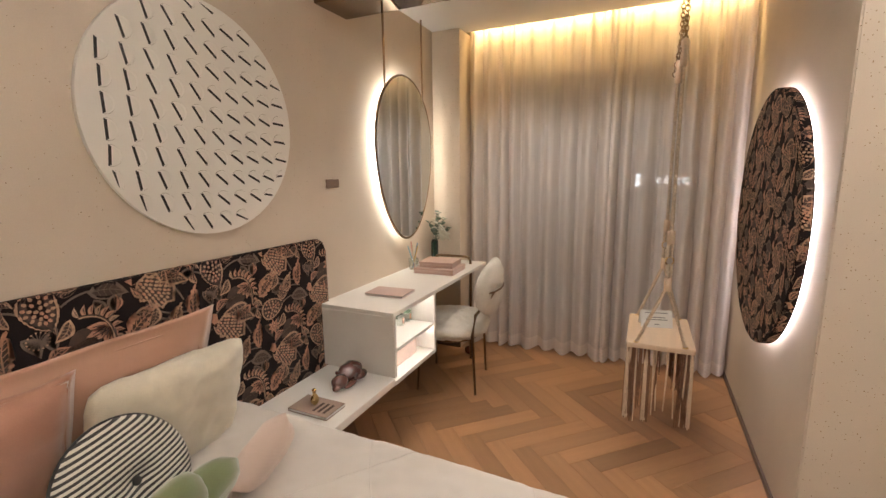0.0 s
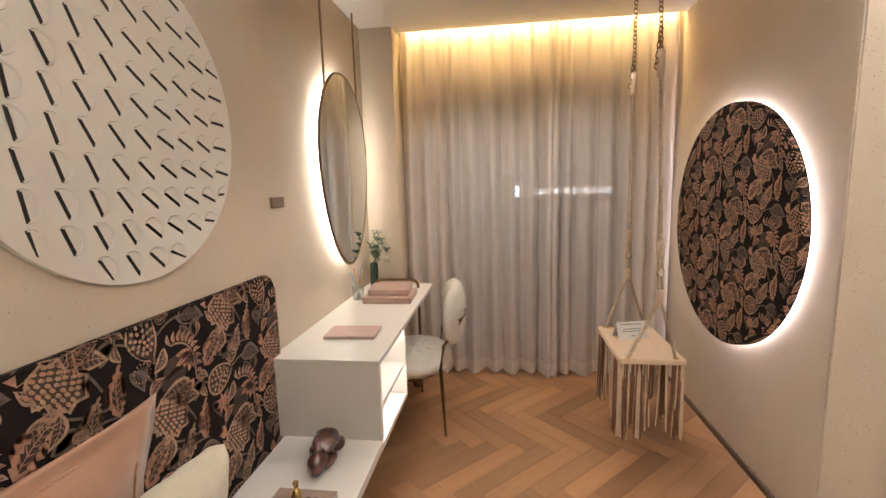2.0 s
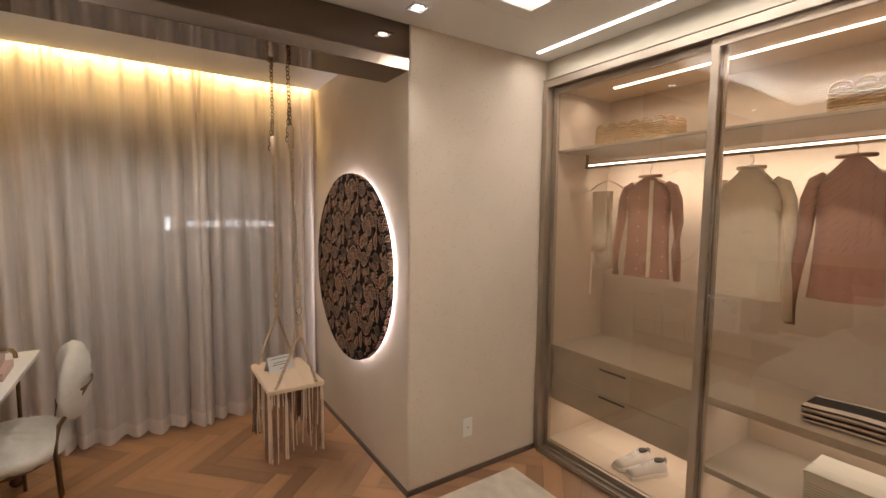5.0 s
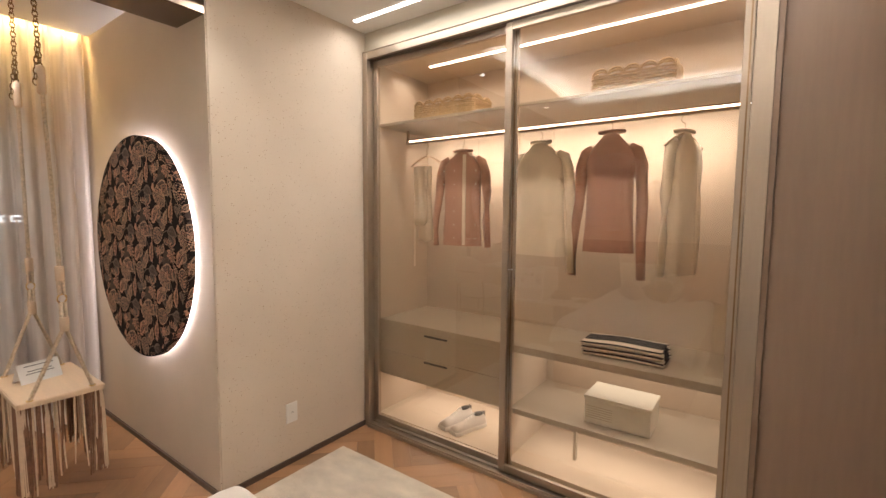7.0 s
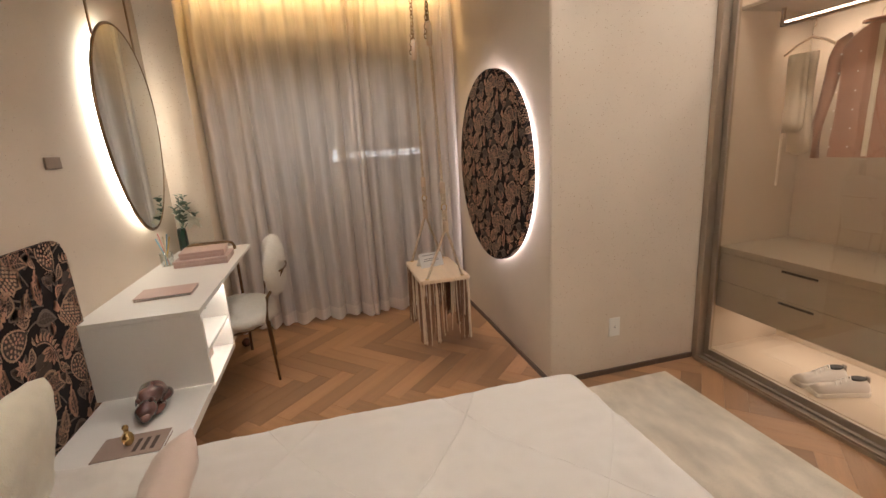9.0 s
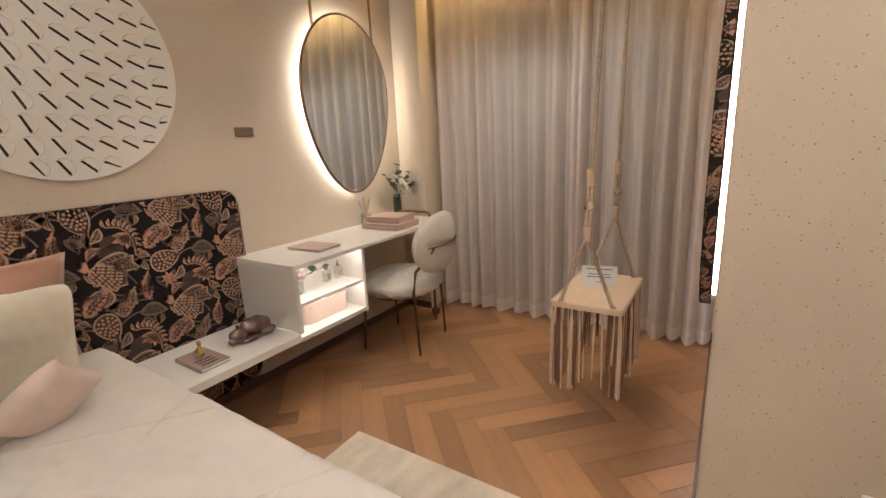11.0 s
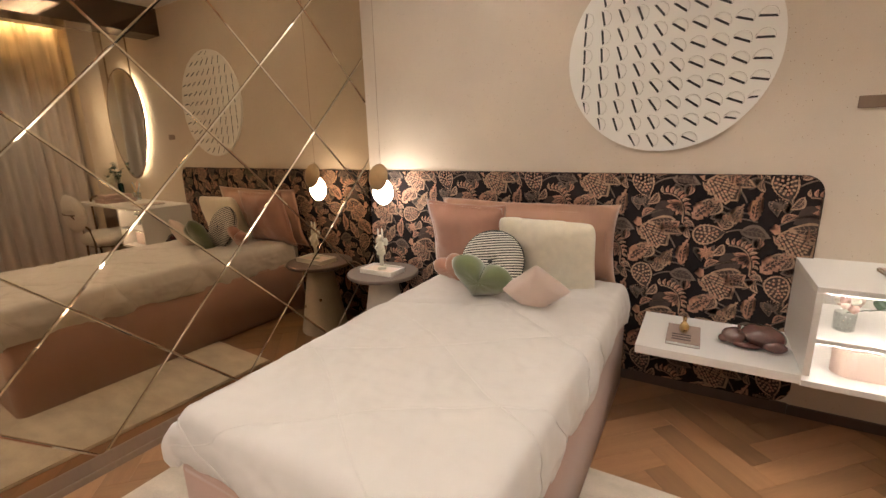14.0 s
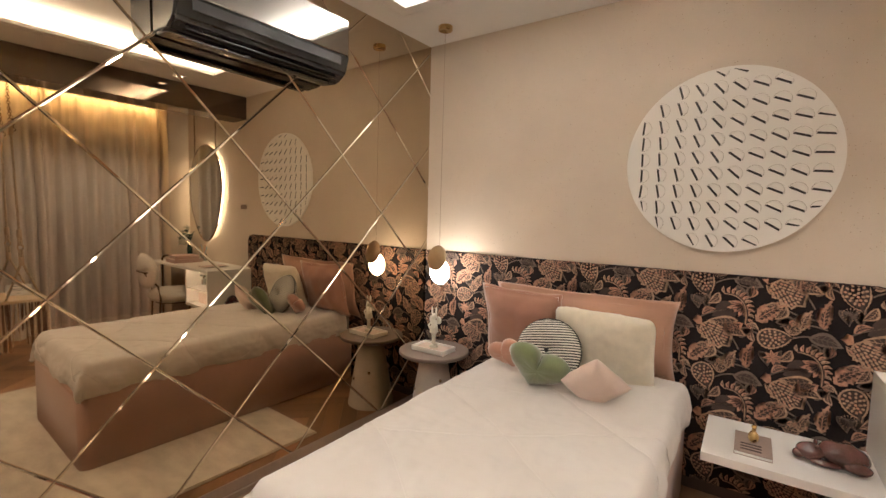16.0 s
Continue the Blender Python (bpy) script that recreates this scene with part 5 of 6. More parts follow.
def slide_door(y0, y1, x):
    d = part("door", wbox((x, x + 0.022, y0, y0 + 0.036, 0.035, 2.425), (x, x + 0.022, y1 - 0.036, y1, 0.035, 2.425), (x, x + 0.022, y0 + 0.036, y1 - 0.036, 0.035, 0.075), (x, x + 0.022, y0 + 0.036, y1 - 0.036, 2.385, 2.425), bevel=0.002), FRAME, wd, "sliding door frame in champagne aluminium")
    gm = bmesh.new()
    gm.faces.new([gm.verts.new((x + 0.010 - XR, yy - WY0, zz)) for yy, zz in ((y0 + 0.034, 0.073), (y1 - 0.034, 0.073), (y1 - 0.034, 2.387), (y0 + 0.034, 2.387))])
    g = part("glass", gm, CLOSETGLASS, d, "bronze-tinted glass")
    g.visible_shadow = False
    part("edge_pull", wbox((x - 0.006, x - 0.0005, y0 + 0.010, y0 + 0.016, 0.036, 2.424)), BRONZE, d, "slim dark pull strip")


slide_door(0.815, WY1 - 0.032, XR + 0.034)
slide_door(WY0 + 0.059, 0.872, XR + 0.002)
# carcass
IX = XR + 0.085
part("side_panel", wbox((IX, 2.14, WY1 - 0.028, WY1 - 0.010, 0.03, 2.44)), CLOSETIN, wd)
part("side_panel", wbox((IX, 2.14, WY0, WY0 + 0.02, 0.03, 2.44)), CLOSETIN, wd)
part("side_panel", wbox((IX + 0.02, 2.12, 0.855, 0.875, 0.0605, 0.6855)), CLOSETIN, wd, "divider under the long shelf")
part("back_panel", wbox((2.12, 2.138, WY0 + 0.021, WY1 - 0.029, 0.03, 2.44)), CLOSETIN, wd)
part("bottom_panel", wbox((IX, 2.119, WY0 + 0.021, WY1 - 0.029, 0.03, 0.06)), CLOSETIN, wd)
part("top_panel", wbox((IX, 2.119, WY0 + 0.021, WY1 - 0.029, 2.42, 2.44)), CLOSETIN, wd)
part("shelf", wbox((IX + 0.01, 2.119, WY0 + 0.021, WY1 - 0.029, 0.686, 0.726), bevel=0.002), TAUPE, wd, "long taupe shelf")
part("shelf", wbox((IX + 0.01, 2.119, WY0 + 0.021, 0.8545, 0.335, 0.365), bevel=0.002), TAUPE, wd, "low taupe shelf")
part("shelf", wbox((IX + 0.01, 2.119, WY0 + 0.021, WY1 - 0.029, 2.020, 2.038), bevel=0.002), TAUPE, wd, "high shelf")
part("shelf_support", wbox((1.80, 1.83, 0.54, 0.555, 0.0605, 0.3345)), TAUPE, wd)
for z0, z1 in ((0.345, 0.512), (0.515, 0.685)):
    dr = part("drawer", wbox((IX + 0.012, 2.10, 0.8765, WY1 - 0.030, z0, z1), bevel=0.002), TAUPE, wd, "taupe drawer front")
    part("finger_pull", wbox((IX + 0.008, IX + 0.0118, 1.29, 1.47, z1 - 0.024, z1 - 0.012)), BLACK, dr, "dark recessed pull")
part("hanging_rail", wbox((1.80, 1.825, WY0 + 0.022, 1.80, 1.925, 1.955), bevel=0.002), BRONZE, wd, "dark bronze hanging rail")
part("rail_bracket", wbox((1.806, 1.819, 1.785, 1.80, 1.9555, 2.0195)), BRONZE, wd)
part("light_strip", wbox((1.797, 1.7995, WY0 + 0.03, 1.77, 1.939, 1.948)), LED_PINK, wd, "white light strip on the rail")
part("light_strip", wbox((1.80, 1.815, WY0 + 0.03, 1.60, 2.412, 2.4195)), LED_PINK, wd, "white light strip under the top")
part("light_strip", wbox((2.095, 2.105, WY0 + 0.03, 0.85, 0.678, 0.6855)), LED_PINK, wd, "hidden light strip under the shelf")
part("light_strip", wbox((2.085, 2.095, 0.88, WY1 - 0.04, 0.337, 0.3445)), LED_PINK, wd, "hidden light strip under the drawers")
structure("closet_end_panel", boxes((XR - 0.004, XR + 0.05, YM - 0.10, WY0 - 0.03, 0.0, ZC - 0.001), bevel=0.002), TAUPE_DARK, "taupe end panel beside the wardrobe")
structure("trim", boxes((XR - 0.02, XR - 0.0, WY0 - 0.029, WY0 - 0.011, 0.0, ZC - 0.001)), TAUPE_DARK, "slim brown upright")
area("closet_light_top", (1.82, 0.8, 2.405), (1.90, 0.8, 0), 2.0, 0.10, 3.8, PINK)
area("closet_light_rail", (1.835, 0.8, 1.93), (2.12, 0.8, 1.72), 1.95, 0.05, 4.2, PINK, 130)
area("closet_light_low", (1.90, 0.30, 0.684), (1.91, 0.30, 0), 1.0, 0.38, 1.1, PINK)
area("closet_light_base", (1.88, 0.30, 0.333), (1.89, 0.30, 0), 1.0, 0.40, 2.0, PINK)
area("closet_light_shoes", (1.88, 1.35, 0.336), (1.89, 1.35, 0), 0.9, 0.40, 1.2, PINK)


def hanger(parent):
    pts = [(0, -0.135, -0.025), (0, -0.07, 0.015), (0, 0, 0.042), (0, 0.07, 0.015), (0, 0.135, -0.025)]
    part("hanger", tube(bmesh.new(), pts, 0.006, 8), SEATWOOD, parent, "wooden hanger", smooth=True)
    hook = [(0, 0, 0.05), (0, 0, 0.085)] + [(0.020 * math.sin(a), 0, 0.108 - 0.020 * math.cos(a)) for a in (radians(q) for q in range(10, 260, 25))]
    part("hanger_hook", tube(bmesh.new(), hook, 0.002, 6), BRONZE, parent, smooth=True)


def garment(label, y, zc, w, h, sleeve, material, turn=0.0, pearls=False, neck=0.0, x=1.81, flare=0.0):
    th = thing("sweater", label, "clothes", "clothes on hangers", (x, y, zc))
    hanger(th)
    n, m = 26, 22
    bm = bmesh.new()
    rings = []
    for i in range(m + 1):
        v = i / m
        half = w / 2 * (0.34 + 0.40 * min(1, v / 0.10) ** 0.6) * (1 - 0.10 * math.sin(math.pi * v) + flare * v)
        z = 0.045 + neck * (1 - min(1, v / 0.08)) - h * v
        dep = 0.018 + 0.028 * min(1, v / 0.12)
        ring_ = []
        for k in range(n):
            t = 2 * math.pi * k / n
            fold = 0.007 * math.sin(5 * t + 2 * v + y * 9) * v + 0.005 * noise.noise(Vector((k * 0.5, v * 6, y * 5)))
            ring_.append(bm.verts.new((dep * math.sin(t) + fold, half * math.copysign(abs(math.cos(t)) ** 0.7, math.cos(t)), z - (0.05 * (abs(math.cos(t)) ** 2) * (1 - v) if v < 0.3 else 0))))
        rings.append(ring_)
    for a, b in zip(rings, rings[1:]):
        for k in range(n):
            bm.faces.new((a[k], a[(k + 1) % n], b[(k + 1) % n], b[k]))
    part("body", bm, material, th, smooth=True)
    for s in (-1, 1):
        sb = bmesh.new()
        pts = [(0, s * w * 0.26, 0.004), (0, s * w * 0.35, -0.025), (0.0, s * w * 0.415, -0.10), (0.006, s * w * 0.455, -sleeve * 0.40), (-0.012, s * w * (0.485 + 0.03 * s), -sleeve * 0.70), (0.004, s * w * (0.50 + 0.02 * s), -sleeve)]
        tube(sb, pts, 0.030, 14, taper=[0.6, 1.1, 1.15, 1.0, 0.82, 0.70])
        for v in sb.verts:
            v.co.x *= 0.62
            v.co.y += 0.006 * noise.noise(v.co * 16)
        part("sleeve", sb, material, th, smooth=True)
    part("collar", tube(bmesh.new(), [(0.022 * math.sin(a), 0.062 * math.cos(a), 0.048 + neck) for a in (2 * math.pi * k / 18 for k in range(18))], 0.009, 6, True), material, th, smooth=True)
    if pearls:
        pb = bmesh.new()
        for r in range(6):
            for c in range(4):
                ball(pb, (-0.046, (c - 1.5) * w * 0.2, -0.08 - r * 0.085), 0.0045, 6, 4)
        part("pearl", pb, PEARL, th, "rows of small pearls", kind="stuff")
        part("placket", boxes((-0.053, -0.046, -0.045, -0.022, -h + 0.05, 0.02), bevel=0.002), KNIT_CREAM, th, "pale button band")
    th.rotation_euler = (0, 0, radians(turn))
    return th


garment("pink knitted cardigan with pearls on a wooden hanger", 1.33, 1.80, 0.37, 0.60, 0.56, KNIT_PINK, 8, True)
garment("cream round-neck blouse on a hanger", 0.80, 1.79, 0.42, 0.62, 0.66, KNIT_CREAM, -6, neck=0.02, flare=0.1)
garment("rose ribbed turtleneck sweater on a hanger", 0.41, 1.80, 0.35, 0.59, 0.68, KNIT_ROSE, 4, neck=0.03)
garment("cream long-sleeved top turned sideways on a hanger", 0.075, 1.80, 0.24, 0.68, 0.64, KNIT_CREAM, 62)
tr = thing("trousers", "cream trousers folded over a hanger", "clothes", "clothes on hangers", (1.83, 1.64, 1.80))
hanger(tr)
bm = bmesh.new()
for x0, y0, y1, z1, w_ in ((0.0, -0.045, 0.080, -0.54, 0.5), (-0.026, -0.02, 0.090, -0.42, 2.0)):
    g_ = [[bm.verts.new((x0 + sd * (0.011 + 0.004 * math.sin(k * 0.9 + w_)) * (1 if 0 < k < 12 else 0.2), y0 + (y1 - y0) * (k / 12 + 0.10 * math.sin(r * 0.5 + w_) * r / 8) , -0.03 + (z1 + 0.03) * r / 8 + 0.012 * math.sin(k * 0.7 + w_) * (r == 8))) for sd, k in [(1, k) for k in range(13)] + [(-1, k) for k in range(12, -1, -1)]] for r in range(9)]
    for p, q in zip(g_, g_[1:]):
        for k in range(26):
            bm.faces.new((p[k], p[(k + 1) % 26], q[(k + 1) % 26], q[k]))
    bm.faces.new(g_[0])
    bm.faces.new(g_[-1][::-1])
part("trouser_leg", bm, KNIT_CREAM, tr, smooth=True)
part("belt", boxes((-0.03, -0.018, 0.078, 0.088, -0.72, -0.30), bevel=0.002), KNIT_CREAM, tr, "hanging cream belt")


def basket(y0, y1, z, label):
    th = thing("basket", label, "basket", "wicker baskets", (1.86, y0, z))
    L, Dp, H = y1 - y0, 0.22, 0.13
    rows = 9
    for nm, (ax, ay, bx, by) in (("front", (-Dp / 2, 0, -Dp / 2, L)), ("back", (Dp / 2, 0, Dp / 2, L)), ("end", (-Dp / 2, 0, Dp / 2, 0)), ("end", (-Dp / 2, L, Dp / 2, L))):
        bm = bmesh.new()
        ln = math.hypot(bx - ax, by - ay)
        nn = max(8, int(ln / 0.016))
        for r in range(rows):
            pts = [(ax + (bx - ax) * k / nn + (0.004 if (k + r) % 2 else -0.004) * (1 if ax == bx else 0), ay + (by - ay) * k / nn + (0.004 if (k + r) % 2 else -0.004) * (0 if ax == bx else 1), 0.008 + r * 0.013) for k in range(nn + 1)]
            tube(bm, pts, 0.006, 5)
        sc = max(2, int(ln / 0.075))
        for q in range(sc):
            c = (q + 0.5) / sc
            pts = [(ax + (bx - ax) * (c + 0.46 / sc * math.cos(a)), ay + (by - ay) * (c + 0.46 / sc * math.cos(a)), 0.118 + 0.028 * math.sin(a)) for a in (math.pi * k / 8 for k in range(9))]
            tube(bm, pts, 0.006, 5)
            pts2 = [(p[0], p[1], 0.118 + (p[2] - 0.118) * 0.5) for p in pts]
            tube(bm, pts2, 0.006, 5)
        part("wicker_" + nm, bm, WICKER, th, smooth=True)
    part("base", boxes((-Dp / 2, Dp / 2, 0, L, 0.0, 0.006)), WICKER, th)


basket(1.22, 1.68, 2.038, "long woven wicker basket with a scalloped rim on the high shelf")
basket(0.12, 0.50, 2.038, "woven wicker basket with a scalloped rim on the high shelf")
kn = thing("folded_sweater", "folded black and cream striped knit on the shelf", "clothes", at=(1.78, 0.285, 0.727))
for lay in range(3):
    N, M = 22, 30
    for st_ in range(N // 2):
        bm = bmesh.new()
        grid = []
        for i in (0, 1, 2):
            a = 2 * math.pi * (2 * st_ + i) / N
            px = math.copysign(abs(math.cos(a)) ** 0.45, math.cos(a)) * (0.118 - 0.004 * lay)
            pz = math.copysign(abs(math.sin(a)) ** 0.8, math.sin(a)) * 0.0125
            grid.append([bm.verts.new((px + 0.012 * math.sin(3.4 * j / M + lay), -0.19 + 0.38 * j / M + 0.006 * lay, 0.0135 + 0.0255 * lay + pz * (0.35 + 0.65 * math.sin(math.pi * min(max(j / M, 0.06), 0.94)) ** 0.3) + 0.003 * math.sin(7 * j / M + lay * 2) * (lay == 2))) for j in range(M + 1)])
        for p, q in zip(grid, grid[1:]):
            for j in range(M):
                bm.faces.new((p[j], p[j + 1], q[j + 1], q[j]))
        part("stripe", bm, (KNIT_CREAM if st_ % 2 else FABRIC), kn, "knitted stripe", smooth=True)
CARTON = mat("cream_carton", (0.60, 0.56, 0.47, 1), 0.7, vary=0.03, bump=0.03)
gb = thing("gift_box", "low cream paper box with fine lines on the shelf", "box", at=(1.79, 0.30, 0.366))
part("box_body", boxes((-0.11, 0.11, -0.16, 0.16, 0, 0.125), bevel=0.003), CARTON, gb)
part("lid", boxes((-0.114, 0.114, -0.164, 0.164, 0.1255, 0.145), bevel=0.002), CARTON, gb)
for k in range(6):
    part("printed_line", boxes((-0.1112, -0.1102, 0.02, 0.15, 0.03 + k * 0.012, 0.033 + k * 0.012)), TAUPE, gb)


def shoe(y, x, turn):
    th = thing("sneaker", "cream leather sneaker on the wardrobe floor", "shoe", "pair of sneakers", (x, y, 0.061))
    sole, up = bmesh.new(), bmesh.new()
    prof = [(-0.13, 0.036), (-0.10, 0.044), (-0.04, 0.038), (0.02, 0.034), (0.07, 0.037), (0.11, 0.036), (0.13, 0.024)]
    out = [(px, w) for px, w in prof] + [(px, -w) for px, w in prof[::-1]]
    prism(sole, out, 0.0, 0.022, "z")
    bmesh.ops.bevel(sole, geom=[e for e in sole.edges if e.calc_length() > 0.001 and all(v.co.z > 0.02 for v in e.verts)], offset=0.003, segments=1, affect="EDGES")
    part("sole", sole, WHITE, th, smooth=False)
    hs = [0.028, 0.045, 0.060, 0.085, 0.095, 0.088, 0.062]
    rows = []
    for (px, w), hh in zip(prof, hs):
        rows.append([up.verts.new((px * 0.97, w * 0.93 * math.cos(a), 0.0225 + 0.72 * hh * math.sin(a) * (1 - 0.12 * abs(math.cos(a))))) for a in (math.pi * k / 12 for k in range(13))])
    for a, b in zip(rows, rows[1:]):
        for k in range(12):
            up.faces.new((a[k], a[k + 1], b[k + 1], b[k]))
    up.faces.new(rows[0]); up.faces.new(rows[-1][::-1])
    part("upper", up, LINEN, th, smooth=True)
    part("opening", ball(bmesh.new(), (0.075, 0, 0.086), (0.040, 0.024, 0.010), 16, 8), BLACK, th, "dark shoe opening", smooth=True)
    for k in range(4):
        part("lace", tube(bmesh.new(), [(-0.035 + k * 0.022, -0.017, 0.060 + k * 0.008), (-0.030 + k * 0.022, 0, 0.076 + k * 0.008), (-0.035 + k * 0.022, 0.017, 0.060 + k * 0.008)], 0.0035, 6), PAPER, th)
    part("heel_tab", boxes((0.118, 0.128, -0.012, 0.012, 0.05, 0.095), bevel=0.003), GREYFAB, th)
    th.rotation_euler = (0, 0, radians(turn))


shoe(1.33, 1.77, -14)
shoe(1.22, 1.75, -20)

# ---------------------------------------------------------------- swing
SX, SY = 0.0, 2.612
sw = thing("swing", "pale wooden indoor swing seat hung on braided cotton ropes with fringe", "swing", at=(SX, SY, 0.60))
bm = prism(bmesh.new(), rounded(-0.162, 0.162, -0.268, 0.268, 0.02, 4), -0.024, 0.0, "z")
bmesh.ops.bevel(bm, geom=[e for e in bm.edges if all(v.co.z > -0.001 for v in e.verts)], offset=0.004, segments=2, affect="EDGES")
part("seat", bm, SEATWOOD, sw)


def braid(bm, p0, p1, r, pitch=0.026, strands=3, n=5):
    p0, p1 = Vector(p0), Vector(p1)
    d = p1 - p0
    L = d.length
    d.normalize()
    s = d.cross(Vector((1, 0.3, 0))).normalized()
    u = s.cross(d)
    m = max(6, int(L / pitch * 6))
    for q in range(strands):
        pts = []
        for k in range(m + 1):
            a = 2 * math.pi * (k / 6 + q / strands)
            pts.append(p0 + d * (L * k / m) + s * (math.cos(a) * r * 0.75) + u * (math.sin(2 * a) * r * 0.55))
        tube(bm, pts, r * 0.55, n)
    return bm


def chain(bm, p0, p1, link=0.030):
    p0, p1 = Vector(p0), Vector(p1)
    n = int((p1 - p0).length / (link * 0.78))
    for k in range(n):
        c = p0 + (p1 - p0) * ((k + 0.5) / n)
        a = (k % 2) * math.pi / 2 + 0.3
        pts = []
        for j in range(12):
            t = 2 * math.pi * j / 12
            w, h = 0.0105 * math.cos(t), link * 0.5 * math.sin(t)
            pts.append(c + Vector((w * math.cos(a), w * math.sin(a), h)))
        tube(bm, pts, 0.0030, 5, True)
    return bm


for y, ky, zr in ((-0.245, 2.53 - SY, -0.295), (0.245, 2.92 - SY, 0.262)):
    top = (0.02, ky, 2.0 - 0.005)
    kn_ = (0.01, zr, 0.335)
    f = lambda z: (0.01 + 0.01 * z / 2.0, zr + (ky - zr) * (z - 0.335) / 1.66, z)
    for x in (-0.115, 0.115):
        part("braided_cord", braid(bmesh.new(), (x, y, 0.0), (kn_[0] + math.copysign(0.008, x), kn_[1], kn_[2] - 0.03), 0.0095), ROPE, sw, smooth=True)
        part("eyelet", tube(bmesh.new(), [(x + 0.011 * math.cos(a), y + 0.011 * math.sin(a), 0.002) for a in (2 * math.pi * k / 16 for k in range(16))], 0.003, 6, True), GOLD, sw, "brass eyelet", smooth=True)
    part("leather_cuff", lathe(bmesh.new(), [(0.016, -0.033), (0.018, -0.030), (0.018, 0.030), (0.016, 0.033)], 20, f(0.335)), SEATWOOD, sw, "cream wrapped leather cuff", smooth=True)
    for o in (-0.008, 0.008):
        a, b = f(0.368), f(0.432)
        part("braided_cord", braid(bmesh.new(), (a[0] + o, a[1], a[2]), (b[0] + o, b[1], b[2]), 0.009), ROPE, sw, smooth=True)
    c = f(0.450)
    part("ring", tube(bmesh.new(), [(c[0] + 0.020 * math.cos(a) * 0.9, c[1] + 0.020 * math.cos(a) * 0.3, c[2] + 0.021 * math.sin(a)) for a in (2 * math.pi * k / 24 for k in range(24))], 0.004, 8, True), GOLD, sw, "gold ring", smooth=True)
    for o in (-0.008, 0.008):
        a, b = f(0.468), f(0.532)
        part("braided_cord", braid(bmesh.new(), (a[0] + o, a[1], a[2]), (b[0] + o, b[1], b[2]), 0.009), ROPE, sw, smooth=True)
    part("leather_cuff", lathe(bmesh.new(), [(0.015, -0.034), (0.0175, -0.031), (0.0175, 0.031), (0.015, 0.034)], 20, f(0.565)), SEATWOOD, sw, "cream wrapped leather cuff", smooth=True)
    part("braided_cord", braid(bmesh.new(), f(0.598), f(1.40), 0.0095, 0.030), ROPE, sw, "long braided cotton rope", smooth=True)
    part("rope_sleeve", lathe(bmesh.new(), [(0.012, -0.07), (0.018, -0.06), (0.018, 0.05), (0.012, 0.06)], 14, f(1.45)), SEATWOOD, sw, "cream fabric sleeve", smooth=True)
    part("chain", chain(bmesh.new(), f(1.50), top), BRONZE, sw, "aged brass chain", smooth=True)
    hp = (f(1.42)[0] - 0.022, f(1.42)[1])
    part("chain", chain(bmesh.new(), (hp[0], hp[1], 1.42), (f(1.62)[0], f(1.62)[1], 1.62)), BRONZE, sw, "loose end of the brass chain", smooth=True)
    part("ceiling_hook", tube(bmesh.new(), [(top[0], ky, 1.999), (top[0], ky, 1.985), (top[0] + 0.012, ky, 1.972), (top[0] + 0.008, ky, 1.958), (top[0] - 0.008, ky, 1.958), (top[0] - 0.012, ky, 1.966)], 0.004, 8), BRONZE, sw, smooth=True)
    part("hook_plate", lathe(bmesh.new(), [(0.026, 1.994), (0.026, 2.0)], 16, (top[0], ky, 0)), BRONZE, sw)

rnd = random.Random(11)
def fringe(x0, y0, x1, y1, n, length):
    light, dark = bmesh.new(), bmesh.new()
    for k in range(n):
        q = (k + rnd.random() * 0.7) / n
        x, y = x0 + (x1 - x0) * q, y0 + (y1 - y0) * q
        L = length * (1 - 0.10 * rnd.random()) * (1.0 if q < 0.16 or q > 0.84 else 0.86)
        if 0.16 < q < 0.84 and rnd.random() < 0.62:
            continue
        b = light if rnd.random() < 0.38 else dark
        wob_ = rnd.uniform(-0.012, 0.012)
        tube(b, [(x, y, -0.022), (x + wob_ * 0.4, y + wob_ * 0.3, -0.022 - L * 0.5), (x + wob_, y - wob_, -0.022 - L)], 0.0042, 4, taper=[1, 1.15, 0.7])
    return light, dark


for a in ((-0.150, -0.245, 0.150, -0.245), (-0.150, 0.245, 0.150, 0.245), (-0.155, -0.24, -0.155, 0.24), (0.155, -0.24, 0.155, 0.24)):
    li, dk = fringe(*a, 44, 0.44)
    part("fringe", li, LACE, sw, "long cream cotton fringe", kind="stuff")
    part("fringe", dk, COCOA, sw, "long cocoa brown fringe", kind="stuff")
for x, y in ((-0.15, -0.245), (0.15, -0.245), (-0.15, 0.245), (0.15, 0.245), (-0.06, -0.25), (0.155, -0.02)):
    bm = bmesh.new()
    for k in range(9):
        a = k * 0.7
        tube(bm, [(x, y, -0.022), (x + 0.007 * math.cos(a), y + 0.007 * math.sin(a), -0.10), (x + 0.010 * math.cos(a), y + 0.010 * math.sin(a), -0.43 - 0.02 * math.sin(k * 3.1))], 0.003, 5)
    part("tassel", bm, LACE, sw, "thick cream tassel")
    bm = bmesh.new()
    for k in range(10):
        a = k * 0.63
        tube(bm, [(x * 0.93, y * 0.96, -0.022), (x * 0.93 + 0.013 * math.cos(a), y * 0.96 + 0.013 * math.sin(a), -0.12), (x * 0.93 + 0.016 * math.cos(a), y * 0.96 + 0.016 * math.sin(a), -0.42 - 0.02 * math.sin(k * 2.3))], 0.0045, 4)
    part("tassel", bm, COCOA, sw, "thick cocoa brown tassel")
cd = thing("notice_card", "white folded notice card standing on the swing seat", "card", at=(-0.015, 2.665, 0.6005))
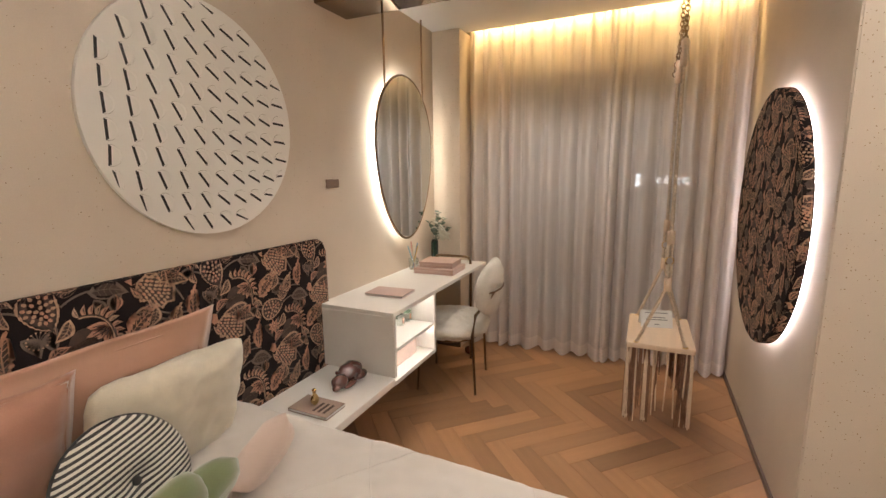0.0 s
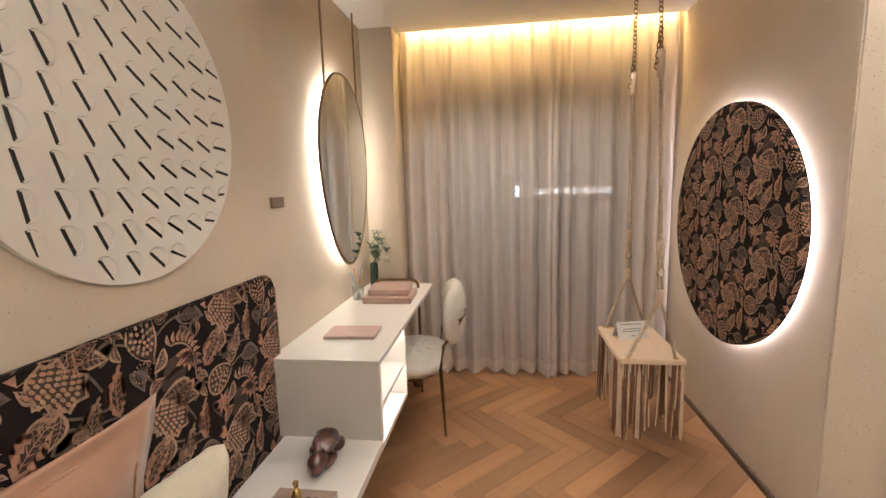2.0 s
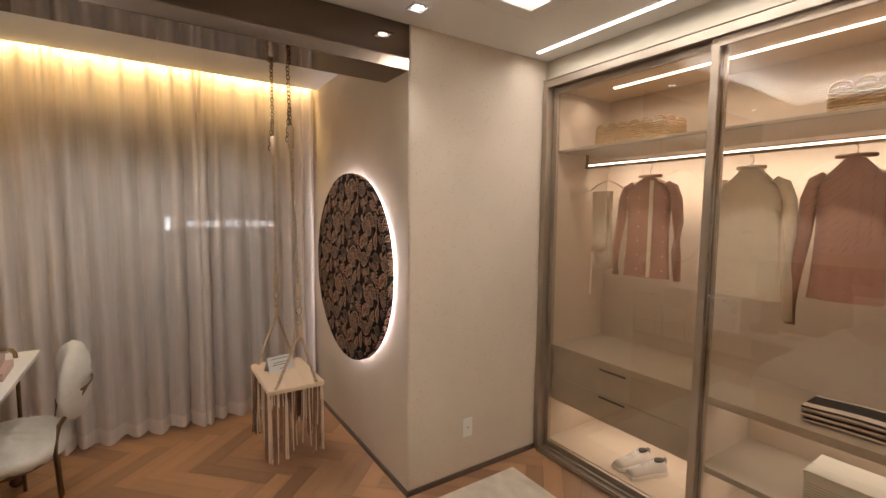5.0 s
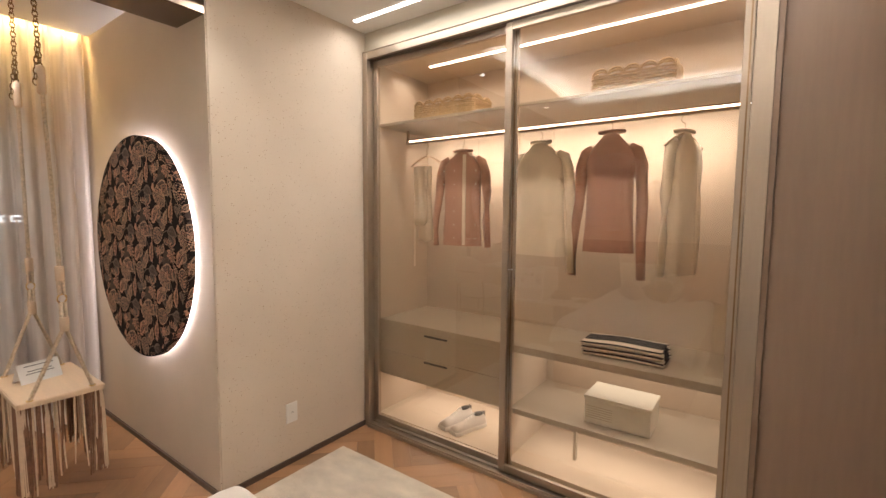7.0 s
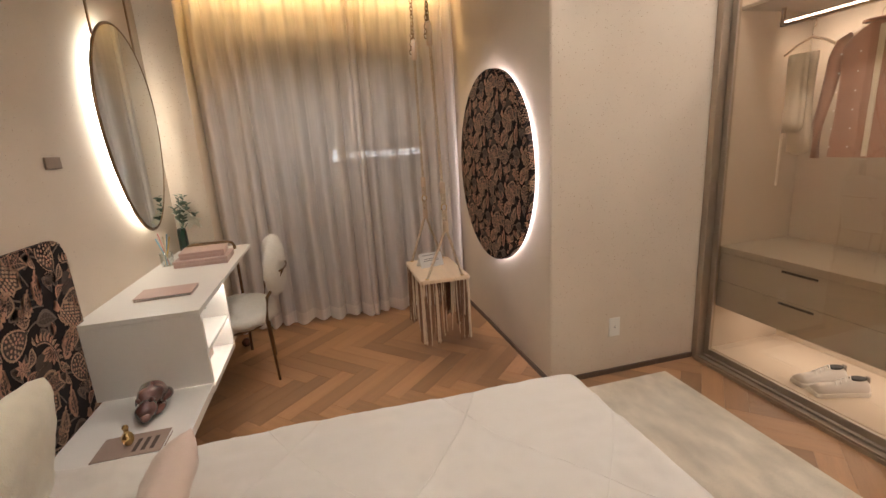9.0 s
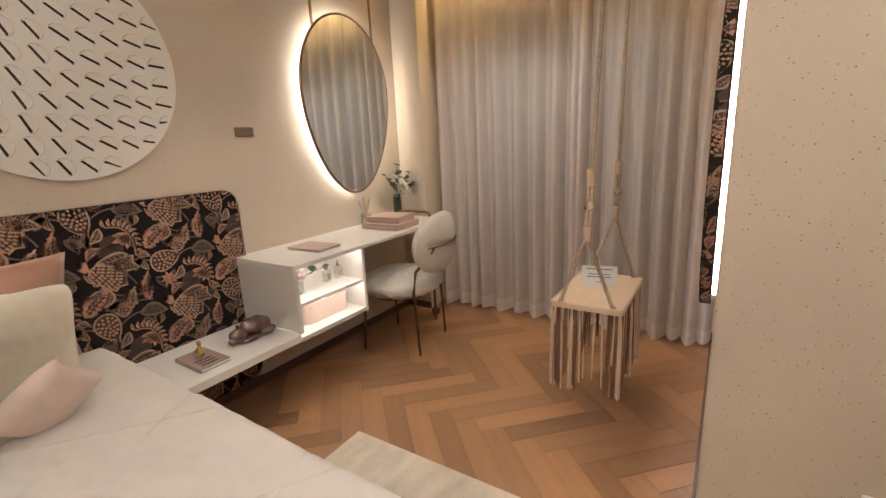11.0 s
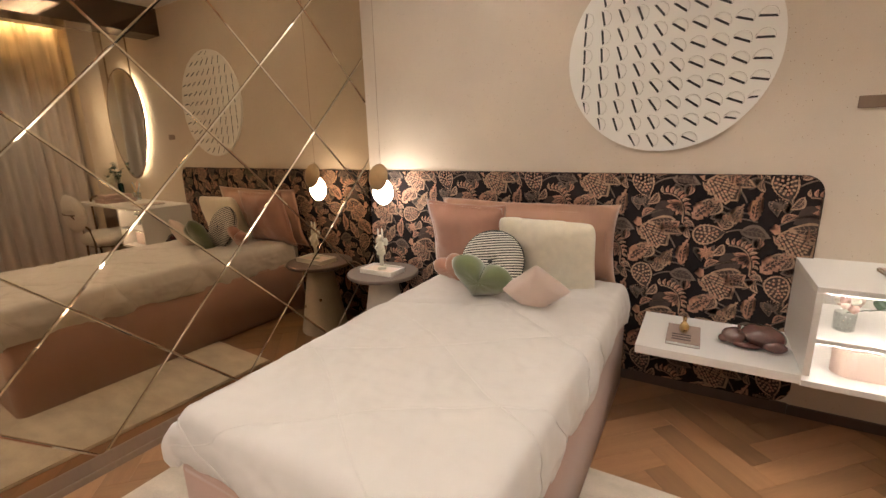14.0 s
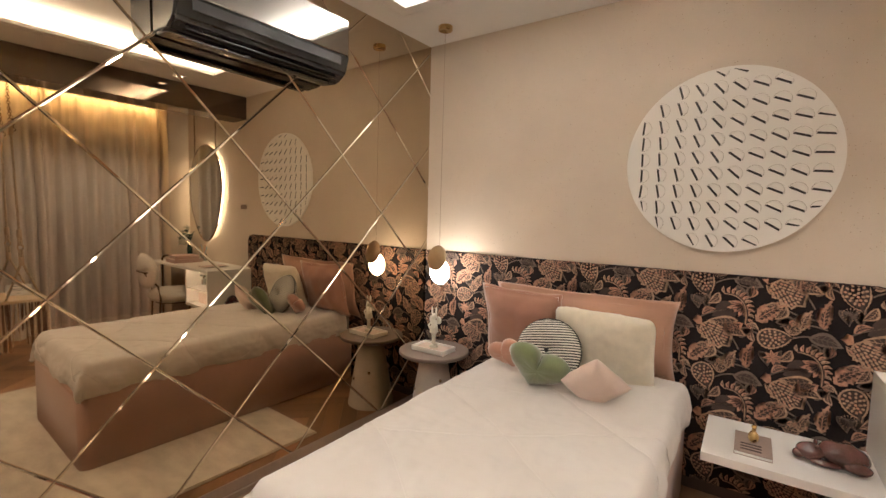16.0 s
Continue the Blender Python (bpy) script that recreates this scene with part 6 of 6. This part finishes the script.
part("front_leaf", boxes((-0.085, 0.085, -0.001, 0.001, 0.0, 0.10)), PAPER, cd).matrix_basis = pose(0, -0.02, 0, -22)
part("back_leaf", boxes((-0.085, 0.085, -0.001, 0.001, 0.0, 0.10)), PAPER, cd).matrix_basis = pose(0, 0.062, 0.0, 25)
for k, wln in enumerate((0.060, 0.0, 0.050, 0.058, 0.0, 0.012)):
    if wln:
        part("printed_line", boxes((-wln, wln, -0.0021, -0.0011, 0.082 - 0.013 * k, 0.086 - 0.013 * k)), INK, cd).matrix_basis = pose(0, -0.02, 0, -22)
cd.rotation_euler = (0, 0, radians(12))

# ---------------------------------------------------------------- round side table, pendant and figurine
st = thing("side_table", "round side table with grey oak top on a pale cone base", "side table", at=(-1.455, -0.345, 0))
part("top", lathe(bmesh.new(), [(0.225, 0.494), (0.230, 0.498), (0.230, 0.513), (0.226, 0.517)], 56), ASHTOP, st)
part("cone_base", lathe(bmesh.new(), [(0.165, 0.0), (0.165, 0.012), (0.085, 0.493)], 48), CONCRETE, st, smooth=False)
for a, z in ((60, 0.34), (20, 0.20), (140, 0.30), (200, 0.22), (320, 0.26)):
    r = 0.165 - 0.080 * z / 0.49
    part("stud", ball(bmesh.new(), (r * math.cos(radians(a)), r * math.sin(radians(a)), z), 0.011, 12, 8), BRONZE, st, "small dark stud", smooth=True)
bt = thing("book_tray", "shallow white tray with a photo book on the side table", "tray", at=(-1.435, -0.335, 0.518))
part("tray_base", boxes((-0.075, 0.075, -0.125, 0.125, 0, 0.006), bevel=0.001), WHITE, bt)
for s in ((-0.075, -0.067, -0.125, 0.125), (0.067, 0.075, -0.125, 0.125), (-0.067, 0.067, -0.125, -0.117), (-0.067, 0.067, 0.117, 0.125)):
    part("tray_rim", boxes((*s, 0.0065, 0.030), bevel=0.001), WHITE, bt)
part("book", boxes((-0.062, 0.062, -0.110, 0.110, 0.0065, 0.020), bevel=0.001), BLUSH, bt, "closed picture book")
rb = thing("rabbit_figurine", "small white standing rabbit figurine on the tray", "figurine", at=(-1.435, -0.335, 0.5385))
bm = lathe(bmesh.new(), [(0.022, 0), (0.024, 0.004), (0.022, 0.012), (0.010, 0.018)], 20)
for dy in (-0.006, 0.006):
    tube(bm, [(0, dy, 0.015), (0, dy * 1.2, 0.085)], 0.0055, 8)
lathe(bm, [(0.012, 0.075), (0.024, 0.085), (0.020, 0.115), (0.014, 0.148), (0.006, 0.155)], 16)
ball(bm, (0, 0, 0.170), (0.017, 0.016, 0.019), 14, 10)
for dy in (-0.010, 0.010):
    ball(bm, (0, dy * 1.3, 0.200), (0.005, 0.006, 0.024), 10, 8)
    tube(bm, [(0, dy * 1.6, 0.140), (0.012, dy * 2.8, 0.120), (0.016, dy * 1.4, 0.105)], 0.005, 6)
ball(bm, (-0.012, 0.024, 0.150), (0.004, 0.016, 0.022), 10, 8)
ball(bm, (-0.012, -0.024, 0.150), (0.004, 0.016, 0.022), 10, 8)
part("figure", bm, PETAL, rb, smooth=True)
rb.scale = (1.2, 1.2, 1.2)

pl = thing("pendant_lamp", "pendant lamp with a glowing globe under a brushed gold disc", "pendant lamp", at=(-1.50, -0.345, 1.03))
part("globe", ball(bmesh.new(), (0, 0, 0), (0.036, 0.075, 0.082), 32, 20), BULB, pl, "round opal glass globe", smooth=True)
bm = ball(bmesh.new(), (0, 0, 0), (0.010, 0.074, 0.084), 40, 16)
o = part("disc", bm, mat("muted_brass", (0.42, 0.31, 0.20, 1), 0.36, 1.0, vary=0.1, scale=20, bump=0.05), pl, "brushed gold disc", smooth=True)
o.matrix_basis = pose(0.040, 0.002, 0.095, 0, -14, 0)
part("cable", tube(bmesh.new(), [(0.01, 0, 0.14), (0.0, 0, ZC - 1.03 - 0.03)], 0.0009, 6), BRONZE, pl)
part("canopy", lathe(bmesh.new(), [(0.042, -0.028), (0.045, -0.024), (0.045, -0.001)], 28, (0, 0, ZC - 1.03)), GOLD, pl, "small gold ceiling cup", smooth=False)
# ---------------------------------------------------------------- things on the desk and shelf
nb = thing("notebook", "pink spiral notebook lying on the desk", "notebook", at=(-1.475, 2.135, 0.7855))
part("back_cover", boxes((-0.125, 0.125, -0.085, 0.085, 0, 0.0015)), LEATHER, nb)
part("page_block", boxes((-0.121, 0.121, -0.082, 0.081, 0.0016, 0.010)), PAPER, nb)
part("front_cover", boxes((-0.125, 0.125, -0.085, 0.085, 0.0101, 0.0125), bevel=0.0005), LEATHER, nb)
bm = bmesh.new()
for k in range(22):
    x = -0.115 + 0.011 * k
    tube(bm, [(x, -0.087 + 0.006 * math.cos(a), 0.006 + 0.0075 * math.sin(a)) for a in (2 * math.pi * j / 10 for j in range(10))], 0.001, 4, True)
part("spiral", bm, BRONZE, nb, "dark wire spiral")
nb.rotation_euler = (0, 0, radians(3))
for z, dx, dy, nm, tn in ((0.7855, 0.150, 0.142, "large flat pink keepsake box on the desk", 2), (0.8265, 0.125, 0.116, "smaller pink keepsake box stacked on another", 5)):
    kb = thing("keepsake_box", nm, "box", "pink boxes", (-1.455, 2.805 + (0.01 if dx < 0.14 else 0), z))
    part("box_body", boxes((-dx, dx, -dy * 0.9, dy * 0.9, 0, 0.022), bevel=0.002), LEATHER, kb)
    part("lid", boxes((-dx - 0.002, dx + 0.002, -dy * 0.9 - 0.002, dy * 0.9 + 0.002, 0.0225, 0.0405), bevel=0.003, seg=2), LEATHER, kb)
    kb.rotation_euler = (0, 0, radians(tn))
pc = thing("pencil_cup", "clear glass cup with coloured pencils on the desk", "cup", at=(-1.665, 2.79, 0.7855))
part("cup_glass", lathe(bmesh.new(), [(0.034, 0.0), (0.036, 0.003), (0.037, 0.085), (0.034, 0.085), (0.033, 0.006), (0.0, 0.006)], 24), CLEAR, pc, smooth=True)
for k, col in enumerate(((0.62, 0.40, 0.10), (0.20, 0.35, 0.50), (0.55, 0.25, 0.22), (0.25, 0.45, 0.55), (0.60, 0.50, 0.35))):
    a = k * 1.3
    part("pencil", tube(bmesh.new(), [(-0.012 * math.cos(a), -0.012 * math.sin(a), 0.008), (0.038 * math.cos(a), 0.05 * math.sin(a), 0.180 + 0.012 * (k % 3))], 0.0045, 6), mat("pencil_paint", (*col, 1), 0.5, bump=0), pc, "coloured pencil")
va = thing("vase", "dark green bottle vase with white flowers and eucalyptus", "vase", at=(-1.66, 3.15, 0.7855))
part("bottle", lathe(bmesh.new(), [(0.026, 0), (0.030, 0.004), (0.030, 0.13), (0.028, 0.16), (0.024, 0.175), (0.020, 0.175), (0.020, 0.15)], 24), GREENGLASS, va, smooth=True)


def sprig(parent, tip, n, size, material, start=(0, 0, 0.15), nm="leaf"):
    s, t = Vector(start), Vector(tip)
    mid = (s + t) / 2 + Vector((0.012, 0.01, 0.02))
    pts = [s * (1 - q) ** 2 + mid * 2 * q * (1 - q) + t * q * q for q in (k / 6 for k in range(7))]
    part("stem", tube(bmesh.new(), pts, 0.0018, 5), LEAF, parent)
    for k in range(n):
        q = 0.35 + 0.65 * k / max(1, n - 1)
        p = s * (1 - q) ** 2 + mid * 2 * q * (1 - q) + t * q * q
        a = k * 2.4
        bm = bmesh.new()
        o = [(size * x, size * 0.52 * math.sin(math.pi * x)) for x in (j / 6 for j in range(7))]
        vs = [bm.verts.new((x, y, 0.12 * size * math.sin(math.pi * x / size))) for x, y in o] + [bm.verts.new((x, -y, 0.12 * size * math.sin(math.pi * x / size))) for x, y in o[1:-1][::-1]]
        bm.faces.new(vs)
        bmesh.ops.triangulate(bm, faces=bm.faces)
        ob = part(nm, bm, material, parent)
        ob.matrix_basis = Matrix.Translation(p) @ pose(0, 0, 0, 20 * math.sin(a), -35 + 20 * math.cos(a * 1.7), math.degrees(a))


for tip in ((0.02, -0.15, 0.33), (0.03, 0.13, 0.33), (0.06, -0.05, 0.40), (0.0, 0.05, 0.39), (0.07, 0.14, 0.25), (0.06, -0.12, 0.27)):
    sprig(va, tip, 10, 0.038, LEAF)


def lily(parent, p, s, material, seed):
    r = random.Random(seed)
    base = r.random() * 6
    for k in range(6):
        bm = bmesh.new()
        o = []
        for j in range(6):
            q = j / 5
            o.append((s * q, s * 0.26 * math.sin(math.pi * min(1, q * 0.9 + 0.08)), s * (0.55 * q - 0.75 * q * q)))
        L_ = [bm.verts.new((x, y, z)) for x, y, z in o]
        R_ = [bm.verts.new((x, -y, z)) for x, y, z in o]
        C_ = [bm.verts.new((x, 0, z - s * 0.05)) for x, y, z in o]
        for j in range(5):
            bm.faces.new((L_[j], L_[j + 1], C_[j + 1], C_[j]))
            bm.faces.new((C_[j], C_[j + 1], R_[j + 1], R_[j]))
        ob = part("petal", bm, material, parent, smooth=True)
        ob.matrix_basis = Matrix.Translation(p) @ pose(0, 0, 0, 0, 50, 20 * seed) @ pose(0, 0, 0, 0, -20, math.degrees(base) + 60 * k)


for n, p in enumerate(((0.045, -0.015, 0.275), (0.035, 0.035, 0.245), (0.04, -0.04, 0.225), (0.05, 0.01, 0.21))):
    lily(va, p, 0.092, PETAL, n + 1)
    part("stem", tube(bmesh.new(), [(0, 0, 0.15), tuple(q * 0.9 for q in p[:2]) + (p[2],)], 0.002, 5), LEAF, va)

pb_ = thing("photo_book", "square taupe book lying on the bedside shelf", "book", at=(-1.43, 1.395, 0.4305))
part("page_block", boxes((-0.105, 0.105, -0.064, 0.064, 0.0025, 0.014)), PAPER, pb_)
part("cover", boxes((-0.108, 0.108, -0.067, 0.067, 0.0, 0.0024), (-0.108, 0.108, -0.067, 0.067, 0.0141, 0.0165), (-0.108, -0.1055, -0.067, 0.067, 0.0024, 0.0141)), mat("taupe_cloth", (0.28, 0.20, 0.165, 1), 0.7, bump=0.2), pb_)
for k in range(3):
    part("printed_line", boxes((0.01 + 0.028 * k, 0.024 + 0.028 * k, -0.045, 0.03, 0.0166, 0.0170)), P_BROWN, pb_)
pf = thing("perfume_bottle", "small faceted gold perfume bottle on the book", "bottle", at=(-1.44, 1.395, 0.4475))
bm = bmesh.new()
ball(bm, (0, 0, 0.027), (0.020, 0.020, 0.027), 9, 7)
part("flacon", bm, GOLD, pf)
part("collar", lathe(bmesh.new(), [(0.008, 0.052), (0.008, 0.060)], 12), GOLD, pf)
part("stopper", ball(bmesh.new(), (0, 0, 0.070), 0.011, 7, 5), GOLD, pf)
an = thing("animal_sculpture", "dark brown glazed sleeping animal sculpture on the shelf", "sculpture", at=(-1.46, 1.655, 0.4305))
bm = ball(bmesh.new(), (0.0, 0.035, 0.050), (0.052, 0.085, 0.050), 36, 20, 0.010, 24)
ball(bm, (0.012, -0.066, 0.040), (0.038, 0.048, 0.037), 28, 16, 0.006, 28)
ball(bm, (0.022, -0.104, 0.026), (0.020, 0.022, 0.018), 16, 10, 0.003, 25)
ball(bm, (0.038, 0.075, 0.026), (0.028, 0.045, 0.025), 20, 12, 0.004, 25)
ball(bm, (0.045, -0.02, 0.016), (0.020, 0.050, 0.015), 20, 12, 0.003, 25)
for dx in (-0.016, 0.034):
    ball(bm, (dx, -0.050, 0.074), (0.010, 0.008, 0.010), 12, 8)
part("figure", bm, SCULPT, an, smooth=True)
# niche
jv = thing("flower_jar", "ribbed glass jar with dusty pink dried flowers in the niche", "vase", at=(-1.40, 1.925, 0.5845))
part("jar_glass", lathe(bmesh.new(), [(0.030, 0), (0.034, 0.003), (0.034, 0.072), (0.030, 0.072), (0.030, 0.005), (0, 0.005)], 20), CLEAR, jv, smooth=True)
r = random.Random(4)
for k in range(16):
    a, rr = r.random() * 6.3, 0.045 * r.random() ** 0.5
    part("blossom", ball(bmesh.new(), (rr * math.cos(a) + 0.01, rr * math.sin(a), 0.085 + 0.05 * r.random()), 0.012 + 0.006 * r.random(), 10, 7, 0.004, 60), (PINKPETAL, PETAL, BLUSH)[k % 3], jv, smooth=True)
sprig(jv, (0.07, 0.12, 0.12), 4, 0.045, LEAF, (0, 0, 0.07))
for y in (2.155, 2.245):
    pbt = thing("perfume_bottle", "small clear perfume bottle with peach label in the niche", "bottle", "perfume bottles", (-1.42, y, 0.5845))
    part("flacon", boxes((-0.018, 0.018, -0.022, 0.022, 0, 0.072), bevel=0.004, seg=2), CLEAR, pbt)
    part("label", boxes((0.0183, 0.0189, -0.012, 0.012, 0.015, 0.050)), SALMON, pbt)
    part("stopper", lathe(bmesh.new(), [(0.009, 0.0725), (0.009, 0.084), (0.004, 0.088), (0.004, 0.104), (0.001, 0.108)], 14), BRONZE, pbt, smooth=True)
ob_ = thing("oval_box", "oval blush leather vanity box in the lower niche", "box", at=(-1.40, 2.075, 0.4130))
L2, R2 = 0.105, 0.062
outl = [(R2 * math.cos(a), L2 + R2 * math.sin(a)) for a in (math.pi * k / 12 for k in range(13))] + [(R2 * math.cos(a), -L2 + R2 * math.sin(a)) for a in (math.pi + math.pi * k / 12 for k in range(13))]
bm = prism(bmesh.new(), outl, 0.0, 0.072, "z")
part("box_body", bm, BLUSH, ob_)
bm = prism(bmesh.new(), [(x * 1.02, y * 1.01) for x, y in outl], 0.0725, 0.112, "z")
bmesh.ops.bevel(bm, geom=[e for e in bm.edges if all(v.co.z > 0.11 for v in e.verts)], offset=0.006, segments=3, affect="EDGES")
part("lid", bm, BLUSH, ob_)

# ---------------------------------------------------------------- beyond the window
structure("backdrop", boxes((-9, 9, 13.0, 13.1, -1, 5), (-9, -8.9, 3.9, 13, -1, 5), (8.9, 9, 3.9, 13, -1, 5), (-9, 9, 3.9, 13, -1.1, -1.0), (-9, 9, 3.9, 13, 5.0, 5.1)), mat("far_hall", (0.10, 0.09, 0.095, 1), 0.9, bump=0), "dim hall beyond the window")
area("hall_light", (0, 9, 4.8), (0, 9, 0), 8, 4, 30, (1.0, 0.88, 0.78))
sg = thing("far_sign", "small glowing sign far beyond the window", "sign", at=(-0.30, 12.9, 1.25))
xx = 0.42
part("emblem", prism(bmesh.new(), [(-0.08, -0.14), (0.02, -0.17), (0.05, 0.02), (0.03, 0.20), (-0.07, 0.16)], -0.02, 0.0, "y"), SIGN, sg)
for k, wdt in enumerate((0.13, 0.17, 0.14, 0.15, 0.0, 0.15, 0.17, 0.0, 0.10, 0.17, 0.13, 0.17)):
    if wdt:
        part("letter_bar", boxes((xx, xx + wdt, -0.02, 0, -0.07, -0.035), (xx, xx + 0.04, -0.02, 0, -0.035, 0.07), (xx + 0.04, xx + wdt, -0.02, 0, 0.035, 0.07)), SIGN, sg)
    xx += wdt + 0.06
for x, z in ((-2.6, 2.6), (-1.2, 3.4), (1.1, 2.9), (2.4, 3.3), (0.4, 3.6)):
    hl = thing("far_lamp", "small cool lamp far beyond the window", "lamp", "far lamps", (x, 12.0, z))
    part("lamp_glass", ball(bmesh.new(), (0, 0, 0), 0.035, 10, 6), NIGHT, hl)
    part("cord", tube(bmesh.new(), [(0, 0, 0.035), (0, 0, 5.0 - z)], 0.004, 5), BLACK, hl)

# ---------------------------------------------------------------- herringbone floor, plank by plank
PL, PW = 0.54, 0.108
fl = bpy.data.objects["floor"]
hm = bpy.data.meshes.new("plank")
bm = bmesh.new()
g = 0.0003
box(bm, g, PL - g, g, PW - g, -0.006, 0.0, 0.0)
bmesh.ops.bevel(bm, geom=[e for e in bm.edges if all(v.co.z > -0.001 for v in e.verts)], offset=0.0008, segments=1, affect="EDGES")
bm.to_mesh(hm)
bm.free()
hm.materials.append(OAK)
U0, V0 = 0.002, 1.850
made = 0
X0, X1, Y0, Y1 = XW, 1.56, YM, 3.74
for i in range(-40, 41):
    for j in range(-8, 9):
        for kind in (0, 1):
            u, v = U0 + i * PW + j * PL, V0 - i * PW + j * PL
            if kind:
                u, v = u + PL, v
                cu, cv = u + PW / 2, v + PL / 2
            else:
                cu, cv = u + PL / 2, v + PW / 2
            x, y = (cu - cv) / math.sqrt(2), (cu + cv) / math.sqrt(2)
            r = 0.30
            if x < X0 - r or x > X1 + r or y < Y0 - r or y > Y1 + r or (x > XC + 0.25 and y > YC + 0.25):
                continue
            lx, ly = (u - v) / math.sqrt(2), (u + v) / math.sqrt(2)
            if kind:
                m = Matrix.Translation(((u + PW - v) / math.sqrt(2), (u + PW + v) / math.sqrt(2), 0)) @ pose(0, 0, 0, 0, 0, 135)
                m = Matrix.Translation(m.translation) @ pose(0, 0, 0, 0, 0, 135)
            else:
                m = Matrix.Translation((lx, ly, 0)) @ pose(0, 0, 0, 0, 0, 45)
            me_ = hm
            lim = [(a, s) for a, s, over in (("x", -1, x - 0.25 < X0 - 0.1), ("y", -1, y - 0.25 < Y0 - 0.1), ("y", 1, y + 0.25 > Y1 + 0.05)) if over]
            if lim:
                cut = bmesh.new()
                cut.from_mesh(hm)
                inv = m.inverted()
                for a, s in lim:
                    co = Vector((X0 - 0.1, 0, 0)) if a == "x" else Vector((0, Y0 - 0.1 if s < 0 else Y1 + 0.05, 0))
                    no = Vector((s, 0, 0)) if a == "x" else Vector((0, s, 0))
                    bmesh.ops.bisect_plane(cut, geom=cut.verts[:] + cut.edges[:] + cut.faces[:], plane_co=inv @ co, plane_no=inv.to_3x3() @ no, clear_outer=True)
                if not cut.faces:
                    cut.free()
                    continue
                me_ = bpy.data.meshes.new("plank")
                cut.to_mesh(me_)
                me_.materials.append(OAK)
                cut.free()
            ob = new("plank", me_)
            ob.parent = fl
            ob.matrix_basis = m
            made += 1
